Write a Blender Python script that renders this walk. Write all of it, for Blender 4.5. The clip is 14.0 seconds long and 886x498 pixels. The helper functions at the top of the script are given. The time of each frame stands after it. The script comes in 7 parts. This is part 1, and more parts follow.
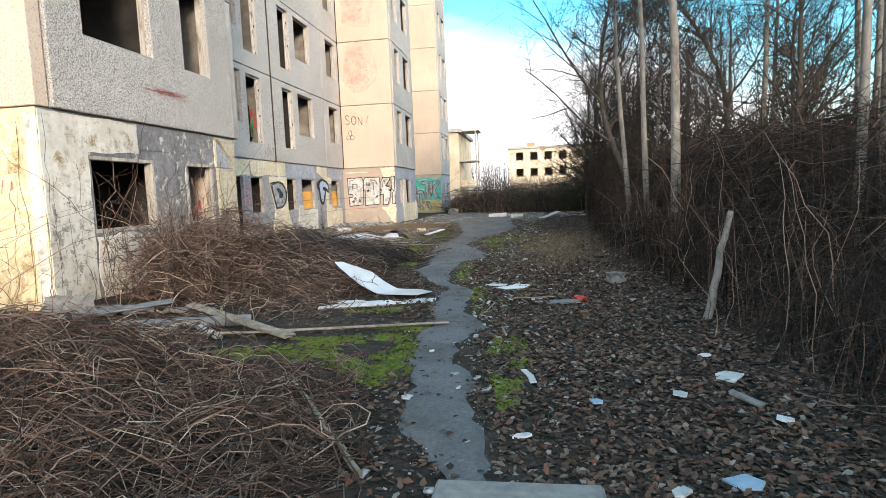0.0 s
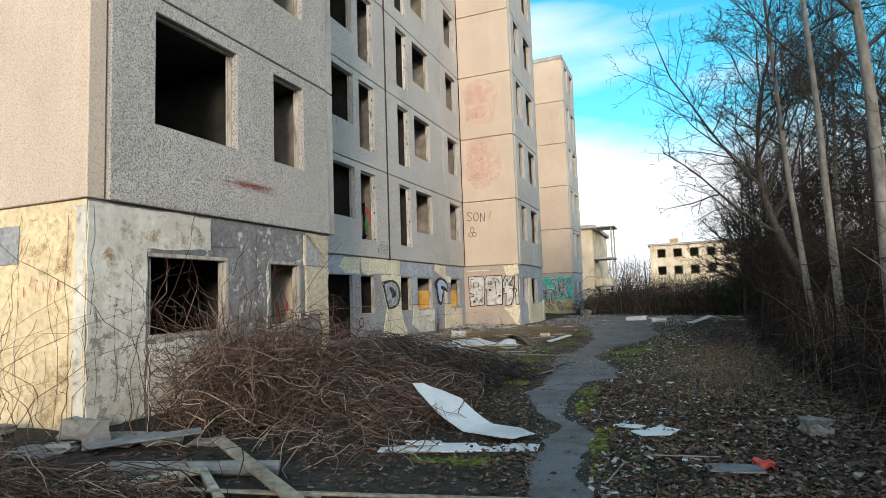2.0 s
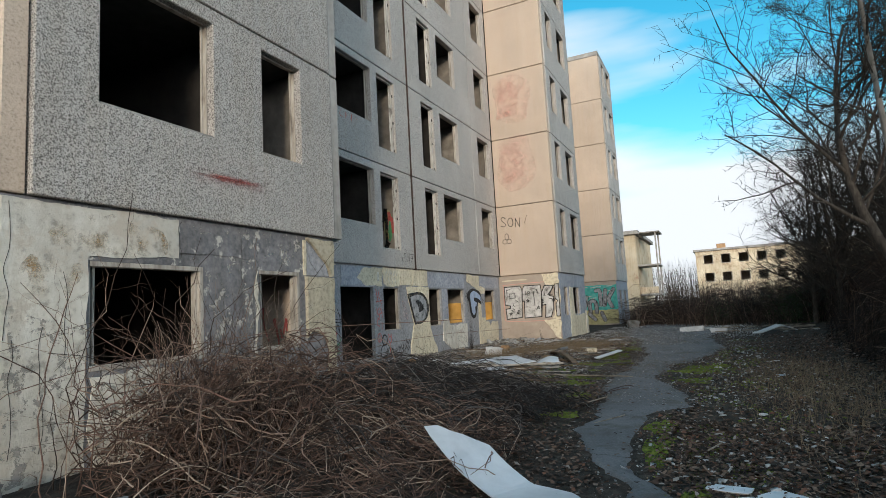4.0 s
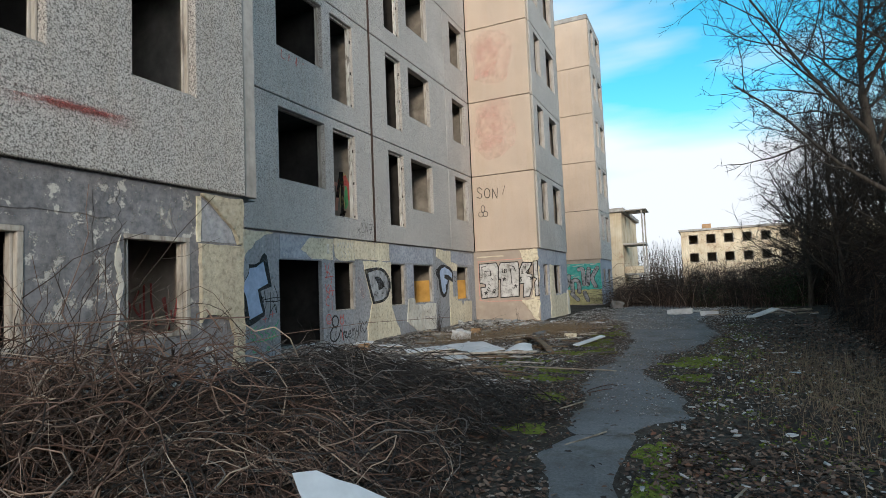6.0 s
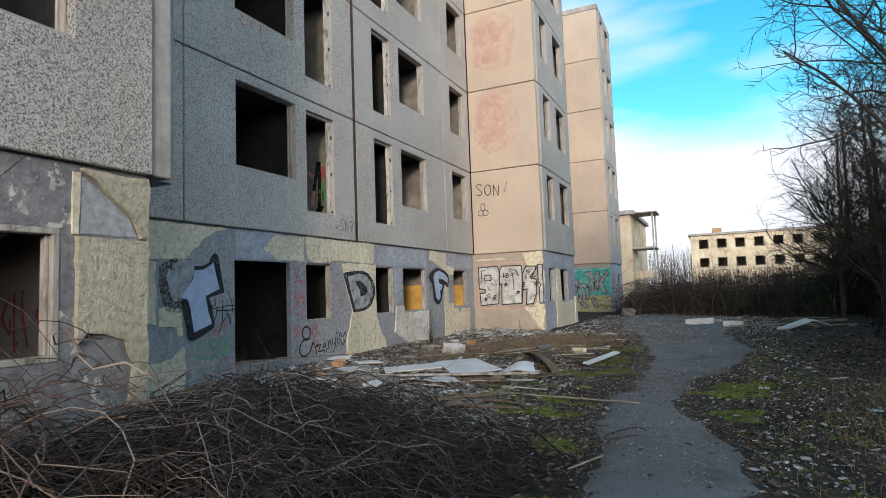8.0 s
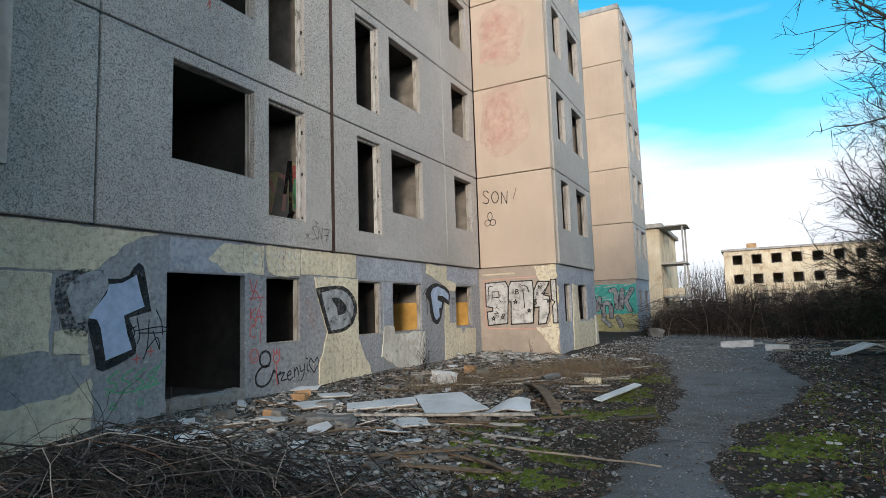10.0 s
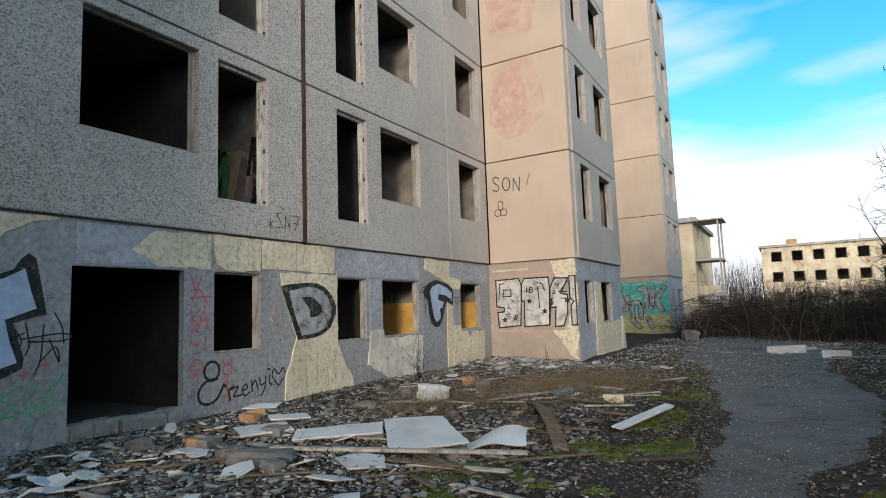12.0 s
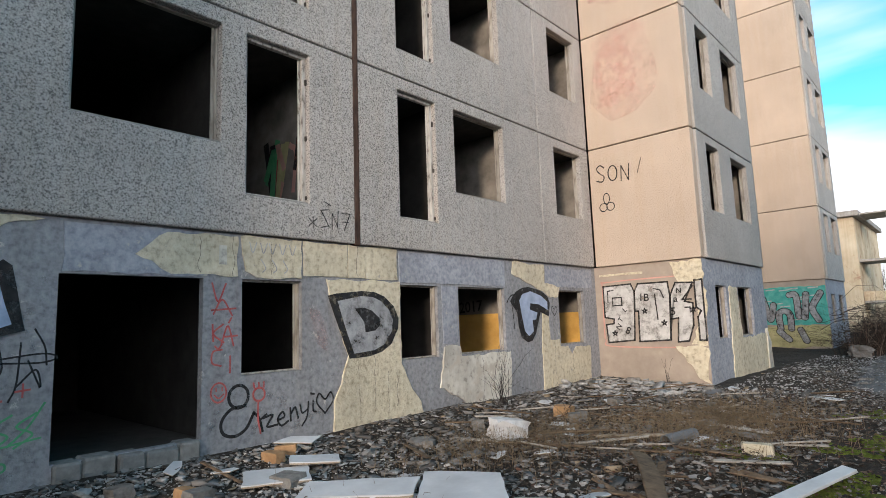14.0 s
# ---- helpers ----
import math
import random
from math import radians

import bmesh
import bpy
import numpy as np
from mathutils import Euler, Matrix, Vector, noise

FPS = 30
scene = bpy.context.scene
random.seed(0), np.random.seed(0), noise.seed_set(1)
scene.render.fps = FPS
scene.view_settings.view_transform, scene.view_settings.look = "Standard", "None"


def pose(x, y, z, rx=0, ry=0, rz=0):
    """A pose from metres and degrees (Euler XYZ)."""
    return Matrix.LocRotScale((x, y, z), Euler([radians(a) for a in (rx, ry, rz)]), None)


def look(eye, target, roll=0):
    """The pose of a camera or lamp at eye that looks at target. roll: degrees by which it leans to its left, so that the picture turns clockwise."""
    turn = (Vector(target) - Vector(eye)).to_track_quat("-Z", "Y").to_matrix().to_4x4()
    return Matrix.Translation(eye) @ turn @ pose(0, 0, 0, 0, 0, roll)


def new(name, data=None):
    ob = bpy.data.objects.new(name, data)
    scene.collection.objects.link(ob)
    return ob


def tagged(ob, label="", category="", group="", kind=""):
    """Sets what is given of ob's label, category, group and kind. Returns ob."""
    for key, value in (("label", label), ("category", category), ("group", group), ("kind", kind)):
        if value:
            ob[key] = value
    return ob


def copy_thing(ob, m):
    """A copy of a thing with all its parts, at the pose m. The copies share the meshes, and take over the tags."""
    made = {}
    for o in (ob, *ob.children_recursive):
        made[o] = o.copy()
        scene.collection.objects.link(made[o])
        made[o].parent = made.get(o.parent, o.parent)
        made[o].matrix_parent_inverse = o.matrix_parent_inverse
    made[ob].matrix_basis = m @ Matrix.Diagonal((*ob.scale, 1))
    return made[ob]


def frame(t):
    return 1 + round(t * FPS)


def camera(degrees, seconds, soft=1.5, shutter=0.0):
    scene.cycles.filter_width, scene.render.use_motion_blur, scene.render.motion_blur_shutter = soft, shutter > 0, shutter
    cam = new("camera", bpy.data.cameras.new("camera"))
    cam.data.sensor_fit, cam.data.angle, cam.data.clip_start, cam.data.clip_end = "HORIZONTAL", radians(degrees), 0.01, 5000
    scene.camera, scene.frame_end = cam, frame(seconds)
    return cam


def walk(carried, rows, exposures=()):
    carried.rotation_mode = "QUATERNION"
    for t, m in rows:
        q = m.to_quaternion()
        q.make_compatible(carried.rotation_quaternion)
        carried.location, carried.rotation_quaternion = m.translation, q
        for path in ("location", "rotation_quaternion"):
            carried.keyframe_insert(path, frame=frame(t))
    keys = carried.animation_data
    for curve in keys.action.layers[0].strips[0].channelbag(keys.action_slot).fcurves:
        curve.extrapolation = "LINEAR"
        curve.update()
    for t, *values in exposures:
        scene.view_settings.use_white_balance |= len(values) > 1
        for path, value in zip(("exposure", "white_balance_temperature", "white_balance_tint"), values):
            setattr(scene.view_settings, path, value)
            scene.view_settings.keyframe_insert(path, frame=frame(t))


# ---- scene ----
cam = camera(75.2, 14.0, soft=0.6)
METRES, EYE, TILT, LEAN, TURN = 13.2, 1.5, 0.0, 0.0, 9.1
ROWS = [
    (0.0, 0.0, 0.0, 0.0, -0.23, -5.51, 2.4),
    (0.5, 0.0071, 0.0375, -0.001, 5.07, -2.02, 2.52),
    (1.0, 0.0184, 0.0731, 0.0031, 8.42, 1.98, 2.44),
    (1.5, 0.0236, 0.108, 0.0061, 10.65, 3.92, 1.94),
    (2.0, 0.0234, 0.1463, 0.0041, 13.11, 4.73, 1.97),
    (2.5, 0.0296, 0.1762, -0.002, 15.4, 5.65, 1.79),
    (5.0, -0.0016, 0.3443, 0.0064, 17.0, 6.13, 3.3),
    (5.5, 0.0078, 0.3807, 0.006, 15.96, 4.74, 2.9),
    (6.0, 0.0077, 0.4227, 0.0036, 15.48, 3.86, 2.39),
    (6.5, 0.0064, 0.457, 0.0057, 15.8, 3.68, 2.15),
    (7.0, 0.005, 0.4948, 0.0042, 15.89, 3.88, 1.68),
    (7.5, -0.0036, 0.5286, 0.0057, 15.97, 4.04, 1.68),
    (8.0, -0.0036, 0.559, 0.0073, 16.07, 4.25, 2.04),
    (8.5, 0.0038, 0.5953, 0.0086, 15.46, 4.67, 1.99),
    (11.0, 0.0106, 0.7722, 0.0062, 21.04, 6.54, 1.76),
    (11.5, 0.0112, 0.8077, 0.0062, 21.27, 6.15, 1.76),
    (12.0, 0.0117, 0.8447, 0.0075, 21.62, 6.11, 2.02),
    (12.5, 0.0144, 0.8783, 0.0075, 22.61, 6.17, 2.24),
    (13.0, 0.0093, 0.9137, 0.0081, 25.92, 6.15, 2.43),
    (13.5, 0.0045, 0.9483, 0.0117, 31.76, 6.57, 2.32),
    (14.0, 0.0009, 0.9866, 0.0108, 33.6, 7.39, 2.0),
]
walk(cam, [(t, pose(0, 0, EYE, TILT, LEAN, TURN) @ pose(METRES * x, METRES * y, METRES * z, 90 + pitch, roll, yaw)) for t, x, y, z, yaw, pitch, roll in ROWS],
     exposures=[(0.0, 0.36, 6500, 12), (0.6, 0.40, 6500, 12), (1.2, 0.2, 6400, 9), (1.8, -0.18, 6320, 8), (2.5, -0.5, 6300, 8), (5.0, -0.62, 6080, 8), (8.5, -0.44, 6080, 11), (11.5, -0.5, 6180, 9), (12.5, -0.45, 6300, 12), (14.0, -0.28, 6300, 14)])

# ---- light ----
SUN_AZ, SUN_EL = radians(156), radians(12)
SUN_DIR = Vector((math.sin(SUN_AZ) * math.cos(SUN_EL), math.cos(SUN_AZ) * math.cos(SUN_EL), math.sin(SUN_EL)))
world = bpy.data.worlds.new("world")
scene.world = world
world.use_nodes = True
wn, wl = world.node_tree.nodes, world.node_tree.links
wn.clear()
w_out, w_bg, sky = wn.new("ShaderNodeOutputWorld"), wn.new("ShaderNodeBackground"), wn.new("ShaderNodeTexSky")
sky.sky_type, sky.sun_disc = "NISHITA", False
sky.sun_elevation, sky.sun_rotation = SUN_EL, SUN_AZ
sky.air_density, sky.dust_density, sky.ozone_density = 1.0, 0.6, 2.0
w_tc, w_map, w_noise, w_ramp, w_mix = (wn.new("ShaderNodeTexCoord"), wn.new("ShaderNodeMapping"), wn.new("ShaderNodeTexNoise"),
                                       wn.new("ShaderNodeValToRGB"), wn.new("ShaderNodeMix"))
w_map.inputs["Scale"].default_value = (1.6, 1.6, 7.0)
w_map.inputs["Rotation"].default_value = (0.12, 0.10, 0.3)
w_noise.inputs["Scale"].default_value = 1.1
w_noise.inputs["Detail"].default_value = 5.0
w_noise.inputs["Roughness"].default_value = 0.45
w_sep, w_low, w_add = wn.new("ShaderNodeSeparateXYZ"), wn.new("ShaderNodeMapRange"), wn.new("ShaderNodeMath")
w_low.inputs["From Min"].default_value, w_low.inputs["From Max"].default_value = 0.02, 0.5
w_low.inputs["To Min"].default_value, w_low.inputs["To Max"].default_value = 0.30, -0.16
w_add.operation = "ADD"
w_ramp.color_ramp.elements[0].position, w_ramp.color_ramp.elements[1].position = 0.50, 0.72
w_mix.data_type = "RGBA"
wl.new(w_tc.outputs["Generated"], w_map.inputs["Vector"])
wl.new(w_map.outputs["Vector"], w_noise.inputs["Vector"])
wl.new(w_tc.outputs["Generated"], w_sep.inputs["Vector"])
wl.new(w_sep.outputs["Z"], w_low.inputs["Value"])
wl.new(w_noise.outputs["Fac"], w_add.inputs[0])
wl.new(w_low.outputs["Result"], w_add.inputs[1])
wl.new(w_ramp.outputs["Color"], w_mix.inputs["Factor"])
w_sat = wn.new("ShaderNodeHueSaturation")
w_sat.inputs["Saturation"].default_value, w_sat.inputs["Value"].default_value, w_sat.inputs["Hue"].default_value = 1.38, 2.5, 0.468
wl.new(sky.outputs["Color"], w_sat.inputs["Color"])
wl.new(w_sat.outputs["Color"], w_mix.inputs["A"])
# the thin cloud is brighter towards the sun
w_dot, w_glow, w_cloud = wn.new("ShaderNodeVectorMath"), wn.new("ShaderNodeMapRange"), wn.new("ShaderNodeMix")
w_dot.operation = "DOT_PRODUCT"
w_dot.inputs[1].default_value = SUN_DIR
w_glow.interpolation_type = "SMOOTHSTEP"
w_glow.inputs["From Min"].default_value, w_glow.inputs["From Max"].default_value = 0.0, 1.0
w_cloud.data_type = "RGBA"
w_cloud.inputs["A"].default_value, w_cloud.inputs["B"].default_value = (10.0, 10.1, 10.2, 1), (25.0, 24.5, 24.0, 1)
w_veil = wn.new("ShaderNodeMath")
w_veil.operation = "MULTIPLY_ADD"
w_veil.inputs[1].default_value = 0.30
wl.new(w_tc.outputs["Generated"], w_dot.inputs[0])
wl.new(w_dot.outputs["Value"], w_glow.inputs["Value"])
wl.new(w_glow.outputs["Result"], w_cloud.inputs["Factor"])
wl.new(w_cloud.outputs["Result"], w_mix.inputs["B"])
wl.new(w_glow.outputs["Result"], w_veil.inputs[0])
wl.new(w_add.outputs["Value"], w_veil.inputs[2])
w_east, w_sum = wn.new("ShaderNodeMapRange"), wn.new("ShaderNodeMath")
w_east.inputs["From Min"].default_value, w_east.inputs["From Max"].default_value = 0.16, 0.55
w_east.inputs["To Min"].default_value, w_east.inputs["To Max"].default_value = 0.0, -0.30
w_sum.operation = "ADD"
wl.new(w_sep.outputs["X"], w_east.inputs["Value"])
w_north, w_both = wn.new("ShaderNodeMapRange"), wn.new("ShaderNodeMath")
w_north.inputs["From Min"].default_value, w_north.inputs["From Max"].default_value = 0.45, 0.75
w_both.operation = "MULTIPLY"
wl.new(w_sep.outputs["Y"], w_north.inputs["Value"])
wl.new(w_east.outputs["Result"], w_both.inputs[0])
wl.new(w_north.outputs["Result"], w_both.inputs[1])
wl.new(w_veil.outputs["Value"], w_sum.inputs[0])
wl.new(w_both.outputs["Value"], w_sum.inputs[1])
wl.new(w_sum.outputs["Value"], w_ramp.inputs["Fac"])
wl.new(w_mix.outputs["Result"], w_bg.inputs["Color"])
wl.new(w_bg.outputs["Background"], w_out.inputs["Surface"])
w_bg.inputs["Strength"].default_value = 0.15

sun = new("sun", bpy.data.lights.new("sun", "SUN"))
sun.data.energy, sun.data.angle, sun.data.color = 3.3, radians(8), (1.0, 0.815, 0.615)
sun.matrix_world = look(SUN_DIR * 60, (0, 0, 0))


# ---- materials ----
def rgb(c, k=1.0):
    return (c[0] * k, c[1] * k, c[2] * k, 1)


def material(name, stops, scale=6.0, detail=8.0, rough=0.9, bump=0.3, bump_scale=60.0, blotch=1.0, blotch_amount=0.35,
             pick="", pick_stops=(), metal=0.0, stretch=(1, 1, 1), bump_dist=0.01, speck=None, streak=0.0):
    """Colour from a fine noise through stops, darkened and lightened by a coarse blotch noise, with a fine relief."""
    m = bpy.data.materials.new(name)
    m.use_nodes = True
    n, l = m.node_tree.nodes, m.node_tree.links
    b = n["Principled BSDF"]
    b.inputs["Roughness"].default_value, b.inputs["Metallic"].default_value = rough, metal
    b.inputs["Specular IOR Level"].default_value = 0.3
    mp = n.new("ShaderNodeMapping")
    mp.inputs["Scale"].default_value = stretch
    geo = n.new("ShaderNodeNewGeometry")
    l.new(geo.outputs["Position"], mp.inputs["Vector"])

    def nz(s, d, r=0.6):
        t = n.new("ShaderNodeTexNoise")
        t.inputs["Scale"].default_value, t.inputs["Detail"].default_value, t.inputs["Roughness"].default_value = s, d, r
        l.new(mp.outputs["Vector"], t.inputs["Vector"])
        return t

    def ramp(src, st):
        r = n.new("ShaderNodeValToRGB")
        while len(r.color_ramp.elements) < len(st):
            r.color_ramp.elements.new(0.5)
        for e, (p, c) in zip(r.color_ramp.elements, st):
            e.position, e.color = p, rgb(c)
        l.new(src, r.inputs["Fac"])
        return r.outputs["Color"]

    def mix(a, c, fac, kind="MIX"):
        x = n.new("ShaderNodeMix")
        x.data_type, x.blend_type = "RGBA", kind
        for key, v in (("A", a), ("B", c), ("Factor", fac)):
            if isinstance(v, (float, int)):
                x.inputs[key].default_value = v
            elif isinstance(v, tuple):
                x.inputs[key].default_value = rgb(v)
            else:
                l.new(v, x.inputs[key])
        return x.outputs["Result"]

    col = ramp(nz(scale, detail).outputs["Fac"], stops)
    if pick:
        src = geo.outputs["Random Per Island"]
        if pick == "object":
            src = n.new("ShaderNodeObjectInfo").outputs["Random"]
        r = n.new("ShaderNodeValToRGB")
        r.color_ramp.interpolation = "CONSTANT"
        while len(r.color_ramp.elements) < len(pick_stops):
            r.color_ramp.elements.new(0.5)
        for e, (p, c) in zip(r.color_ramp.elements, pick_stops):
            e.position, e.color = p, rgb(c)
        l.new(src, r.inputs["Fac"])
        col = mix(col, r.outputs["Color"], 0.8)
    lo, hi = 1 - blotch_amount, 1 + blotch_amount * 0.5
    col = mix(col, ramp(nz(blotch, 6, 0.65).outputs["Fac"], [(0.32, (lo, lo, lo)), (0.68, (hi, hi, hi))]), 1.0, "MULTIPLY")
    if streak:
        mp2, t2 = n.new("ShaderNodeMapping"), n.new("ShaderNodeTexNoise")
        mp2.inputs["Scale"].default_value = (5.0, 5.0, 0.35)
        t2.inputs["Scale"].default_value, t2.inputs["Detail"].default_value = 1.6, 5
        l.new(geo.outputs["Position"], mp2.inputs["Vector"])
        l.new(mp2.outputs["Vector"], t2.inputs["Vector"])
        k = 1 - streak
        col = mix(col, ramp(t2.outputs["Fac"], [(0.40, (1, 1, 1)), (0.66, (k, k * 0.98, k * 0.95))]), 1.0, "MULTIPLY")
    if speck:
        s_scale, s_lo, s_hi, s_col = speck
        f = n.new("ShaderNodeMapRange")
        f.inputs["From Min"].default_value, f.inputs["From Max"].default_value = s_lo, s_hi
        l.new(nz(s_scale, 6, 0.7).outputs["Fac"], f.inputs["Value"])
        col = mix(col, s_col, f.outputs["Result"])
    l.new(col, b.inputs["Base Color"])
    if bump:
        bp = n.new("ShaderNodeBump")
        bp.inputs["Strength"].default_value, bp.inputs["Distance"].default_value = bump, bump_dist
        l.new(nz(bump_scale, 5, 0.7).outputs["Fac"], bp.inputs["Height"])
        l.new(bp.outputs["Normal"], b.inputs["Normal"])
    return m


M_PANEL = material("roughcast_panel", [(0.36, (0.13, 0.12, 0.11)), (0.47, (0.42, 0.40, 0.375)), (0.60, (0.67, 0.645, 0.61))], 64, 3, 0.95, 1.0, 64, 0.45, 0.12, bump_dist=0.022, streak=0.04, speck=(24, 0.62, 0.70, (0.30, 0.28, 0.26)))
M_PANEL_R = material("fine_roughcast_panel", [(0.35, (0.17, 0.162, 0.155)), (0.46, (0.45, 0.43, 0.405)), (0.62, (0.635, 0.61, 0.58))], 54, 3, 0.95, 1.0, 56, 0.5, 0.14, bump_dist=0.02, streak=0.03, speck=(25, 0.61, 0.68, (0.24, 0.225, 0.21)))
# roughcast copy for the gables, its colour warmed as if in sun
M_PANEL_S = material("sunwarmed_gable_roughcast", [(0.30, (0.36, 0.29, 0.23)), (0.42, (0.535, 0.435, 0.345)), (0.66, (0.635, 0.53, 0.43))], 40, 4, 0.95, 0.8, 55, 0.5, 0.14, bump_dist=0.010, streak=0.025, speck=(11, 0.66, 0.72, (0.30, 0.255, 0.21)))
M_SMOOTH = material("smooth_concrete", [(0.3, (0.33, 0.32, 0.30)), (0.7, (0.46, 0.44, 0.41))], 9, 8, 0.9, 0.3, 70, 0.8, 0.25, streak=0.15)
M_GREY = material("grey_render", [(0.3, (0.205, 0.212, 0.228)), (0.5, (0.325, 0.334, 0.355)), (0.72, (0.415, 0.420, 0.428))], 16, 12, 0.92, 0.7, 45, 0.9, 0.15, speck=(5.5, 0.64, 0.69, (0.52, 0.51, 0.49)), streak=0.08)
M_SLATE = material("dark_slate_render", [(0.3, (0.135, 0.135, 0.145)), (0.5, (0.21, 0.21, 0.22)), (0.72, (0.29, 0.285, 0.285))], 16, 12, 0.92, 0.8, 40, 0.9, 0.3, speck=(5.0, 0.585, 0.63, (0.52, 0.50, 0.45)), streak=0.15)
M_BLUEGREY = material("blue_grey_paint", [(0.3, (0.23, 0.25, 0.29)), (0.52, (0.37, 0.39, 0.44)), (0.75, (0.49, 0.50, 0.52))], 15, 12, 0.9, 0.35, 50, 1.1, 0.22, speck=(6, 0.62, 0.67, (0.52, 0.50, 0.45)))
M_CREAM = material("old_cream_plaster", [(0.3, (0.44, 0.38, 0.27)), (0.48, (0.69, 0.62, 0.46)), (0.75, (0.81, 0.76, 0.62))], 13, 12, 0.95, 1.0, 26, 1.1, 0.18, bump_dist=0.022, speck=(7, 0.64, 0.70, (0.40, 0.37, 0.32)))
M_WHITE = material("flaking_whitewash", [(0.33, (0.40, 0.375, 0.33)), (0.45, (0.66, 0.635, 0.56)), (0.75, (0.78, 0.755, 0.69))], 9, 14, 0.93, 0.7, 34, 0.8, 0.3, bump_dist=0.014, speck=(2.6, 0.55, 0.63, (0.55, 0.50, 0.42)), streak=0.12)
# yellow render, with some of the sun's warmth mixed into its colour
M_YELLOW = material("sunlit_yellow_render", [(0.3, (0.47, 0.36, 0.20)), (0.5, (0.70, 0.56, 0.345)), (0.76, (0.80, 0.685, 0.48))], 10, 12, 0.93, 0.4, 45, 0.8, 0.2, speck=(4, 0.62, 0.68, (0.72, 0.68, 0.58)))
M_TAUPE = material("taupe_paint", [(0.3, (0.36, 0.30, 0.25)), (0.7, (0.45, 0.385, 0.32))], 4, 8, 0.9, 0.3, 50, 0.8, 0.15)
M_FRAME = material("weathered_frame_wood", [(0.3, (0.176, 0.15, 0.123)), (0.5, (0.414, 0.378, 0.326)), (0.75, (0.546, 0.519, 0.466))], 11, 8, 0.85, 0.5, 60, 2.0, 0.3, stretch=(1, 1, 0.25))
M_WHITEFRAME = material("peeling_white_frame", [(0.36, (0.20, 0.18, 0.155)), (0.44, (0.50, 0.48, 0.44)), (0.75, (0.66, 0.645, 0.61))], 16, 10, 0.75, 0.4, 60, 2.0, 0.25, stretch=(1, 1, 0.3))
# near-black plaster: the unlit rooms' darkness is put into the colour
M_INNER_SHADED = material("shade_darkened_inner_plaster", [(0.3, (0.020, 0.018, 0.017)), (0.7, (0.046, 0.043, 0.039))], 3, 8, 0.95, 0.3, 40, 0.7, 0.35)
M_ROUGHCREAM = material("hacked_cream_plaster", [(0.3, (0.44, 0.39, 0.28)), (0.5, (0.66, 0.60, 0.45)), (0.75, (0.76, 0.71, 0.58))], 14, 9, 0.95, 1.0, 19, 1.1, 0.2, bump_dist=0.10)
# lighter inner plasters: daylight near the openings is painted into the colour
M_INNER_LIT = material("lit_grimy_inner_plaster", [(0.3, (0.17, 0.155, 0.135)), (0.7, (0.33, 0.305, 0.265))], 3, 8, 0.95, 0.3, 40, 0.9, 0.4)
M_PALEWALL = material("lit_pinkish_inner_plaster", [(0.3, (0.50, 0.42, 0.35)), (0.7, (0.66, 0.57, 0.48))], 3, 8, 0.95, 0.3, 40, 0.9, 0.3)
M_OCHRE = material("ochre_dado_paint", [(0.3, (0.60, 0.34, 0.08)), (0.7, (0.76, 0.47, 0.14))], 3, 8, 0.8, 0.2, 40, 1.0, 0.3)
# slab concrete kept far too dark, so its colour holds the rooms' gloom
M_SLAB = material("shade_darkened_slab_concrete", [(0.3, (0.051, 0.048, 0.045)), (0.7, (0.084, 0.081, 0.075))], 6, 8, 0.95, 0.3, 50, 0.9, 0.3)
M_RUST = material("rusty_joint_strip", [(0.3, (0.035, 0.022, 0.018)), (0.7, (0.12, 0.07, 0.05))], 14, 6, 0.9, 0.5, 60, 2, 0.4, stretch=(1, 1, 0.3))
M_JOINT = material("tarred_joint", [(0.3, (0.035, 0.032, 0.03)), (0.7, (0.09, 0.08, 0.07))], 12, 6, 0.95, 0.4, 60, 2, 0.3)
M_EARTH = material("bare_earth", [(0.3, (0.028, 0.022, 0.017)), (0.5, (0.052, 0.043, 0.034)), (0.75, (0.085, 0.075, 0.063))], 9, 10, 1.0, 1.0, 24, 0.6, 0.4, bump_dist=0.04)
M_ASPHALT = material("worn_asphalt", [(0.3, (0.110, 0.113, 0.118)), (0.55, (0.156, 0.160, 0.165)), (0.8, (0.212, 0.214, 0.216))], 40, 8, 0.9, 0.6, 90, 0.9, 0.3, bump_dist=0.008, speck=(1.6, 0.52, 0.70, (0.075, 0.068, 0.052)))
M_KERB = material("concrete_kerb", [(0.3, (0.20, 0.195, 0.185)), (0.7, (0.32, 0.31, 0.29))], 14, 8, 0.9, 0.4, 70, 1.5, 0.25)
M_BARK = material("grey_brown_bark", [(0.3, (0.034, 0.028, 0.022)), (0.55, (0.072, 0.060, 0.049)), (0.8, (0.12, 0.105, 0.085))], 18, 8, 0.95, 0.8, 34, 1.2, 0.3, stretch=(1, 1, 0.3))
M_PALEBARK = material("pale_grey_bark", [(0.3, (0.12, 0.11, 0.095)), (0.6, (0.23, 0.215, 0.19)), (0.8, (0.32, 0.30, 0.27))], 14, 8, 0.9, 0.6, 34, 1.2, 0.3, stretch=(1, 1, 0.35))
M_TWIG = material("dark_twigs", [(0.3, (0.024, 0.0202, 0.0173)), (0.7, (0.0528, 0.0442, 0.036))], 12, 3, 0.95, 0, 1, 0.7, 0.3)
STEM_PICK = [(0.0, (0.032, 0.019, 0.014)), (0.30, (0.092, 0.052, 0.038)), (0.58, (0.185, 0.112, 0.084)), (0.80, (0.30, 0.215, 0.165)), (0.94, (0.46, 0.37, 0.285))]
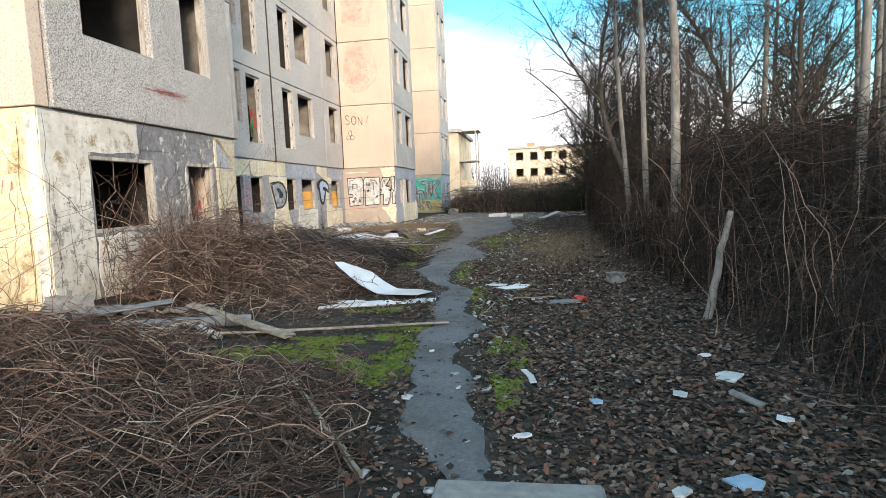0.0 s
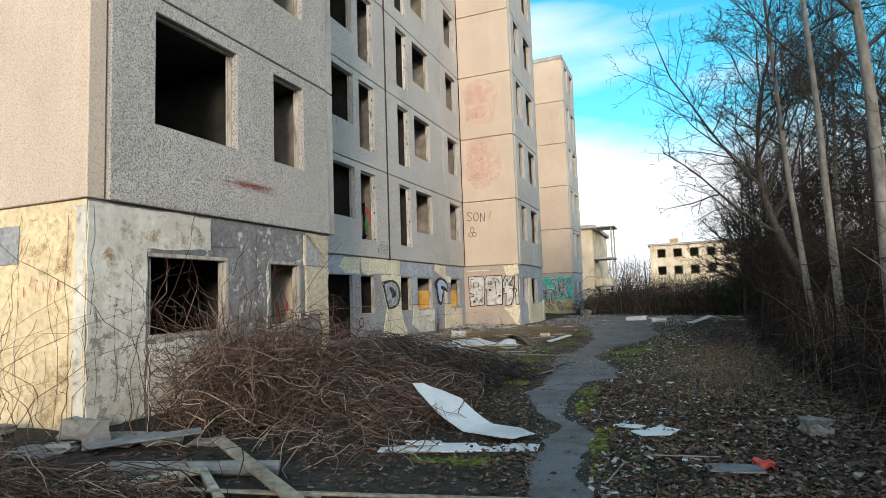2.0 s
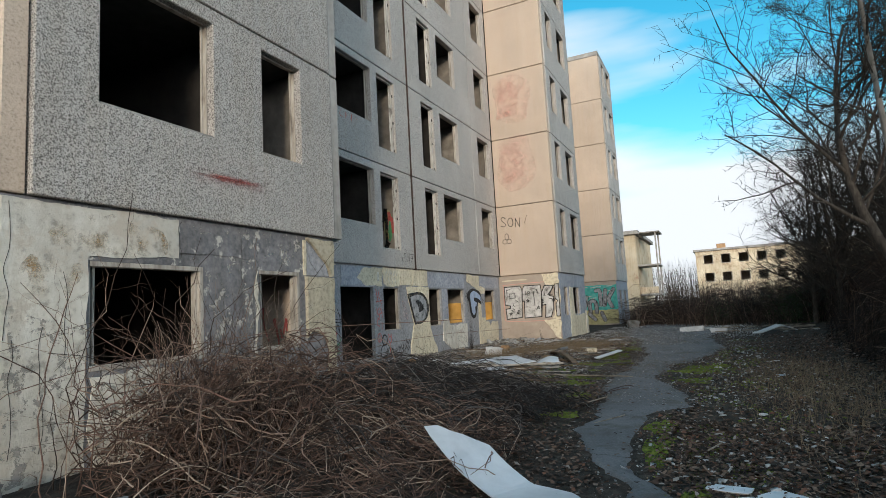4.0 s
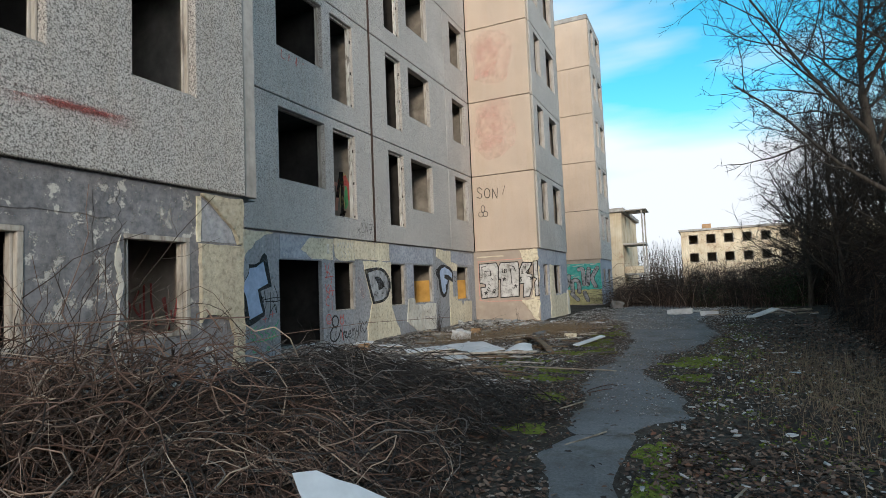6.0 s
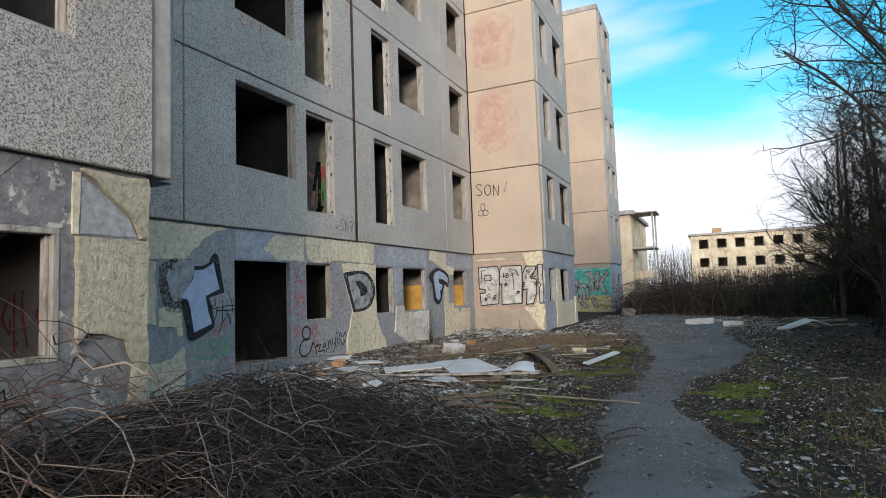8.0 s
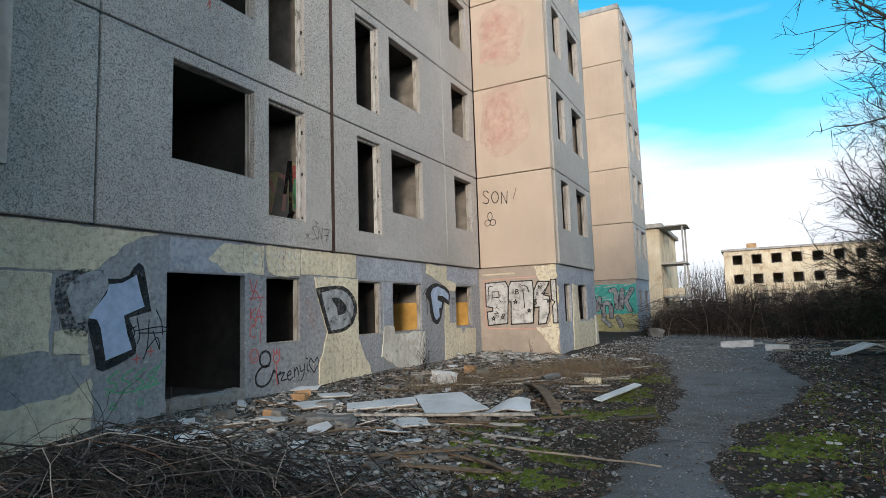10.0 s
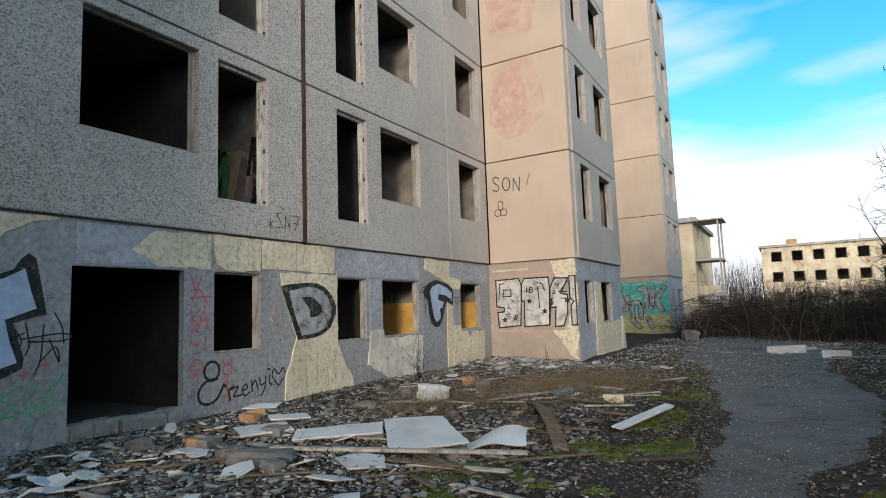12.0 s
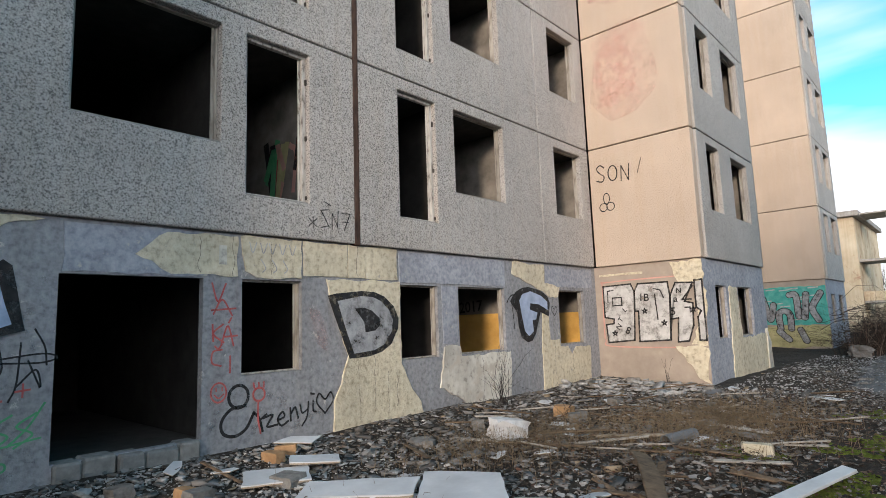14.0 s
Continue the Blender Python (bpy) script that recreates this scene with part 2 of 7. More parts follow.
M_STEM = material("dry_bramble_stems", [(0.3, (0.0704, 0.0508, 0.0391)), (0.7, (0.172, 0.133, 0.102))], 14, 4, 0.9, 0, 1, 0.8, 0.3, pick="island", pick_stops=STEM_PICK)
GREY_STEM_PICK = [(0.0, (0.0150, 0.0128, 0.0120)), (0.4, (0.038, 0.034, 0.033)), (0.66, (0.092, 0.084, 0.080)), (0.86, (0.190, 0.176, 0.166)), (0.96, (0.31, 0.29, 0.265))]
M_GREYSTEM = material("grey_cut_stems", [(0.3, (0.026, 0.022, 0.020)), (0.7, (0.062, 0.054, 0.048))], 14, 4, 0.9, 0, 1, 0.8, 0.3, pick="island", pick_stops=GREY_STEM_PICK)
# low stem tones: part of the wood's inner shade is in the colour
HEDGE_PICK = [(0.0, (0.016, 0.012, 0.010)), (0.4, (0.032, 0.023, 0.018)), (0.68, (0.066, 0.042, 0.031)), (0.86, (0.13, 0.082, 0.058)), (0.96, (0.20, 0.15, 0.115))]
BANK_PICK = [(0.0, (0.022, 0.017, 0.013)), (0.35, (0.055, 0.040, 0.031)), (0.65, (0.105, 0.072, 0.055)), (0.88, (0.17, 0.125, 0.095)), (0.97, (0.25, 0.20, 0.15))]
M_BANK = material("brown_bank_stems", [(0.3, (0.03, 0.024, 0.018)), (0.7, (0.07, 0.052, 0.04))], 12, 3, 0.95, 0, 1, 0.5, 0.4, pick="island", pick_stops=BANK_PICK)
M_IVY = material("dark_ivy_leaves", [(0.3, (0.022, 0.035, 0.012)), (0.7, (0.06, 0.08, 0.03))], 14, 4, 0.6, 0, 1, 1.0, 0.3)
M_HEDGE = material("shade_darkened_thicket_stems", [(0.3, (0.0144, 0.0115, 0.00864)), (0.7, (0.0288, 0.023, 0.0173))], 12, 3, 0.95, 0, 1, 0.7, 0.3, pick="island", pick_stops=HEDGE_PICK)
LEAF_PICK = [(0.0, (0.018, 0.012, 0.009)), (0.22, (0.066, 0.038, 0.027)), (0.50, (0.135, 0.082, 0.056)), (0.72, (0.195, 0.140, 0.104)), (0.87, (0.165, 0.072, 0.042)), (0.95, (0.29, 0.26, 0.23))]
M_LEAF = material("fallen_leaves", [(0.3, (0.0688, 0.054, 0.0418)), (0.7, (0.133, 0.111, 0.0887))], 20, 4, 0.9, 0, 1, 0.6, 0.3, pick="island", pick_stops=LEAF_PICK)
CHIP_PICK = [(0.0, (0.120, 0.118, 0.116)), (0.25, (0.215, 0.213, 0.210)), (0.5, (0.165, 0.135, 0.110)), (0.66, (0.325, 0.322, 0.315)), (0.82, (0.075, 0.074, 0.075)), (0.93, (0.57, 0.57, 0.56)), (0.98, (0.34, 0.26, 0.165))]
M_CHIP = material("rubble_chips", [(0.3, (0.166, 0.154, 0.135)), (0.7, (0.31, 0.29, 0.26))], 24, 5, 0.95, 0.4, 60, 1.0, 0.25, pick="island", pick_stops=CHIP_PICK)
M_PALECHIP = material("pale_litter", [(0.3, (0.30, 0.30, 0.29)), (0.7, (0.52, 0.52, 0.51))], 20, 5, 0.8, 0.2, 60, 1.5, 0.3)
M_MOSS = material("bright_moss", [(0.3, (0.078, 0.105, 0.016)), (0.5, (0.145, 0.185, 0.026)), (0.75, (0.22, 0.25, 0.045))], 16, 8, 1.0, 0.8, 90, 1.6, 0.35, bump_dist=0.02)
M_GRASS = material("thin_grass", [(0.3, (0.065, 0.09, 0.03)), (0.7, (0.15, 0.17, 0.065))], 10, 4, 0.9, 0, 1, 1.0, 0.3)
M_DRYGRASS = material("dry_grass", [(0.3, (0.16, 0.12, 0.075)), (0.7, (0.28, 0.215, 0.14))], 10, 4, 0.9, 0, 1, 1.0, 0.3)
M_PLANK = material("weathered_plank", [(0.3, (0.17, 0.136, 0.102)), (0.55, (0.306, 0.259, 0.2)), (0.8, (0.399, 0.348, 0.281))], 16, 8, 0.9, 0.5, 50, 2, 0.3, stretch=(0.6, 0.6, 1))
M_BROWNWOOD = material("brown_old_wood", [(0.3, (0.10, 0.07, 0.045)), (0.7, (0.24, 0.17, 0.11))], 12, 8, 0.9, 0.6, 50, 2, 0.3)
M_BOARD = material("white_laminate_board", [(0.3, (0.54, 0.56, 0.58)), (0.6, (0.66, 0.68, 0.70))], 3, 8, 0.5, 0.12, 40, 1.6, 0.18, speck=(9, 0.68, 0.74, (0.40, 0.38, 0.34)))
M_EDGE = material("grey_board_core", [(0.3, (0.26, 0.22, 0.17)), (0.7, (0.40, 0.34, 0.26))], 30, 6, 0.95, 0.5, 80, 2, 0.2)
M_PIPE = material("grey_cement_pipe", [(0.3, (0.136, 0.143, 0.149)), (0.7, (0.223, 0.229, 0.236))], 8, 8, 0.85, 0.25, 60, 1.5, 0.35)
M_FOAM = material("white_foam_block", [(0.3, (0.48, 0.48, 0.48)), (0.7, (0.66, 0.66, 0.65))], 10, 8, 0.9, 0.4, 80, 2, 0.2)
M_STONE = material("concrete_lump", [(0.3, (0.153, 0.149, 0.14)), (0.7, (0.281, 0.272, 0.255))], 12, 8, 0.95, 0.8, 40, 2, 0.3, bump_dist=0.02)
M_BRICK = material("orange_brick", [(0.3, (0.34, 0.20, 0.10)), (0.7, (0.48, 0.31, 0.17))], 14, 8, 0.95, 0.5, 60, 2, 0.25)
M_RED = material("red_plastic_bag", [(0.3, (0.42, 0.05, 0.035)), (0.7, (0.60, 0.10, 0.07))], 12, 6, 0.5, 0.4, 40, 3, 0.3)
M_TEAL = material("pale_blue_plastic", [(0.3, (0.28, 0.42, 0.55)), (0.7, (0.42, 0.55, 0.66))], 9, 6, 0.5, 0.3, 40, 3, 0.25)
M_BLACKP = material("black_spray_paint", [(0.3, (0.012, 0.012, 0.013)), (0.7, (0.04, 0.04, 0.042))], 12, 8, 0.7, 0.3, 60, 2, 0.2)
M_SILVERP = material("silver_spray_paint", [(0.3, (0.33, 0.34, 0.355)), (0.7, (0.46, 0.47, 0.485))], 8, 8, 0.6, 0.3, 60, 2, 0.2)
M_LIGHTBLUEP = material("pale_blue_spray_paint", [(0.3, (0.34, 0.43, 0.60)), (0.7, (0.47, 0.56, 0.73))], 8, 8, 0.6, 0.3, 60, 2, 0.15)
M_WHITEP = material("white_spray_paint", [(0.3, (0.50, 0.50, 0.49)), (0.7, (0.66, 0.655, 0.64))], 9, 8, 0.7, 0.3, 60, 1.5, 0.2)
M_REDP = material("red_spray_paint", [(0.3, (0.52, 0.09, 0.09)), (0.7, (0.60, 0.18, 0.16))], 14, 8, 0.8, 0.2, 60, 3, 0.2)
M_PINKP = material("faded_pink_paint", [(0.3, (0.62, 0.30, 0.26)), (0.7, (0.58, 0.38, 0.31))], 18, 8, 0.9, 0.5, 40, 3, 0.2)


def worn_off(m, scale, lo, hi, most):
    """Lets the wall show through worn paint in a speckled way."""
    n, l = m.node_tree.nodes, m.node_tree.links
    b = next(k for k in n if k.type == "BSDF_PRINCIPLED")
    geo, t, f = n.new("ShaderNodeNewGeometry"), n.new("ShaderNodeTexNoise"), n.new("ShaderNodeMapRange")
    t.inputs["Scale"].default_value, t.inputs["Detail"].default_value, t.inputs["Roughness"].default_value = scale, 10, 0.75
    f.inputs["From Min"].default_value, f.inputs["From Max"].default_value, f.inputs["To Max"].default_value = lo, hi, most
    l.new(geo.outputs["Position"], t.inputs["Vector"])
    l.new(t.outputs["Fac"], f.inputs["Value"])
    l.new(f.outputs["Result"], b.inputs["Alpha"])
    return m


M_SCRAPED = worn_off(material("scraped_whitewash", [(0.3, (0.42, 0.40, 0.36)), (0.7, (0.62, 0.60, 0.55))], 20, 8, 0.93, 0.4, 60, 3, 0.2), 4.2, 0.545, 0.60, 0.85)
M_SCRAPED2 = worn_off(material("thin_old_wash", [(0.3, (0.38, 0.38, 0.38)), (0.7, (0.52, 0.51, 0.49))], 20, 8, 0.93, 0.4, 60, 3, 0.2), 3.0, 0.56, 0.66, 0.55)
M_STAIN = worn_off(material("ochre_stain", [(0.3, (0.40, 0.26, 0.12)), (0.7, (0.52, 0.37, 0.19))], 14, 8, 0.9, 0.3, 60, 3, 0.2), 3.4, 0.50, 0.66, 0.7)
M_FLAKED = worn_off(material("bare_render_spots", [(0.3, (0.30, 0.285, 0.26)), (0.7, (0.42, 0.40, 0.36))], 14, 8, 0.95, 0.6, 50, 3, 0.2), 5.5, 0.53, 0.58, 0.9)
M_REDFADE = worn_off(material("worn_red_spray", [(0.3, (0.46, 0.13, 0.12)), (0.7, (0.52, 0.24, 0.21))], 14, 8, 0.9, 0.3, 60, 3, 0.2), 16.0, 0.38, 0.66, 0.34)
# weathering of the sprayed colours
for paint, scale, lo, hi, most in ((M_BLACKP, 9.0, 0.22, 0.50, 0.95), (M_SILVERP, 6.0, 0.25, 0.55, 0.92), (M_WHITEP, 6.0, 0.25, 0.50, 0.95), (M_REDP, 12.0, 0.22, 0.46, 0.95)):
    worn_off(paint, scale, lo, hi, most)
M_PINKHAZE = worn_off(material("thin_pink_spray", [(0.3, (0.84, 0.40, 0.36)), (0.7, (0.80, 0.48, 0.42))], 18, 8, 0.9, 0.0, 40, 3, 0.05), 3.2, 0.38, 0.68, 0.30)
M_HAZE = worn_off(material("black_overspray", [(0.3, (0.02, 0.02, 0.02)), (0.7, (0.05, 0.05, 0.05))], 12, 8, 0.8, 0.2, 60, 2, 0.2), 17.0, 0.42, 0.58, 0.85)
M_GREENP = material("green_spray_paint", [(0.3, (0.08, 0.34, 0.16)), (0.7, (0.14, 0.46, 0.22))], 12, 8, 0.8, 0.2, 60, 2, 0.2)
M_TURQP = material("turquoise_spray_paint", [(0.3, (0.05, 0.34, 0.30)), (0.5, (0.09, 0.44, 0.38)), (0.7, (0.20, 0.52, 0.47))], 5, 8, 0.8, 0.2, 60, 2, 0.2)
M_OLIVEP = material("olive_yellow_paint", [(0.3, (0.40, 0.38, 0.18)), (0.7, (0.56, 0.51, 0.28))], 5, 8, 0.8, 0.2, 60, 2, 0.3)
M_FARWALL = material("far_cream_wall", [(0.32, (0.40, 0.29, 0.20)), (0.43, (0.60, 0.50, 0.35)), (0.75, (0.70, 0.63, 0.49))], 0.8, 10, 0.95, 0.3, 8, 0.25, 0.25, speck=(1.1, 0.58, 0.68, (0.36, 0.23, 0.16)), streak=0.12)
M_FARWOOD = material("far_bare_woods", [(0.3, (0.056, 0.0464, 0.04)), (0.7, (0.12, 0.1, 0.08))], 2, 4, 0.95, 0, 1, 0.2, 0.2)


# ---- builders ----
def mesh_from(name, bm, mats):
    me = bpy.data.meshes.new(name)
    bm.normal_update()
    bm.to_mesh(me)
    bm.free()
    for m in mats if isinstance(mats, (list, tuple)) else [mats]:
        me.materials.append(m)
    return me


def part(name, bm, mat, parent=None, label=""):
    """Links a bmesh as one mesh object, under parent where one is given."""
    ob = new(name, mesh_from(name, bm, mat))
    if parent:
        ob.parent = parent
    if label:
        tagged(ob, label)
    return ob


def thing(name, label, category, group="", kind="", at=None):
    ob = new(name)
    if at is not None:
        ob.matrix_basis = at
    return tagged(ob, label, category, group, kind)


def add_box(bm, x0, x1, y0, y1, z0, z1, bevel=0.0, m=None):
    r = bmesh.ops.create_cube(bm, size=1.0)
    vs = r["verts"]
    bmesh.ops.scale(bm, vec=(x1 - x0, y1 - y0, z1 - z0), verts=vs)
    bmesh.ops.translate(bm, vec=((x0 + x1) / 2, (y0 + y1) / 2, (z0 + z1) / 2), verts=vs)
    if bevel:
        es = list({e for v in vs for e in v.link_edges})
        out = bmesh.ops.bevel(bm, geom=es, offset=bevel, segments=1, affect="EDGES")
        vs = list({v for f in out["faces"] for v in f.verts} | {v for v in vs if v.is_valid})
    if m is not None:
        bmesh.ops.transform(bm, matrix=m, verts=vs)
    return vs


def box_bm(*a, bevel=0.0):
    bm = bmesh.new()
    add_box(bm, *a, bevel=bevel)
    return bm


class Plane:
    """An upright wall face: u along the wall, v up, w out of it."""
    def __init__(self, axis, at):
        self.axis, self.at = axis, at

    def p(self, u, v, w=0.0):
        return Vector((self.at + w, u, v)) if self.axis == "x" else Vector((u, self.at - w, v))


def wall_bm(plane, u0, u1, v0, v1, thick, holes, chamfer=0.0):
    """A wall slab with rectangular holes right through it."""
    us = sorted({u0, u1, *[h[0] for h in holes], *[h[1] for h in holes]})
    vs = sorted({v0, v1, *[h[2] for h in holes], *[h[3] for h in holes]})
    solid = {}
    for i in range(len(us) - 1):
        for j in range(len(vs) - 1):
            cu, cv = (us[i] + us[i + 1]) / 2, (vs[j] + vs[j + 1]) / 2
            solid[i, j] = not any(h[0] < cu < h[1] and h[2] < cv < h[3] for h in holes)
    bm, cache = bmesh.new(), {}

    def vert(i, j, k):
        if (i, j, k) not in cache:
            cache[i, j, k] = bm.verts.new(plane.p(us[i], vs[j], -thick * k))
        return cache[i, j, k]
    for (i, j), s in solid.items():
        if not s:
            continue
        bm.faces.new([vert(i, j, 0), vert(i + 1, j, 0), vert(i + 1, j + 1, 0), vert(i, j + 1, 0)])
        bm.faces.new([vert(i, j, 1), vert(i, j + 1, 1), vert(i + 1, j + 1, 1), vert(i + 1, j, 1)])
        for di, dj, a, b in ((-1, 0, (i, j), (i, j + 1)), (1, 0, (i + 1, j + 1), (i + 1, j)), (0, -1, (i + 1, j), (i, j)), (0, 1, (i, j + 1), (i + 1, j + 1))):
            if not solid.get((i + di, j + dj), False):
                bm.faces.new([vert(*a, 0), vert(*b, 0), vert(*b, 1), vert(*a, 1)])
    bmesh.ops.recalc_face_normals(bm, faces=bm.faces)
    return bm


def frame_bm(plane, h, depth=0.10, bar=0.05, wide=0.09, deep=0.09):
    """A bare wooden casement frame standing in a hole, with rebates, and no glass left."""
    u0, u1, v0, v1 = h
    bm = bmesh.new()

    def bar_box(a0, a1, b0, b1, w0, w1):
        p, q = plane.p(a0, b0, w0), plane.p(a1, b1, w1)
        add_box(bm, min(p.x, q.x), max(p.x, q.x), min(p.y, q.y), max(p.y, q.y), min(p.z, q.z), max(p.z, q.z), bevel=0.006)
    e = 0.003
    bar_box(u0 + e, u0 + bar * (1.0 if v1 - v0 > 1.8 else 0.5), v0 + bar, v1 - bar, -depth - deep, -depth - 0.03)
    bar_box(u1 - wide, u1 - e, v0 + bar, v1 - bar, -depth - deep, -depth)
    bar_box(u0 + e, u1 - e, v1 - bar, v1 - e, -depth - deep, -depth)
    bar_box(u0 + e, u1 - e, v0 + e, v0 + bar, -depth - deep, -depth)
    # pale lining of the reveal
    if depth > 0.1:
        bar_box(u1 - 0.016, u1 - e, v0 + 0.02, v1 - 0.02, -depth, -0.014)
        bar_box(u0 + 0.02, u1 - 0.02, v1 - 0.014, v1 - e, -depth, -0.014)
    # the inner rebate of the jamb
    bar_box(u1 - wide - 0.03, u1 - wide, v0 + bar, v1 - bar, -depth - deep, -depth - 0.045)
    bar_box(u0 + bar, u0 + bar + 0.025, v0 + bar, v1 - bar, -depth - deep, -depth - 0.045)
    return bm


def ragged(corners, rng, step=0.09, amp=0.03):
    """An outline that runs unevenly between a few corners."""
    out = []
    for a, b in zip(corners, corners[1:] + corners[:1]):
        a, b = Vector(a), Vector(b)
        n = max(1, int((b - a).length / step))
        d = (b - a).normalized() if (b - a).length else Vector((1, 0))
        side, run = Vector((-d.y, d.x)), 0.0
        for k in range(n):
            run = run * 0.6 + rng.uniform(-amp, amp)
            out.append(a.lerp(b, k / n) + side * (0 if k == 0 else run))
    return out


def patch_bm(plane, corners, rng, thick=0.012, amp=0.03, step=0.09):
    pts = ragged(corners, rng, step, amp)
    bm = bmesh.new()
    a = [bm.verts.new(plane.p(p.x, p.y, thick)) for p in pts]
    c = Vector((sum(p.x for p in pts) / len(pts), sum(p.y for p in pts) / len(pts)))
    b = [bm.verts.new(plane.p(p.x + (p.x - c.x) * 0.008, p.y + (p.y - c.y) * 0.008, -0.004)) for p in pts]
    bm.faces.new(a)
    bm.normal_update()
    for i in range(len(a)):
        j = (i + 1) % len(a)
        bm.faces.new([a[i], b[i], b[j], a[j]])
    bm.normal_update()
    bmesh.ops.triangulate(bm, faces=[f for f in bm.faces if len(f.verts) > 4])
    bmesh.ops.recalc_face_normals(bm, faces=bm.faces)
    return bm


def smooth_line(pts, n=6):
    pts = [Vector(p) for p in pts]
    if len(pts) < 3:
        return pts
    out = []
    ext = [pts[0] * 2 - pts[1]] + pts + [pts[-1] * 2 - pts[-2]]
    for i in range(1, len(ext) - 2):
        a, b, c, d = ext[i - 1:i + 3]
        for k in range(n):
            t = k / n
            out.append(0.5 * ((2 * b) + (c - a) * t + (2 * a - 5 * b + 4 * c - d) * t * t + (3 * b - a - 3 * c + d) * t ** 3))
    return out + [pts[-1]]


class Paint:
    """Sprayed or written marks on a wall face, gathered into one mesh."""
    def __init__(self, plane):
        self.plane, self.bm, self.mats, self.w = plane, bmesh.new(), [], 0.004

    def slot(self, mat):
        if mat not in self.mats:
            self.mats.append(mat)
        return self.mats.index(mat)

    def poly(self, pts, mat):
        f = self.bm.faces.new([self.bm.verts.new(self.plane.p(p[0], p[1], self.w)) for p in pts])
        f.material_index = self.slot(mat)

    def stroke(self, pts, width, mat, smooth=True, cap=True):
        if not smooth:
            # straight strokes: one short bar for each leg, each a hair above the last
            idx = self.slot(mat)
            for a, b in zip(pts, pts[1:]):
                a, b = Vector(a), Vector(b)
                d = (b - a).normalized()
                nrm, e = Vector((-d.y, d.x)) * width / 2, d * width / 2 * (0.85 if cap else 0)
                f = self.bm.faces.new([self.bm.verts.new(self.plane.p(*q, self.w)) for q in (a - e + nrm, a - e - nrm, b + e - nrm, b + e + nrm)])
                f.material_index = idx
                self.w += 0.0004
            return self
        line = smooth_line(pts)
        self.w += 0.0004
        s, prev = self.slot(mat), None
        for i, p in enumerate(line):
            a, b = line[max(0, i - 1)], line[min(len(line) - 1, i + 1)]
            d = (b - a).normalized() if (b - a).length > 1e-6 else Vector((1, 0))
            k = 1.0
            if 0 < i < len(line) - 1:
                d1, d2 = (p - a), (b - p)
                if d1.length > 1e-6 and d2.length > 1e-6:
                    k = 1 / max(0.6, math.cos(min(2.6, d1.angle(d2)) / 2))
            nrm = Vector((-d.y, d.x)) * width / 2 * k
            q = p
            if cap and i == 0:
                q = p - d * width / 2
            if cap and i == len(line) - 1:
                q = p + d * width / 2
            cur = [self.bm.verts.new(self.plane.p(*(q + nrm), self.w)), self.bm.verts.new(self.plane.p(*(q - nrm), self.w))]
            if prev:
                self.bm.faces.new([prev[0], prev[1], cur[1], cur[0]]).material_index = s
            prev = cur
        return self

    def ring(self, u, v, r, width, mat, squash=1.0):
        self.stroke([(u + r * math.cos(a) * squash, v + r * math.sin(a)) for a in [k * math.tau / 14 for k in range(15)]], width, mat, cap=False)

    def round_stroke(self, pts, width, mat):
        """A broad stroke with round ends and bends, laid in short overlapping pieces a hair above one another."""
        idx, line = self.slot(mat), smooth_line(pts, 4)
        for i, p in enumerate(line):
            self.w += 0.00015
            f = self.bm.faces.new([self.bm.verts.new(self.plane.p(p.x + width / 2 * math.cos(k * math.tau / 14), p.y + width / 2 * math.sin(k * math.tau / 14), self.w)) for k in range(14)])
            f.material_index = idx
            if i:
                q = line[i - 1]
                d = (p - q).normalized()
                nrm = Vector((-d.y, d.x)) * width / 2
                self.w += 0.00015
                f = self.bm.faces.new([self.bm.verts.new(self.plane.p(*c, self.w)) for c in (q + nrm, q - nrm, p - nrm, p + nrm)])
                f.material_index = idx

    def fat(self, lines, width, edge, fill, black, square=False):
        """Letters of broad strokes with an outline."""
        for wd, mat in ((width + 2 * edge, black), (width, fill)):
            for ln in lines:
                if square:
                    self.stroke(ln, wd, mat, smooth=False)
                else:
                    self.round_stroke(ln, wd, mat)
            self.w += 0.0012

    def text(self, body, u, v, size, mat, turn=0.0, thick=0.0):
        cu = bpy.data.curves.new("writing", "FONT")
        cu.body, cu.size, cu.offset, cu.resolution_u = body, size, thick, 3
        ob = new("writing", cu)
        dg = bpy.context.evaluated_depsgraph_get()
        me = bpy.data.meshes.new_from_object(ob.evaluated_get(dg))
        c, s, base = math.cos(turn), math.sin(turn), {}
        idx = self.slot(mat)
        for p in me.polygons:
            vs = []
            for k in p.vertices:
                x, y = me.vertices[k].co.x, me.vertices[k].co.y
                vs.append(self.bm.verts.new(self.plane.p(u + x * c - y * s, v + x * s + y * c, self.w)))
            self.bm.faces.new(vs).material_index = idx
        bpy.data.objects.remove(ob)
        bpy.data.curves.remove(cu)
        bpy.data.meshes.remove(me)

    def done(self, name, parent, label=""):
        out = Vector((1, 0, 0)) if self.plane.axis == "x" else Vector((0, -1, 0))
        self.bm.normal_update()
        for f in self.bm.faces:
            if f.normal.dot(out) < 0:
                f.normal_flip()
        return part(name, self.bm, self.mats, parent, label)


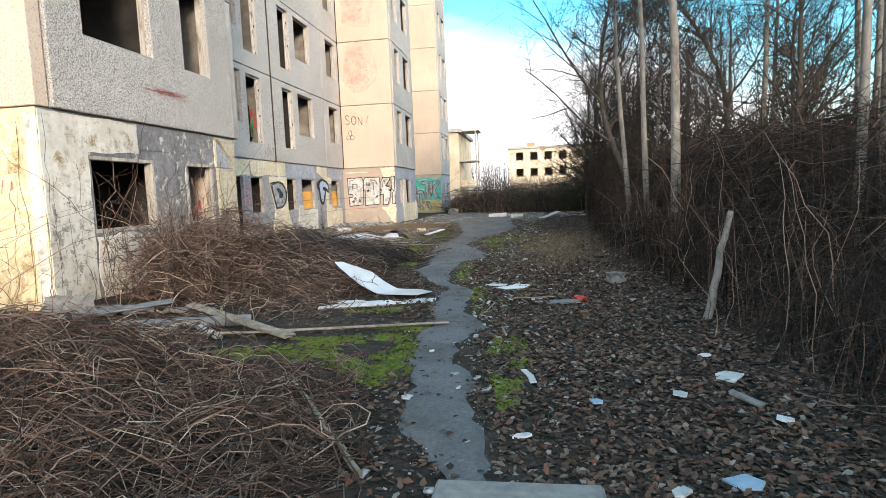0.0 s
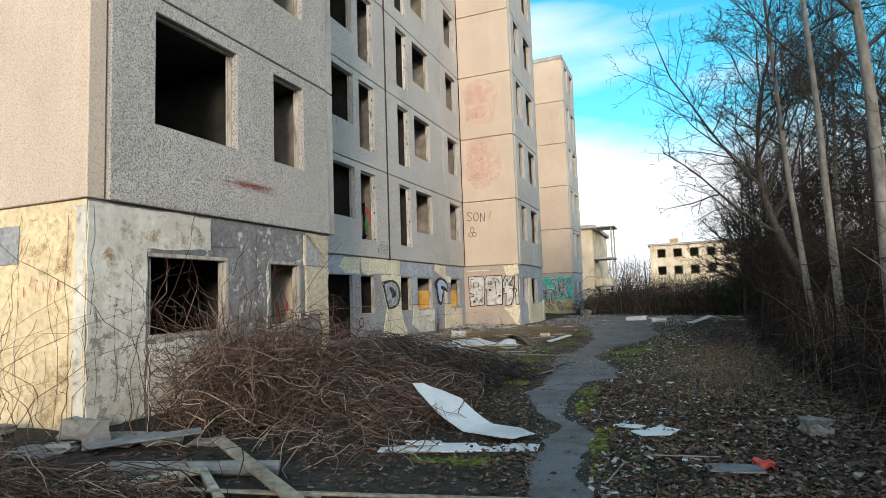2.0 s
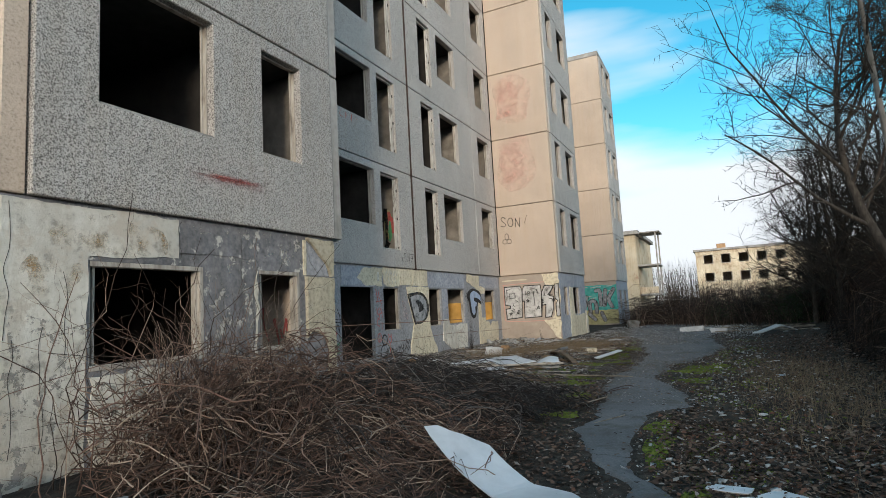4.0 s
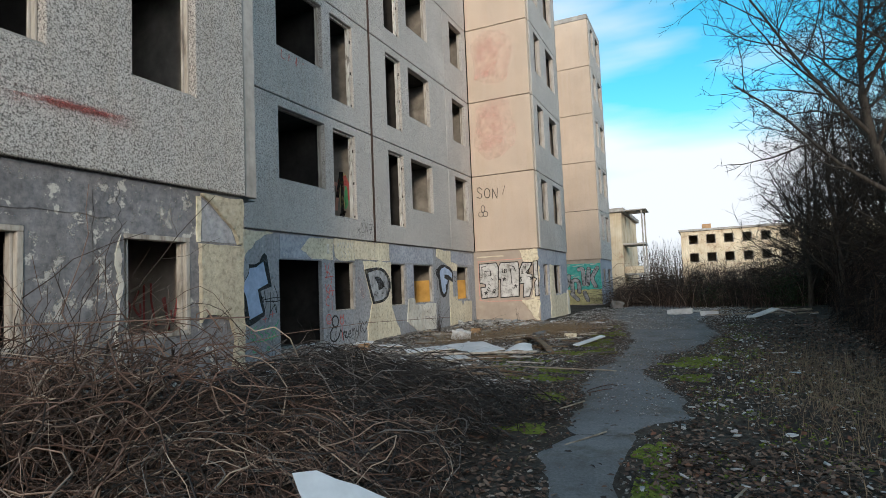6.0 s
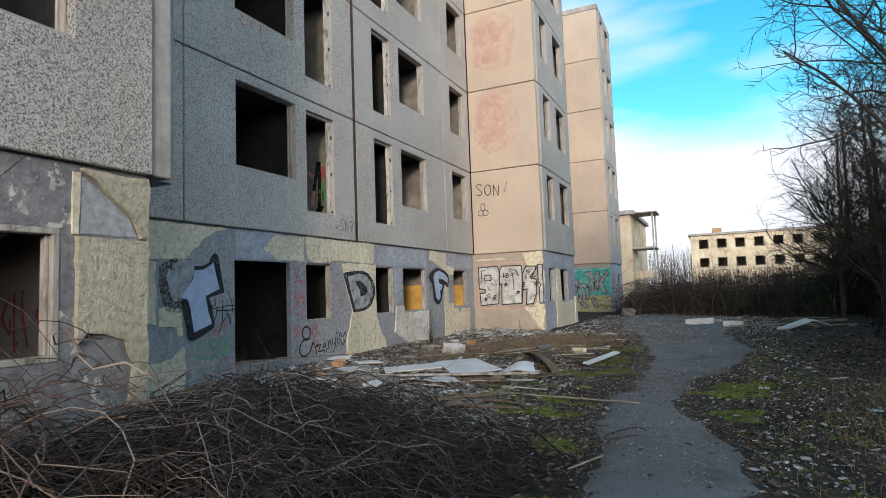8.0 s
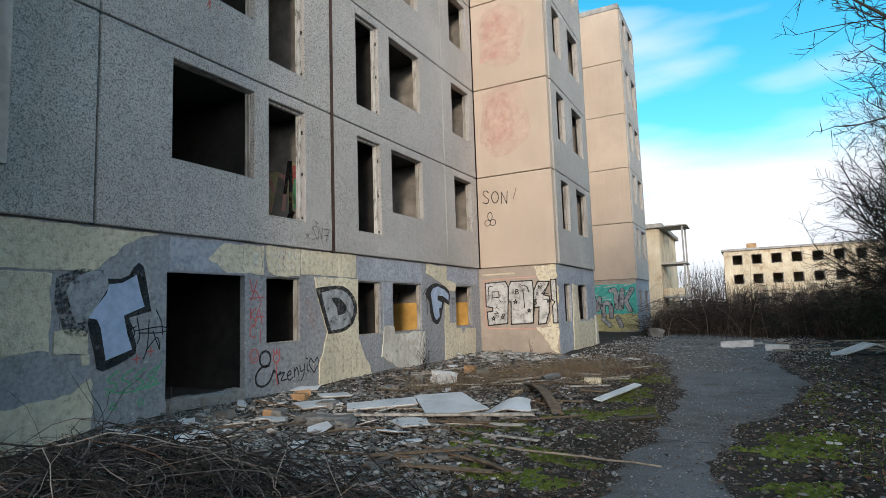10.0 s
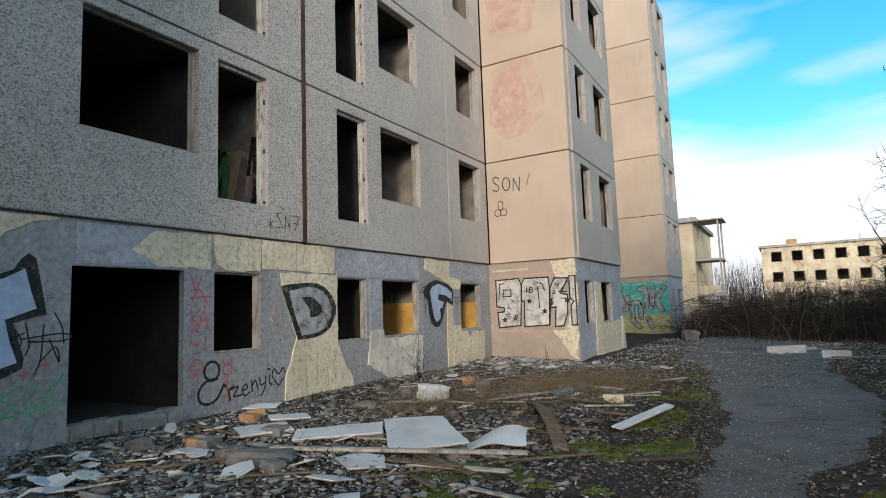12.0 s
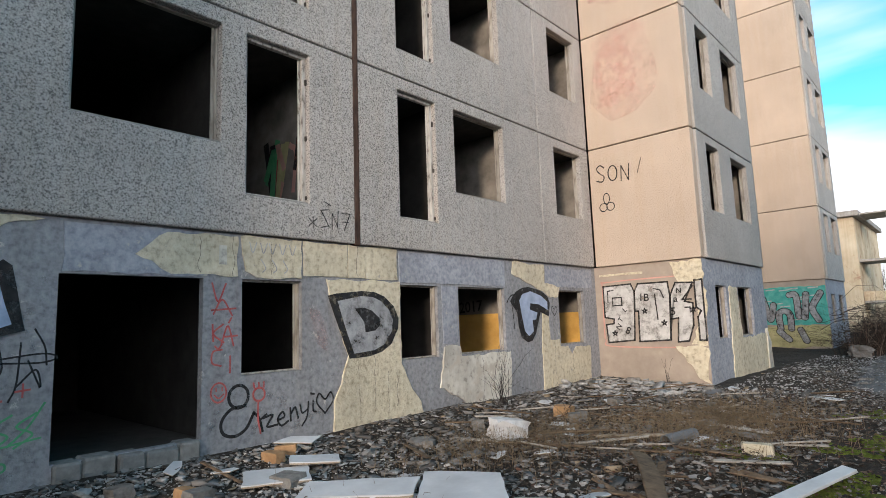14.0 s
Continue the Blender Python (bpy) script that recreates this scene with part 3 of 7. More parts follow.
def tubes(name, P, R, mat, sides=3, parent=None):
    """Thin tapered stems in one mesh. P: stems x points x 3, R: stems x points."""
    P, R = np.asarray(P, float), np.asarray(R, float)
    n, k, _ = P.shape
    T = np.gradient(P, axis=1)
    T /= np.linalg.norm(T, axis=2, keepdims=True) + 1e-9
    ref = np.where(np.abs(T[..., 2:3]) > 0.9, np.array([1.0, 0, 0]), np.array([0, 0, 1.0]))
    A = np.cross(T, ref)
    A /= np.linalg.norm(A, axis=2, keepdims=True) + 1e-9
    B = np.cross(T, A)
    ang = np.arange(sides) * math.tau / sides
    V = P[:, :, None, :] + R[:, :, None, None] * (A[:, :, None, :] * np.cos(ang)[None, None, :, None] + B[:, :, None, :] * np.sin(ang)[None, None, :, None])
    base = (np.arange(n) * k * sides)[:, None, None] + (np.arange(k - 1) * sides)[None, :, None]
    s0, s1 = np.arange(sides)[None, None, :], ((np.arange(sides) + 1) % sides)[None, None, :]
    F = np.stack([base + s0, base + s1, base + s1 + sides, base + s0 + sides], axis=-1).reshape(-1, 4)
    return quads(name, V.reshape(-1, 3), F, mat, parent, True)


def quads(name, V, F, mat, parent=None, smooth=False):
    me = bpy.data.meshes.new(name)
    me.vertices.add(len(V))
    me.vertices.foreach_set("co", np.ascontiguousarray(V, dtype=np.float32).ravel())
    size = F.shape[1]
    me.loops.add(F.size)
    me.loops.foreach_set("vertex_index", np.ascontiguousarray(F, dtype=np.int32).ravel())
    me.polygons.add(len(F))
    me.polygons.foreach_set("loop_start", np.arange(0, F.size, size, dtype=np.int32))
    me.update(calc_edges=True)
    if smooth:
        me.polygons.foreach_set("use_smooth", np.ones(len(F), dtype=bool))
    me.materials.append(mat)
    ob = new(name, me)
    if parent:
        ob.parent = parent
    return ob


def sstep(a, b, x):
    t = np.clip((np.asarray(x, float) - a) / (b - a), 0, 1)
    return t * t * (3 - 2 * t)


def ripple(x, y):
    return (np.sin(x * 1.7 + 0.6 * np.sin(y * 0.9)) * np.cos(y * 1.3 + x * 0.4) * 0.5 + np.sin(x * 4.1 + 1.3) * np.sin(y * 3.7 + 0.5) * 0.25
            + np.sin(x * 9.3 + y * 2.0) * np.sin(y * 8.1 - x) * 0.12)


PATH_Y = [-40, 0, 2.9, 3.3, 4.05, 5, 6.6, 7.8, 8.5, 9.3, 10.3, 11, 12, 12.7, 13.3, 14, 14.7, 15.8, 16.6, 17.2, 18.5, 20, 21, 24, 26, 30, 34]
PATH_MID = [1, 0.05, -0.37, -0.52, -0.74, -0.81, -0.94, -1.12, -1.30, -1.55, -1.80, -1.68, -1.63, -1.60, -1.78, -2.05, -2.10, -1.98, -1.95, -1.85, -1.60, -1.60, -1.65, -2.15, -2.4, -2.4, -3.0]
PATH_HALF = [0.5, 0.4, 0.16, 0.27, 0.25, 0.28, 0.26, 0.23, 0.21, 0.31, 0.38, 0.32, 0.66, 0.65, 0.70, 0.54, 0.44, 0.44, 0.36, 0.72, 0.9, 1.1, 1.25, 1.3, 1.9, 2.2, 1.6]


def path_mid(y):
    return np.interp(y, PATH_Y, PATH_MID)


def path_half(y):
    return np.interp(y, PATH_Y, PATH_HALF)


def ground_z(x, y):
    """Height of the ground: it climbs gently along the walk, and towards the houses; rough off the path."""
    x, y = np.asarray(x, float), np.asarray(y, float)
    base = 0.0105 * np.clip(y, -5, 26) + (0.22 - 0.009 * np.clip(y, 0, 24)) * sstep(-2.6, -5.6, x) * sstep(-20, 2, y) * (1 - sstep(30, 50, y))
    base = base + 0.08 * sstep(-7.0, -8.2, x) * sstep(12.5, 13.5, y) * (1 - sstep(30, 50, y)) + 0.09 * np.exp(-(((x + 6.9) / 0.9) ** 2 + ((y - 23.9) / 0.7) ** 2))
    off = sstep(0.0, 0.5, np.abs(x - path_mid(y)) - path_half(y))
    fade = 1 - sstep(30, 60, np.hypot(x, y - 12))
    bank = 0.35 * sstep(2.2, 5.0, x) * sstep(-3, 2, y) * (1 - sstep(26, 34, y))
    return base + bank + fade * (off * 0.035 * ripple(x, y))


def gz(x, y):
    return float(ground_z(x, y))


# ---- ground ----
def axis_steps(lo, hi, n_lo, n_hi, fine):
    mid = np.arange(lo, hi + 1e-6, fine)
    grow = lambda n, far: np.geomspace(fine, far, n).cumsum()
    return np.concatenate([(lo - grow(n_lo, 260))[::-1], mid, hi + grow(n_hi, 260)])


gx, gy = axis_steps(-9.5, 6.0, 22, 22, 0.14), axis_steps(-1.0, 32.0, 22, 22, 0.16)
GX, GY = np.meshgrid(gx, gy)
V = np.stack([GX, GY, ground_z(GX, GY)], -1).reshape(-1, 3)
ii = (np.arange(len(gy) - 1)[:, None] * len(gx) + np.arange(len(gx) - 1)[None, :]).ravel()
F = np.stack([ii, ii + 1, ii + 1 + len(gx), ii + len(gx)], -1)
ground = tagged(quads("ground", V, F, M_EARTH, None, True), "bare trodden brown earth strewn with litter", "ground", kind="structure")

# the asphalt footpath, with a broken edge
py = np.arange(1.9, 35.0, 0.12)
rngp = np.random.default_rng(5)
wob = np.convolve(rngp.normal(0, 1, len(py) + 8), np.ones(5) / 5, "same")[4:-4] * 0.17
wob2 = np.convolve(rngp.normal(0, 1, len(py) + 8), np.ones(5) / 5, "same")[4:-4] * 0.17
V, COLS = [], 7
for k, y in enumerate(py):
    m, h = float(path_mid(y)), float(path_half(y))
    a, b = m - h + wob[k], m + h + wob2[k]
    for c in range(COLS):
        x = a + (b - a) * c / (COLS - 1)
        edge = c in (0, COLS - 1)
        V.append((x, y, gz(m, y) + (-0.03 if edge else 0.022 + 0.006 * math.sin(y * 5 + x * 7))))
ii = (np.arange(len(py) - 1)[:, None] * COLS + np.arange(COLS - 1)[None, :]).ravel()
path = quads("pavement", np.array(V), np.stack([ii, ii + 1, ii + 1 + COLS, ii + COLS], -1), M_ASPHALT, None, True)
tagged(path, "narrow worn grey asphalt footpath with crumbling edges", "path", kind="structure")

slab_thing = thing("paving_slab", "flat pale concrete slab lying across the path", "slab")
part("slab", box_bm(-0.52, 0.30, 2.05, 2.74, -0.05, 0.07, bevel=0.015), M_KERB, slab_thing)

# dark open cracks across the path
for k, (yc, tilt) in enumerate(((6.15, 0.1), (9.2, -0.15), (11.0, 0.2), (15.6, -0.05), (18.6, 0.08))):
    rr, bm = random.Random(k), bmesh.new()
    m, h = float(path_mid(yc)), float(path_half(yc))
    prev = None
    for s in range(15):
        f = -0.95 + 1.9 * s / 14
        x, y = m + f * h, yc + tilt * f * h + rr.uniform(-0.025, 0.025)
        z = gz(m, y) + 0.031
        cur = [bm.verts.new((x, y - rr.uniform(0.003, 0.012), z)), bm.verts.new((x, y + rr.uniform(0.003, 0.012), z))]
        if prev:
            bm.faces.new([prev[0], cur[0], cur[1], prev[1]])
        prev = cur
    part("crack", bm, M_JOINT, path)

# ---- the panel house ----
ST, BASE, NST = 2.70, 2.78, 5
TOP = BASE + ST * NST
BAY_X, REC_X = -5.90, -8.25
BACK_X = -13.6
bay, rec = Plane("x", BAY_X), Plane("x", REC_X)
bay_g, rec_g = Plane("x", BAY_X - 0.07), Plane("x", REC_X - 0.07)
house = thing("apartment_building", "derelict grey panel block of flats with empty window holes", "building")
GAP = 0.013


def panel(plane, u0, u1, k, holes, mat, thick=0.20):
    z0, z1 = BASE + ST * k, BASE + ST * (k + 1)
    hs = [(h[0], h[1], z0 + h[2], z0 + h[3]) for h in holes]
    bm = wall_bm(plane, u0 + GAP, u1 - GAP, z0 + (0 if k == 0 else GAP), z1 - GAP, thick, hs)
    es = [e for e in bm.edges if len(e.link_faces) == 2 and e.calc_face_angle(0) > 1.2]
    bmesh.ops.bevel(bm, geom=es, offset=0.012, segments=1, affect="EDGES")
    ob = part("wall_panel", bm, mat, house)
    for h in hs:
        if h[3] - h[2] > 1.8:
            # balcony door: a slim peeling white frame with its hinges, a little back in the hole
            fr = part("door_frame", frame_bm(plane, h, 0.075, 0.045, 0.062, 0.07), M_WHITEFRAME, ob)
            for f in (0.03, 0.42, 0.80):
                v = h[2] + (h[3] - h[2]) * f
                p, q = plane.p(h[1] - 0.026, v, -0.076), plane.p(h[1] - 0.004, v + 0.05 + 0.04 * f, -0.045)
                part("hinge", box_bm(p.x, q.x, p.y, q.y, p.z, q.z, bevel=0.004), M_JOINT, fr)
        else:
            part("window_frame", frame_bm(plane, h, 0.10, 0.022, 0.030, 0.07), M_FRAME, ob)
        if k < 3:
            p, q = plane.p(h[0] + 0.01, h[2], -0.015), plane.p(h[1] - 0.01, h[2] + 0.018, -thick)
            part("window_sill", box_bm(min(p.x, q.x), max(p.x, q.x), min(p.y, q.y), max(p.y, q.y), h[2] + 0.001, h[2] + 0.02), M_SMOOTH, ob)
    return ob


WIN, DOORW = (1.03, 2.50), (0.46, 2.49)
for k in range(NST):
    # bay beside the start of the walk: two smooth end strips and the roughcast panel between them
    panel(bay, 6.50, 10.97, k, [(7.13, 8.57, *WIN), (9.42, 10.21, *WIN)], M_PANEL)
    for u0, u1 in ((10.97, 11.20), (29.02, 29.25), (41.57, 41.80)):
        panel(Plane("x", BAY_X - 0.03), u0, u1, k, [], M_SMOOTH, 0.24)
    # recess
    panel(rec, 11.44, 13.33, k, [], M_PANEL_R)
    panel(rec, 13.33, 17.87, k, [(14.38, 15.90, *WIN), (16.22, 17.11, *DOORW)], M_PANEL_R)
    panel(rec, 17.93, 22.65, k, [(18.73, 19.56, *DOORW), (20.03, 21.42, *WIN)], M_PANEL_R)
    panel(rec, 22.65, 24.69, k, [(23.22, 24.32, *WIN)], M_PANEL_R)
    # second bay
    panel(bay, 24.93, 29.02, k, [(25.50, 26.32, *WIN), (27.20, 28.45, *WIN)], M_PANEL_R)
    # recess behind it and third bay
    panel(rec, 29.50, 33.5, k, [(31.0, 32.2, *WIN)], M_PANEL_R)
    panel(rec, 33.5, 37.59, k, [(35.0, 36.2, *WIN)], M_PANEL_R)
    panel(bay, 37.83, 41.57, k, [(38.45, 39.25, *WIN), (39.95, 41.15, *WIN)], M_PANEL_R)
    # gable faces
    for y, cuts in ((6.27, (BAY_X - 0.03, -9.9, -13.6)), (24.70, (BAY_X - 0.03, REC_X + 0.005)), (37.60, (BAY_X - 0.03, REC_X + 0.005))):
        z0 = BASE + ST * k
        for a, b in zip(cuts, cuts[1:]):
            bm = wall_bm(Plane("y", y), b + GAP, a - GAP, z0 + (0 if k == 0 else GAP), z0 + ST - GAP, 0.22, [])
            bmesh.ops.bevel(bm, geom=[e for e in bm.edges if e.calc_face_angle(0) > 1.2], offset=0.012, segments=1, affect="EDGES")
            part("wall_panel", bm, M_PANEL_S, house)
    # far cheeks of the bays
    for y in (11.44, 29.50, 41.80 + 0.22):
        part("wall_panel", wall_bm(Plane("y", y - 0.24), REC_X + 0.01, BAY_X - 0.25, BASE + ST * k + GAP, BASE + ST * (k + 1) - GAP, 0.2, []), M_SMOOTH, house)

# ground storey walls, set back a little under the panels
GW = (1.13, 2.24)
g_rec_holes = [(14.38, 15.76, 0.50, 2.24), (16.22, 17.03, *GW), (18.74, 19.55, *GW), (20.05, 21.32, *GW), (23.17, 24.20, *GW)]
g_a_holes = [(7.09, 8.45, 1.15, 2.22), (9.36, 10.16, 1.15, 2.22)]
g_b_holes = [(25.45, 26.15, *GW), (26.98, 28.05, *GW)]
g_c_holes = [(38.5, 39.3, *GW), (40.1, 41.2, *GW)]
walls = {}
for key, plane, u0, u1, holes, mat in (("bay_a", bay_g, 6.30, 10.94, g_a_holes, M_SLATE), ("recess", rec_g, 11.20, 24.77, g_rec_holes, M_GREY),
                                       ("bay_b", bay_g, 24.77, 29.20, g_b_holes, M_BLUEGREY), ("recess_b", rec_g, 29.50, 37.65, [], M_GREY),
                                       ("bay_c", bay_g, 37.65, 41.75, g_c_holes, M_BLUEGREY)):
    walls[key] = part("ground_storey_wall", wall_bm(plane, u0, u1, -0.5, BASE - 0.012, 0.10 if plane is rec_g else 0.16, holes), mat, house)
    for h in holes:
        if h[2] > 0.8:
            part("window_frame", frame_bm(plane, h, *((-0.008, 0.055, 0.06, 0.12) if key == "bay_a" else (0.05, 0.025, 0.035, 0.06))), M_FRAME, walls[key])
south = {}
for key, y, x0, mat in (("a", 6.30, -13.6, M_YELLOW), ("b", 24.77, REC_X - 0.07, M_TAUPE), ("c", 37.65, REC_X - 0.07, M_TAUPE)):
    south[key] = part("ground_storey_wall", wall_bm(Plane("y", y), x0, BAY_X - 0.07 - 0.282, -0.5, BASE - 0.012, 0.24, []), mat, house)
    # quoin closing the corner
    part("quoin", wall_bm(Plane("y", y - 0.006), BAY_X - 0.07 - 0.30, BAY_X - 0.072, -0.5, BASE - 0.014, 0.0055, []), mat, south[key])
for y in (10.94, 29.2, 41.75):
    part("ground_storey_wall", wall_bm(Plane("y", y - 0.22), REC_X - 0.06, BAY_X - 0.36, -0.5, BASE - 0.012, 0.2, []), M_GREY, house)

# rusty strip in the movement joint, and tar behind the other joints
part("joint_strip", box_bm(REC_X - 0.09, REC_X + 0.006, 17.858, 17.942, BASE - 0.02, TOP, bevel=0.004), M_RUST, house)
for u in (13.33, 22.65):
    part("joint_filler", box_bm(REC_X - 0.10, REC_X - 0.045, u - 0.02, u + 0.02, BASE, TOP), M_JOINT, house)
for k in range(1, NST + 1):
    z = BASE + ST * k
    for x, a, b in ((BAY_X, 6.52, 11.1), (REC_X, 11.5, 24.6), (BAY_X, 24.95, 29.2), (BAY_X, 37.85, 41.7)):
        part("joint_filler", box_bm(x - 0.14, x - 0.06, a, b, z - 0.02, z + 0.02), M_JOINT, house)
    for y, a, b in ((6.27, -13, BAY_X - 0.1), (24.70, REC_X + 0.01, BAY_X - 0.1), (37.60, REC_X + 0.01, BAY_X - 0.1)):
        part("joint_filler", box_bm(a, b, y + 0.06, y + 0.14, z - 0.02, z + 0.02), M_JOINT, house)

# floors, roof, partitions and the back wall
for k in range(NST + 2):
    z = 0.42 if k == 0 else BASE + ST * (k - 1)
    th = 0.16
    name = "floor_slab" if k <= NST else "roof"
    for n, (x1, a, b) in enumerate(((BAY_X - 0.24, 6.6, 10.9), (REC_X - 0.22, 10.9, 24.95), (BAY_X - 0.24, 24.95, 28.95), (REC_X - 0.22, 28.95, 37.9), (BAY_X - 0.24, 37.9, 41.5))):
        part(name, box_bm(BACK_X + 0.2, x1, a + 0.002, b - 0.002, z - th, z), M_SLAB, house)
for u0, u1, x0, x1 in ((6.27, 11.2, BACK_X, BAY_X - 0.02), (11.2, 24.7, BACK_X, REC_X - 0.02), (24.7, 29.25, BACK_X, BAY_X - 0.02), (29.25, 37.6, BACK_X, REC_X - 0.02), (37.6, 41.8, BACK_X, BAY_X - 0.02)):
    part("parapet", box_bm(x0, x1, u0 + 0.01, u1 - 0.01, TOP + 0.012, TOP + 0.28, bevel=0.015), M_SMOOTH, house)
# back wall and deep partitions carry the rooms' darkness in their colour
part("back_wall", box_bm(BACK_X, BACK_X + 0.19, 6.3, 41.8, -0.4, TOP), M_INNER_SHADED, house)
# partitions by the openings, given plaster brightened for incoming daylight
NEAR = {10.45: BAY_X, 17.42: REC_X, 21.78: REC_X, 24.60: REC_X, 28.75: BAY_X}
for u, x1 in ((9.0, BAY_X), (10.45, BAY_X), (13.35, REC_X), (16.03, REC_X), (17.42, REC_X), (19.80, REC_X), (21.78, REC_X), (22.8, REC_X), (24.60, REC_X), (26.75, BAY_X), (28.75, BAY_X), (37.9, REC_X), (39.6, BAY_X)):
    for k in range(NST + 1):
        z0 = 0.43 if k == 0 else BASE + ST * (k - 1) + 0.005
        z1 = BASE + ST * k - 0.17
        ob = part("partition", box_bm(BACK_X + 0.2, x1 - (0.22 if x1 == REC_X else 0.24), u - 0.05, u + 0.05, z0, z1), M_PALEWALL if k == 0 and u == 10.45 else M_INNER_LIT if u in NEAR and not (k == 0 and u == 17.42) else M_INNER_SHADED, house)
        if k == 0 and u in (21.78, 24.60):
            part("painted_dado", box_bm(BACK_X + 0.25, x1 - 0.225, u - 0.056, u - 0.0505, z0 + 0.01, 1.80), M_OCHRE, ob, "ochre painted lower wall")

# sill kerb of the doorway, broken blocks
rs = random.Random(3)
u = 14.40
while u < 15.70:
    w = rs.uniform(0.2, 0.36)
    w = min(w, 15.74 - u)
    part("sill_block", box_bm(REC_X - 0.30 + rs.uniform(0, .03), REC_X - 0.02 + rs.uniform(0, .07), u, u + w - 0.012, 0.2, 0.502 + rs.uniform(-0.03, 0.02), bevel=0.02), M_KERB, walls["recess"])
    u += w

# ---- patched plaster on the ground storey ----
rp = random.Random(11)


def patch(plane, corners, mat, owner, thick=0.012, amp=0.03, name="plaster_patch"):
    part(name, patch_bm(plane, corners, rp, thick, amp), mat, owner)


def rect(u0, u1, v0, v1):
    return [(u0, v0), (u1, v0), (u1, v1), (u0, v1)]


W = walls["recess"]
patch(rec_g, rect(14.40, 15.80, 2.26, 2.735), M_BLUEGREY, W, 0.010, 0.012)
patch(rec_g, [(15.04, 2.46), (15.21, 2.40), (15.40, 2.27), (16.16, 2.27), (16.16, 2.74), (15.36, 2.72), (15.2, 2.60)], M_CREAM, W, 0.014, 0.014)
patch(rec_g, rect(15.93, 16.02, 2.40, 2.62), M_WHITE, W, 0.020, 0.006)
patch(rec_g, [(16.26, 2.34), (16.4, 2.27), (17.02, 2.27), (17.02, 2.75), (16.2, 2.75)], M_CREAM, W, 0.02, 0.015)
patch(rec_g, rect(17.06, 17.75, 2.31, 2.76), M_CREAM, W, 0.016, 0.01)
patch(rec_g, rect(17.77, 18.05, 2.31, 2.76), M_CREAM, W, 0.022, 0.01)
patch(rec_g, rect(18.07, 18.68, 2.31, 2.76), M_CREAM, W, 0.016, 0.01)
patch(rec_g, rect(18.72, 21.35, 2.27, 2.74), M_BLUEGREY, W, 0.010, 0.008)
patch(rec_g, [(21.57, 2.52), (21.83, 2.45), (22.2, 2.33), (22.50, 2.22), (22.76, 2.12), (23.14, 2.10), (23.22, 2.30), (22.66, 2.36), (22.66, 2.74), (21.62, 2.75)], M_CREAM, W, 0.016, 0.02)
patch(rec_g, rect(22.7, 24.6, 2.30, 2.72), M_BLUEGREY, W, 0.01, 0.02)
# the column under the movement joint
patch(rec_g, [(17.52, 0.1), (19.2, 0.1), (19.10, 0.50), (18.88, 0.79), (18.72, 1.08), (18.72, 2.28), (17.41, 2.27), (17.50, 1.94), (17.76, 1.26), (17.64, 0.91), (17.52, 0.70)], M_CREAM, W, 0.022, 0.016)
patch(rec_g, [(20.39, 0.2), (21.40, 0.2), (21.42, 1.10), (20.07, 1.11), (20.05, 1.26), (19.66, 1.27), (19.62, 0.95), (19.54, 0.65), (19.9, 0.5)], M_WHITE, W, 0.020, 0.02)
patch(rec_g, rect(19.64, 20.0, 1.32, 2.24), M_BLUEGREY, W, 0.010, 0.008)
patch(rec_g, [(22.44, 0.2), (22.72, 0.2), (22.76, 1.26), (22.74, 1.9), (22.76, 2.09), (22.57, 2.14), (22.50, 1.4)], M_CREAM, W, 0.018, 0.012)
patch(rec_g, [(22.76, 0.2), (24.30, 0.2), (24.34, 1.06), (23.75, 1.08), (23.58, 0.92), (23.42, 1.10), (23.14, 1.10), (23.10, 1.25), (22.78, 1.25)], M_CREAM, W, 0.016, 0.014)
patch(rec_g, [(11.25, 2.19), (13.34, 2.20), (13.43, 2.24), (13.64, 2.42), (13.74, 2.55), (13.97, 2.68), (14.24, 2.74), (11.25, 2.75)], M_CREAM, W, 0.016, 0.014)
patch(rec_g, rect(11.3, 12.9, 1.27, 2.16), M_CREAM, W, 0.014, 0.02)
patch(rec_g, [(12.94, 1.24), (13.33, 1.22), (13.32, 1.46), (13.22, 1.52), (12.94, 1.50)], M_CREAM, W, 0.018, 0.010)
patch(rec_g, [(13.25, 1.215), (13.35, 1.215), (13.35, 1.09), (13.27, 1.08)], M_CREAM, W, 0.016, 0.008)
patch(rec_g, [(12.0, 0.1), (13.40, 0.1), (13.40, 0.86), (13.37, 0.93), (13.26, 0.86), (13.16, 0.77), (12.6, 0.70), (12.0, 0.74)], M_CREAM, W, 0.016, 0.02)
# bay beside the start
W = walls["bay_a"]
patch(bay_g, [(6.31, 0.1), (7.05, 0.1), (7.07, 2.26), (8.1, 2.3), (8.1, 2.74), (6.31, 2.74)], M_WHITE, W, 0.012, 0.012)
patch(bay_g, [(7.12, 0.1), (8.3, 0.1), (8.35, 0.75), (8.0, 1.08), (7.10, 1.10)], M_WHITE, W, 0.010, 0.03)
patch(bay_g, [(10.28, 1.27), (10.36, 1.36), (10.53, 1.34), (10.72, 1.27), (10.80, 1.05), (10.74, 0.7), (10.93, 0.62), (10.93, 2.155), (10.28, 2.16)], M_ROUGHCREAM, W, 0.05, 0.014)
patch(bay_g, [(10.32, 2.71), (10.54, 2.56), (10.78, 2.36), (10.86, 2.18), (10.93, 2.18), (10.93, 2.74), (10.32, 2.74)], M_ROUGHCREAM, W, 0.05, 0.014)
patch(bay_g, [(10.25, 2.18), (10.30, 2.18), (10.31, 2.70), (10.25, 2.70)], M_CREAM, W, 0.02, 0.006)
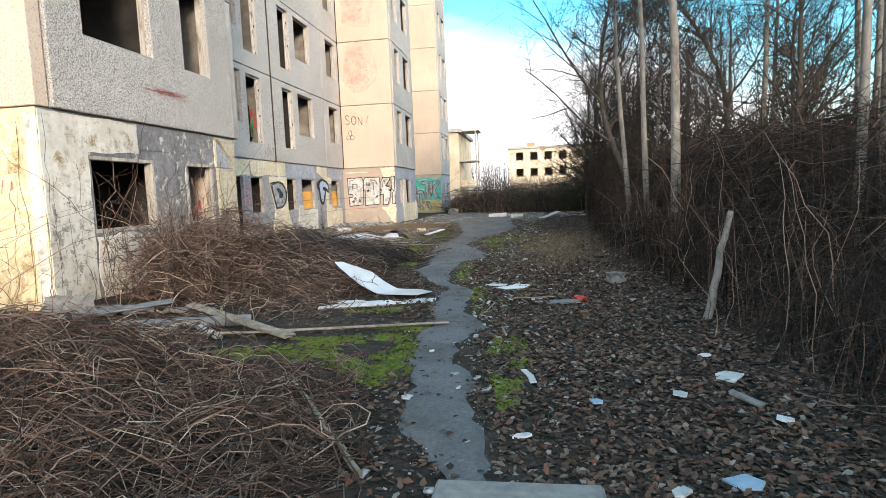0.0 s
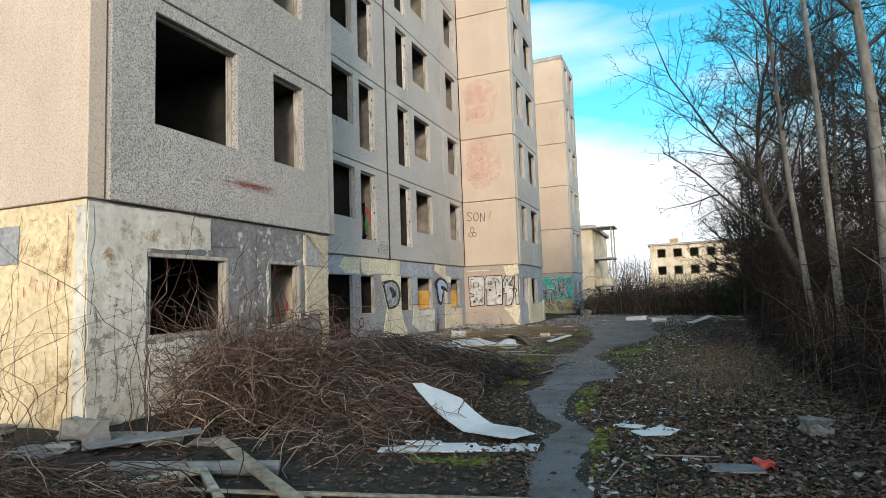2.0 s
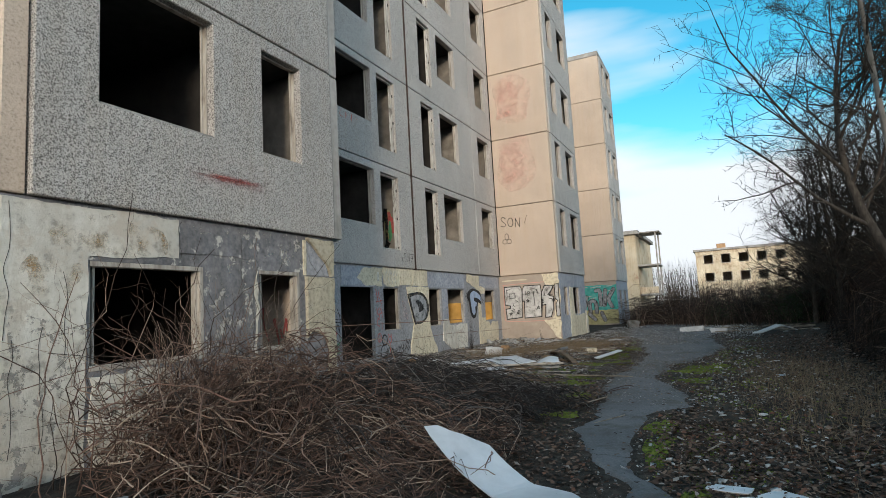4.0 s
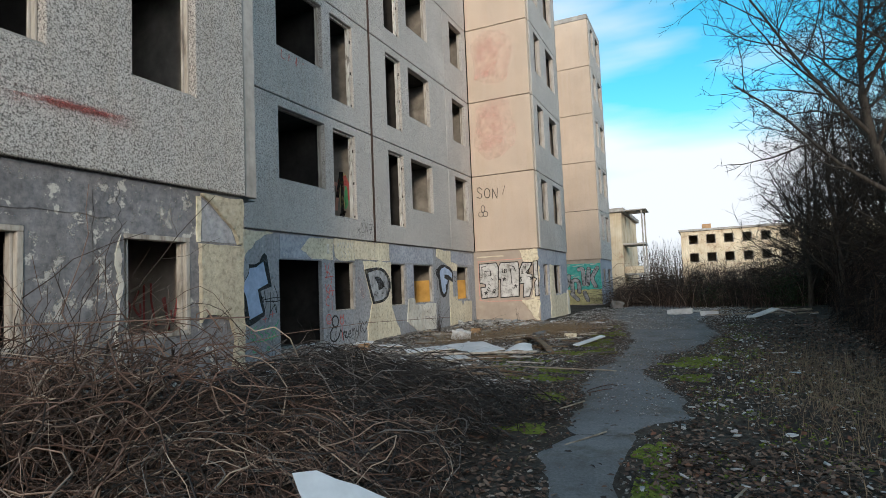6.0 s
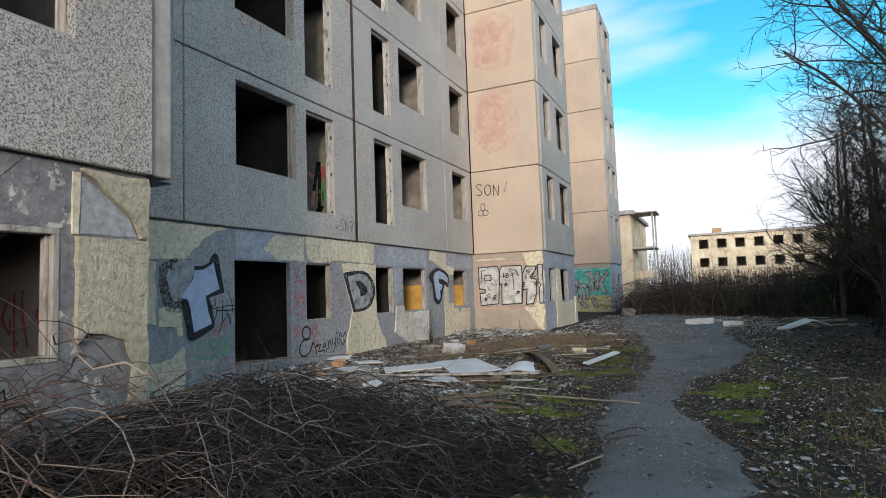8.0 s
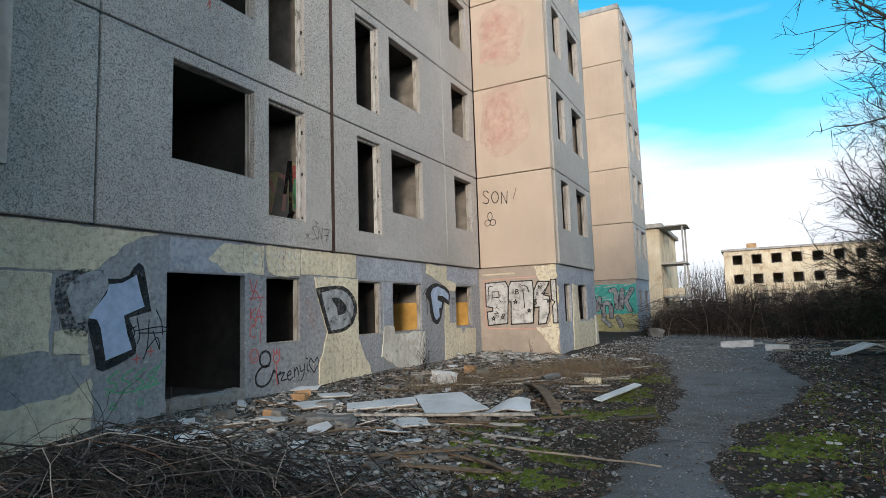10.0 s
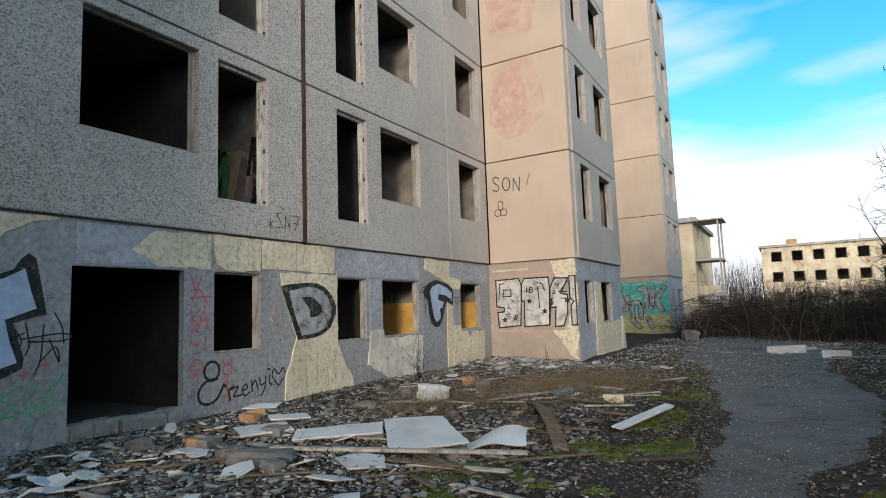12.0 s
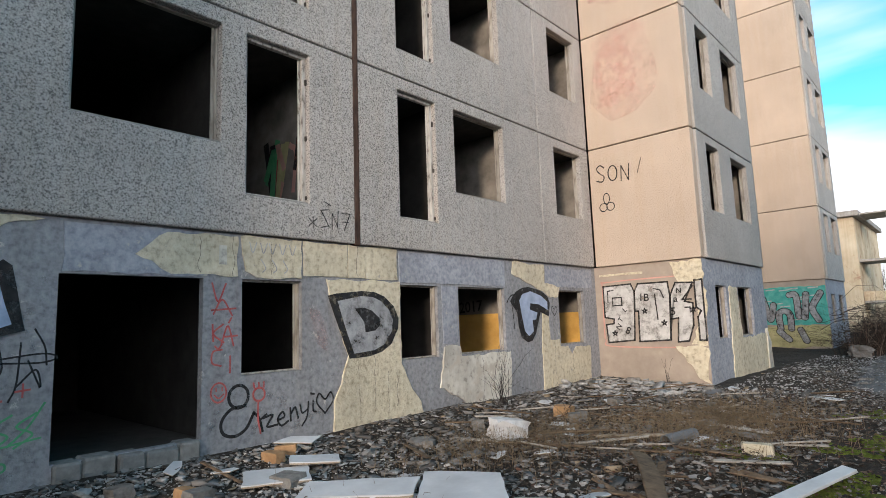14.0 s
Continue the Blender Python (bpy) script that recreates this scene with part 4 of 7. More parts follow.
patch(bay_g, [(10.31, 2.19), (10.84, 2.19), (10.76, 2.36), (10.52, 2.55), (10.32, 2.68)], M_GREY, W, 0.012, 0.006)
patch(bay_g, rect(8.12, 9.2, 2.36, 2.6), M_SLATE, W, 0.010, 0.02)
patch(bay_g, [(9.35, 2.36), (9.75, 2.36), (10.15, 2.5), (10.2, 2.7), (9.85, 2.64)], M_SCRAPED, W, 0.008, 0.05)
patch(bay_g, [(9.24, 0.55), (9.3, 0.95), (9.33, 2.2), (9.29, 2.1), (9.27, 1.3)], M_WHITE, W, 0.008, 0.03)
# scraped remains of old whitewash on the dark render
for corners in ([(8.5, 0.5), (9.26, 0.45), (9.26, 2.3), (8.5, 2.3)], [(8.3, 2.3), (10.2, 2.28), (10.22, 2.7), (8.3, 2.7)], [(9.3, 0.3), (10.2, 0.3), (10.2, 1.08), (9.3, 1.08)]):
    patch(bay_g, corners, M_SCRAPED, W, 0.004, 0.04)
for corners in ([(11.3, 0.3), (14.3, 0.3), (14.3, 2.2), (11.3, 2.2)], [(15.85, 0.2), (17.6, 0.2), (17.6, 1.05), (15.85, 1.05)]):
    patch(rec_g, corners, M_SCRAPED2, walls["recess"], 0.004, 0.04)
# second bay
W = walls["bay_b"]
patch(bay_g, [(26.2, 0.2), (29.15, 0.2), (29.0, 1.1), (28.1, 1.1), (27.0, 1.1), (26.9, 2.2), (26.3, 2.2)], M_CREAM, W, 0.016, 0.03)
patch(bay_g, [(28.9, 0.2), (29.22, 0.2), (29.2, 0.9), (28.95, 1.25)], M_WHITE, W, 0.05, 0.03)
SB = Plane("y", 24.77)
patch(SB, [(-6.45, 2.30), (-5.98, 2.34), (-5.98, 2.74), (-6.62, 2.74)], M_CREAM, south["b"], 0.014, 0.03)
patch(SB, [(-6.62, 1.02), (-5.98, 0.98), (-5.98, 0.3), (-6.2, 0.4)], M_CREAM, south["b"], 0.020, 0.03)
patch(SB, rect(-8.2, -7.2, 2.55, 2.60), M_CREAM, south["b"], 0.010, 0.006)
patch(SB, [(-6.3, 1.06), (-5.98, 1.04), (-5.98, 2.2), (-6.1, 2.1), (-6.15, 1.4)], M_CREAM, south["b"], 0.008, 0.04)
SA = Plane("y", 6.30)
patch(SA, rect(-13.4, -8.6, 0.0, 1.62), M_CREAM, south["a"], 0.010, 0.01)
patch(SA, rect(-7.45, -7.1, 2.1, 2.55), M_GREY, south["a"], 0.012, 0.01)
patch(SA, rect(-6.15, -5.985, 0.1, 2.70), M_WHITE, south["a"], 0.010, 0.015)
# brown stains and flaked spots on the whitewash and the gable's foot
for corners in ([(6.45, 2.35), (7.2, 2.28), (7.95, 2.34), (7.9, 2.58), (7.2, 2.66), (6.5, 2.6)], [(6.5, 1.9), (6.9, 1.85), (7.0, 2.2), (6.55, 2.25)]):
    patch(bay_g, corners, M_STAIN, walls["bay_a"], 0.014, 0.05, "stain")
for corners in ([(6.36, 0.25), (7.0, 0.2), (7.02, 1.6), (6.4, 1.7)], [(7.15, 0.3), (8.1, 0.3), (8.0, 1.05), (7.15, 1.05)]):
    patch(bay_g, corners, M_FLAKED, walls["bay_a"], 0.0155, 0.04, "flaked_plaster")
for corners in ([(-7.1, 0.3), (-6.2, 0.2), (-6.2, 1.0), (-6.9, 1.2)], [(-8.4, 1.7), (-7.5, 1.65), (-7.5, 2.6), (-8.4, 2.6)], [(-7.05, 2.0), (-6.2, 1.9), (-6.2, 2.65), (-7.05, 2.65)]):
    patch(SA, corners, M_STAIN, south["a"], 0.013, 0.05, "stain")
# dark scratches and cracks on the bay
for u, v0, v1 in ((6.40, 0.5, 1.5), (6.66, 0.5, 1.6), (9.05, 1.9, 2.6), (6.36, 1.5, 2.7), (6.85, 1.3, 2.1), (7.45, 0.4, 1.0), (8.11, 2.3, 2.72), (8.75, 0.9, 1.9), (9.3, 2.2, 2.7)):
    q = Paint(bay_g)
    q.w = 0.016
    q.stroke([(u + rp.uniform(-.03, .03), v0 + (v1 - v0) * s / 6) for s in range(7)], 0.006, M_JOINT)
    q.done("crack", walls["bay_a"])
for u, v0, v1 in ((-6.6, 0.45, 1.1), (-7.35, 0.4, 1.35), (-7.08, 1.6, 2.7), (-7.12, 0.5, 1.7), (-6.25, 0.3, 2.6), (-6.42, 1.2, 1.9), (-7.6, 0.5, 1.4), (-8.6, 0.5, 2.4)):
    q = Paint(SA)
    q.w = 0.016
    q.stroke([(u + rp.uniform(-.04, .04), v0 + (v1 - v0) * s / 6) for s in range(7)], 0.007, M_JOINT)
    q.done("crack", south["a"])

# hairline cracks in the patched plaster of the recess
for u, v0, v1, w in ((17.92, 0.4, 1.3, 0.028), (18.2, 0.45, 1.25, 0.028), (18.45, 0.4, 1.0, 0.028), (17.91, 2.33, 2.75, 0.03), (18.62, 0.5, 1.0, 0.028), (22.9, 0.3, 2.1, 0.024), (23.6, 0.3, 0.95, 0.022), (20.6, 0.35, 1.05, 0.026), (15.7, 2.3, 2.7, 0.02),
                     (16.6, 2.3, 2.7, 0.026), (13.0, 1.2, 2.3, 0.008), (16.1, 2.25, 2.75, 0.02)):
    q = Paint(rec_g)
    q.w = w
    q.stroke([(u + rp.uniform(-.02, .02), v0 + (v1 - v0) * s / 7) for s in range(8)], rp.uniform(0.003, 0.006), M_JOINT)
    q.done("crack", walls["recess"])

# ---- writing and spray paint on the walls ----
g = Paint(rec_g)
g.w = 0.020
g.poly([(12.94, 2.11), (13.2, 2.23), (13.49, 2.22), (13.50, 1.80), (13.33, 1.50), (13.30, 1.42), (13.06, 1.45), (12.93, 1.82)], M_HAZE)
g.w += 0.002
g.poly([(13.22, 2.15), (13.32, 2.20), (13.43, 2.21), (13.56, 2.12), (13.55, 1.98), (13.42, 1.79), (13.31, 1.61), (13.18, 1.58), (13.11, 1.76), (13.06, 1.97), (13.12, 2.08)], M_SILVERP)
g.w += 0.002
g.poly([(13.31, 1.59), (13.34, 1.43), (13.40, 1.21), (13.43, 1.03), (13.51, 0.99), (13.71, 1.06), (13.93, 1.17), (13.94, 1.27), (13.83, 1.63), (14.14, 1.71), (14.12, 1.79), (14.07, 2.05), (14.02, 2.29), (13.95, 2.34), (13.88, 2.28), (13.82, 2.17),
        (13.70, 2.12), (13.54, 2.12), (13.56, 2.02), (13.42, 1.79)], M_BLACKP)
g.w += 0.002
g.poly([(13.56, 2.05), (13.73, 2.07), (13.92, 2.18), (13.98, 1.95), (14.04, 1.77), (13.76, 1.66), (13.81, 1.43), (13.88, 1.23), (13.54, 1.12), (13.47, 1.51), (13.42, 1.62), (13.32, 1.64), (13.42, 1.79), (13.53, 1.93)], M_LIGHTBLUEP)
g.done("graffiti", walls["recess"], "pale blue letter with thick black outline")
g = Paint(rec_g)
g.w = 0.028
g.poly([(17.41, 2.06), (17.55, 2.09), (17.98, 2.13), (18.22, 2.12), (18.40, 2.06), (18.58, 1.92), (18.67, 1.75), (18.66, 1.60), (18.52, 1.38), (18.34, 1.28), (18.12, 1.23), (17.76, 1.22), (17.60, 1.60)], M_BLACKP)
g.w += 0.002
g.poly([(17.57, 1.99), (17.97, 2.06), (18.18, 2.05), (18.34, 1.99), (18.48, 1.87), (18.56, 1.72), (18.53, 1.56), (18.38, 1.38), (18.20, 1.31), (17.84, 1.28), (17.70, 1.62)], M_SILVERP)
g.w += 0.002
g.poly([(17.86, 1.89), (18.02, 1.90), (18.16, 1.86), (18.30, 1.75), (18.31, 1.66), (18.22, 1.58), (18.04, 1.56), (18.02, 1.70)], M_BLACKP)
g.done("graffiti", walls["recess"], "grey letter with black outline")
g = Paint(rec_g)
g.w = 0.022
g.poly([(21.46, 2.0), (21.55, 2.10), (21.67, 2.19), (21.86, 2.26), (22.08, 2.28), (22.49, 2.22), (22.72, 2.11), (22.80, 1.98), (22.74, 1.71), (22.45, 1.80), (22.36, 1.62), (22.26, 1.40), (22.12, 1.26), (21.97, 1.24), (21.78, 1.33), (21.70, 1.52), (21.66, 1.80)], M_BLACKP)
g.w += 0.002
g.poly([(21.75, 2.02), (21.86, 2.14), (22.13, 2.20), (22.48, 2.12), (22.71, 2.0), (22.70, 1.84), (22.40, 1.95), (22.11, 1.97), (22.09, 1.85), (22.34, 1.79), (22.28, 1.66), (22.16, 1.65), (22.18, 1.44), (22.02, 1.35), (21.89, 1.45), (21.82, 1.71)], M_LIGHTBLUEP)
HEART = [(0, 0), (-0.10, 0.11), (-0.07, 0.19), (0, 0.13), (0.07, 0.19), (0.10, 0.11), (0, 0)]
g.stroke([(22.95 + a, 1.72 + b) for a, b in HEART], 0.016, M_BLACKP)
g.stroke([(21.36, 1.98), (21.48, 2.10), (21.66, 2.14)], 0.02, M_BLACKP)
g.stroke([(21.50, 2.0), (21.54, 1.75), (21.56, 1.50)], 0.018, M_BLACKP)
g.done("graffiti", walls["recess"], "pale blue letter with black outline")
g = Paint(rec_g)
for ln in ([(15.86, 2.18), (15.93, 1.98), (16.02, 2.18)], [(15.88, 1.84), (15.98, 2.00), (16.10, 1.82)], [(15.86, 1.88), (16.14, 1.90)], [(15.87, 1.72), (15.88, 1.54)], [(15.99, 1.72), (15.88, 1.62), (16.00, 1.52)],
           [(15.98, 1.52), (16.05, 1.70), (16.12, 1.48)], [(16.0, 1.58), (16.16, 1.59)], [(16.06, 1.74), (16.09, 1.79)], [(15.98, 1.44), (15.88, 1.42), (15.87, 1.30), (15.97, 1.26)], [(15.90, 1.48), (15.94, 1.45), (15.98, 1.50)],
           [(16.08, 1.36), (16.08, 1.18)]):
    g.stroke(ln, 0.020, M_REDP)
g.ring(15.95, 0.97, 0.105, 0.02, M_REDP, 0.85)
g.stroke([(15.90, 0.95), (15.95, 0.91), (16.01, 0.95)], 0.014, M_REDP)
for u in (15.92, 15.99):
    g.stroke([(u, 1.02), (u, 0.99)], 0.014, M_REDP)
g.ring(16.44, 0.90, 0.075, 0.024, M_REDP)
for a in range(3):
    g.stroke([(16.38 + 0.06 * a, 0.98), (16.37 + 0.065 * a, 1.03)], 0.022, M_REDP)
g.stroke([(16.43, 0.83), (16.43, 0.62), (16.46, 0.46)], 0.022, M_REDP)
g.done("graffiti", walls["recess"], "red sprayed word running down the pier")
g = Paint(rec_g)
g.ring(16.19, 0.90, 0.125, 0.036, M_BLACKP, 0.95)
for ln, wd in (([(16.27, 0.79), (16.10, 0.77), (15.99, 0.65), (16.01, 0.52), (16.14, 0.47), (16.28, 0.53), (16.37, 0.68)], 0.036), ([(16.38, 0.70), (16.45, 0.62), (16.49, 0.48)], 0.03), ([(16.45, 0.60), (16.54, 0.66)], 0.026),
               ([(16.50, 0.62), (16.62, 0.64), (16.55, 0.52), (16.68, 0.52)], 0.026), ([(16.69, 0.57), (16.78, 0.60), (16.75, 0.66), (16.69, 0.58), (16.74, 0.50), (16.83, 0.54)], 0.024), ([(16.86, 0.69), (16.87, 0.54)], 0.024),
               ([(16.87, 0.62), (16.93, 0.69), (16.97, 0.56)], 0.024), ([(17.0, 0.71), (17.03, 0.61), (17.10, 0.64)], 0.022), ([(17.12, 0.73), (17.10, 0.56), (17.03, 0.46)], 0.022), ([(17.19, 0.74), (17.19, 0.62), (17.23, 0.60)], 0.022),
               ([(17.16, 0.83), (17.20, 0.82)], 0.026)):
    g.stroke(ln, wd, M_BLACKP)
g.stroke([(17.37 + a * 1.25, 0.56 + b * 1.35) for a, b in HEART], 0.022, M_BLACKP)
g.done("graffiti", walls["recess"], "black handwritten word and heart")
g = Paint(rec_g)
rg = random.Random(8)
g.w = 0.008
for ln in ([(13.86, 1.56), (13.92, 1.44), (13.88, 1.36), (13.84, 1.46), (13.94, 1.52)], [(13.92, 1.46), (14.28, 1.50), (14.40, 1.46), (14.28, 1.42), (13.98, 1.43)], [(14.12, 1.60), (14.10, 1.24), (14.05, 1.10)], [(14.18, 1.44), (14.28, 1.20), (14.24, 1.36), (14.10, 1.22)],
           [(14.22, 1.72), (14.30, 1.56), (14.32, 1.40)], [(13.95, 1.62), (13.99, 1.40), (13.96, 1.30)]):
    g.stroke(ln, 0.016, M_BLACKP)
for u0 in (13.6, 13.78, 13.96, 14.14):
    g.stroke([(u0 + 0.12, 0.98), (u0 - 0.02, 0.88), (u0 + 0.10, 0.80), (u0 - 0.03, 0.70)], 0.018, M_GREENP)
g.stroke([(14.06, 0.72), (14.20, 0.86), (14.32, 1.06)], 0.018, M_GREENP)
g.stroke([(13.55, 0.78), (13.8, 0.70), (14.3, 0.76)], 0.016, M_GREENP)
for u0 in (13.66, 14.02):
    g.ring(u0, 0.55, 0.035, 0.018, M_GREENP)
for u0, v0 in ((13.9, 1.10), (14.1, 1.18)):
    g.stroke([(u0, v0), (u0 + 0.1, v0 + 0.01)], 0.018, M_REDP)
    g.stroke([(u0 + 0.05, v0 + 0.06), (u0 + 0.05, v0 - 0.05)], 0.016, M_REDP)
g.done("graffiti", walls["recess"], "thin scribbled black and green tags")
g = Paint(rec_g)
g.w = 0.006
g.poly([(17.14, 1.90), (17.30, 1.86), (17.44, 1.52), (17.40, 1.34), (17.24, 1.46)], M_PINKHAZE)
g.done("graffiti", walls["recess"], "faint pink overspray")
g = Paint(rec_g)
g.w = 0.024
for u0 in (16.30, 16.44, 16.56, 16.70, 16.84):
    g.stroke([(u0, 2.68), (u0 + 0.04, 2.56), (u0 + 0.09, 2.68)], 0.014, M_WHITEP)
for u0 in (16.45, 16.6, 16.75):
    g.stroke([(u0, 2.48), (u0 + 0.06, 2.38), (u0 + 0.02, 2.33)], 0.014, M_WHITEP)
g.done("graffiti", walls["recess"], "scratched pale writing over the window")
g = Paint(rec)
for ln in ([(17.10, 2.96), (17.22, 3.06)], [(17.10, 3.05), (17.22, 2.95)], [(17.16, 3.08), (17.16, 2.93)], [(17.40, 3.20), (17.28, 3.18), (17.36, 3.06), (17.40, 2.98), (17.28, 2.95)], [(17.46, 2.94), (17.46, 3.16), (17.55, 2.98), (17.56, 3.20)], [(17.62, 3.18), (17.76, 3.18), (17.66, 2.94)],
           [(17.64, 3.06), (17.74, 3.06)], [(17.34, 3.30), (17.44, 3.26)]):
    g.stroke(ln, 0.014, M_BLACKP, smooth=False)
for k in range(4):
    u = 14.55 + k * 0.22
    g.stroke([(u + rg.uniform(-.06, .06), 6.25 + rg.uniform(0, .22)) for _ in range(4)], 0.014, M_REDP)
g.done("graffiti", house, "thin black and red scribble")
g = Paint(bay)
for k in range(26):
    u = 8.15 + rg.uniform(0, 0.85)
    v = 3.33 + (u - 8.6) * 0.02 + rg.gauss(0, .028)
    g.stroke([(u, v), (u + 0.3, v + 0.008), (u + rg.uniform(0.45, 0.56), v + 0.004)], rg.uniform(0.02, 0.05), M_REDFADE)
g.done("graffiti", house, "faded red sprayed streaks")
S2 = Plane("y", 24.70)
g = Paint(S2)
g.stroke([(-7.87, 5.0), (-7.96, 5.07), (-8.05, 5.0), (-7.98, 4.89), (-7.88, 4.80), (-7.92, 4.69), (-8.06, 4.72)], 0.028, M_BLACKP)
g.ring(-7.67, 4.84, 0.17, 0.028, M_BLACKP, 0.62)
g.stroke([(-7.48, 4.63), (-7.46, 4.97), (-7.31, 4.62), (-7.28, 4.97)], 0.024, M_BLACKP, smooth=False)
g.stroke([(-7.0, 5.04), (-7.10, 4.74)], 0.018, M_BLACKP, smooth=False)
g.ring(-7.855, 4.29, 0.12, 0.022, M_BLACKP, 0.6)
for u, v in ((-7.94, 4.10), (-7.77, 4.10)):
    g.ring(u, v, 0.09, 0.022, M_BLACKP)
g.done("graffiti", house, "thin black marks and rings")
for z, tall in ((7.15, 0.95), (9.75, 0.85)):
    g = Paint(S2)
    c = rg.uniform(0, 6)
    for w, wide, high, mid in ((0.004, 0.74, tall * 1.12, -7.30), (0.0052, 0.46, tall * 0.8, -7.46)):
        g.w = w
        g.poly([(mid + wide * math.copysign(abs(math.cos(a)) ** 0.6, math.cos(a)) * (1 + 0.12 * math.sin(5 * a + c)), z + high * math.copysign(abs(math.sin(a)) ** 0.6, math.sin(a)) * (1 + 0.08 * math.sin(4 * a + c))) for a in [i * math.tau / 32 for i in range(32)]], M_PINKHAZE)
    g.w += 0.0012
    g.poly([(-7.96, z - 0.78), (-7.5, z - 0.70), (-7.34, z - 0.46), (-7.62, z - 0.50), (-7.92, z - 0.60)], M_PINKHAZE)
    g.done("faded_paint", house, "faded pink paint smear")

# the big silver piece on the gable of the second bay
g = Paint(SB)
g.w = 0.006
g.stroke([(-8.16, 1.2), (-8.14, 2.3), (-8.0, 2.42), (-6.2, 2.44), (-5.99, 2.38)], 0.03, M_PINKP)
g.stroke([(-8.14, 1.15), (-8.0, 1.02), (-6.4, 1.0), (-6.0, 1.05)], 0.03, M_PINKP)
g.w = 0.012
LETTERS = ([(-8.12, 2.33), (-7.48, 2.35), (-7.41, 2.19), (-7.43, 1.76), (-7.47, 1.15), (-8.07, 1.10), (-8.10, 1.49), (-7.92, 1.51), (-7.91, 1.61), (-8.12, 1.65)],
           [(-7.40, 2.19), (-7.32, 2.34), (-6.68, 2.34), (-6.65, 2.06), (-6.70, 1.15), (-7.36, 1.12), (-7.34, 1.76), (-7.42, 1.76)],
           [(-6.64, 2.06), (-6.52, 2.31), (-6.18, 2.29), (-6.36, 1.92), (-6.20, 1.88), (-6.22, 1.44), (-6.33, 1.13), (-6.55, 1.11), (-6.51, 1.59), (-6.67, 1.57), (-6.69, 1.16)],
           [(-6.14, 2.33), (-5.99, 2.34), (-5.99, 1.14), (-6.12, 1.14), (-6.12, 1.60), (-6.05, 1.72), (-6.14, 1.80)])
for ln in LETTERS:
    g.poly(ln, M_WHITEP)
g.w += 0.002
for ln in LETTERS:
    g.stroke(ln + ln[:1], 0.034, M_BLACKP, smooth=False)
for ln in ([(-7.91, 2.07), (-7.70, 2.07), (-7.70, 1.90), (-7.91, 1.90), (-7.91, 2.07)], [(-8.02, 1.98), (-8.02, 2.22), (-7.88, 2.24)], [(-6.98, 2.22), (-6.84, 2.18), (-6.78, 2.02)], [(-6.96, 2.10), (-6.93, 1.58)], [(-6.36, 1.80), (-6.26, 1.80), (-6.26, 1.70)],
           [(-6.18, 2.22), (-6.40, 1.96), (-6.22, 1.96)]):
    g.stroke(ln, 0.026, M_BLACKP, smooth=False)
for ch, u, v, size, turn in (("1B", -7.32, 1.98, 0.22, -0.06), ("N", -6.52, 2.10, 0.15, -0.1), ("a", -6.58, 1.92, 0.20, -0.1), ("5", -6.66, 1.66, 0.22, -0.06), ("8", -7.68, 1.32, 0.22, -0.5),
                              ("N", -7.80, 1.36, 0.16, 0.9), ("T", -7.74, 1.52, 0.16, 0.9), ("L", -7.64, 1.74, 0.15, 0.7)):
    g.text(ch, u, v, size, M_BLACKP, turn, 0.003)
for u, v in ((-7.90, 1.30), (-7.20, 1.76), (-6.80, 1.50), (-6.2, 1.76)):
    st = [(u + 0.06 * math.sin(k * math.tau / 5 * 2), v + 0.06 * math.cos(k * math.tau / 5 * 2)) for k in range(6)]
    g.stroke(st, 0.022, M_BLACKP, smooth=False)
g.done("graffiti", south["b"], "silver block letters with black outlines")

SC = Plane("y", 37.65)
patch(SC, rect(-8.25, -5.99, 1.15, 2.55), M_TURQP, south["c"], 0.010, 0.02, "spray_field")
patch(SC, rect(-8.25, -5.99, 0.3, 1.12), M_OLIVEP, south["c"], 0.010, 0.03, "spray_field")
g = Paint(SC)
g.w = 0.014
for k in range(14):
    u, v = rg.uniform(-8.1, -6.4), rg.uniform(1.3, 2.5)
    g.stroke([(u, v), (u + 0.3, v + 0.02)], 0.04, M_WHITEP, smooth=False)
g.w = 0.017
g.fat([[(-8.06, 2.15), (-7.86, 1.35), (-7.72, 1.9)], [(-7.55, 1.0), (-7.56, 1.55), (-7.36, 1.66), (-7.2, 1.5), (-7.2, 1.0)], [(-7.16, 2.25), (-6.95, 2.22), (-6.92, 1.45)], [(-6.62, 2.25), (-6.72, 1.4)], [(-6.16, 2.28), (-6.46, 1.75), (-6.3, 1.3)],
       [(-7.6, 0.9), (-7.3, 0.6)], [(-6.9, 0.95), (-6.75, 0.55)]], 0.19, 0.026, M_SILVERP, M_BLACKP)
g.done("graffiti", south["c"], "grey letters on a turquoise and olive field")
g = Paint(Plane("y", 21.78 - 0.056))
g.w = 0.006
g.text("2017", -9.75, 1.84, 0.30, M_BLACKP, 0.05, 0.004)
g.done("writing", house, "dark painted year on the inner wall")
g = Paint(Plane("y", 17.42 - 0.05))
g.w = 0.005
for k in range(16):
    u, mat = -9.7 + rg.uniform(0, 1.0), (M_REDP, M_OLIVEP, M_GREENP, M_BLACKP, M_PINKP)[k % 5]
    g.stroke([(u + rg.uniform(-.15, .15), 3.2 + rg.uniform(0, 1.3)) for _ in range(3)], rg.uniform(0.06, 0.15), mat)
g.done("graffiti", house, "colourful sprayed strokes on the inner wall")
g = Paint(Plane("y", 10.45 - 0.056))
g.w = 0.006
for k in range(6):
    u = -7.3 + 0.16 * k
    g.stroke([(u + rg.uniform(-.08, .08), 1.2 + rg.uniform(0, .55)) for _ in range(4)], 0.035, M_REDP)
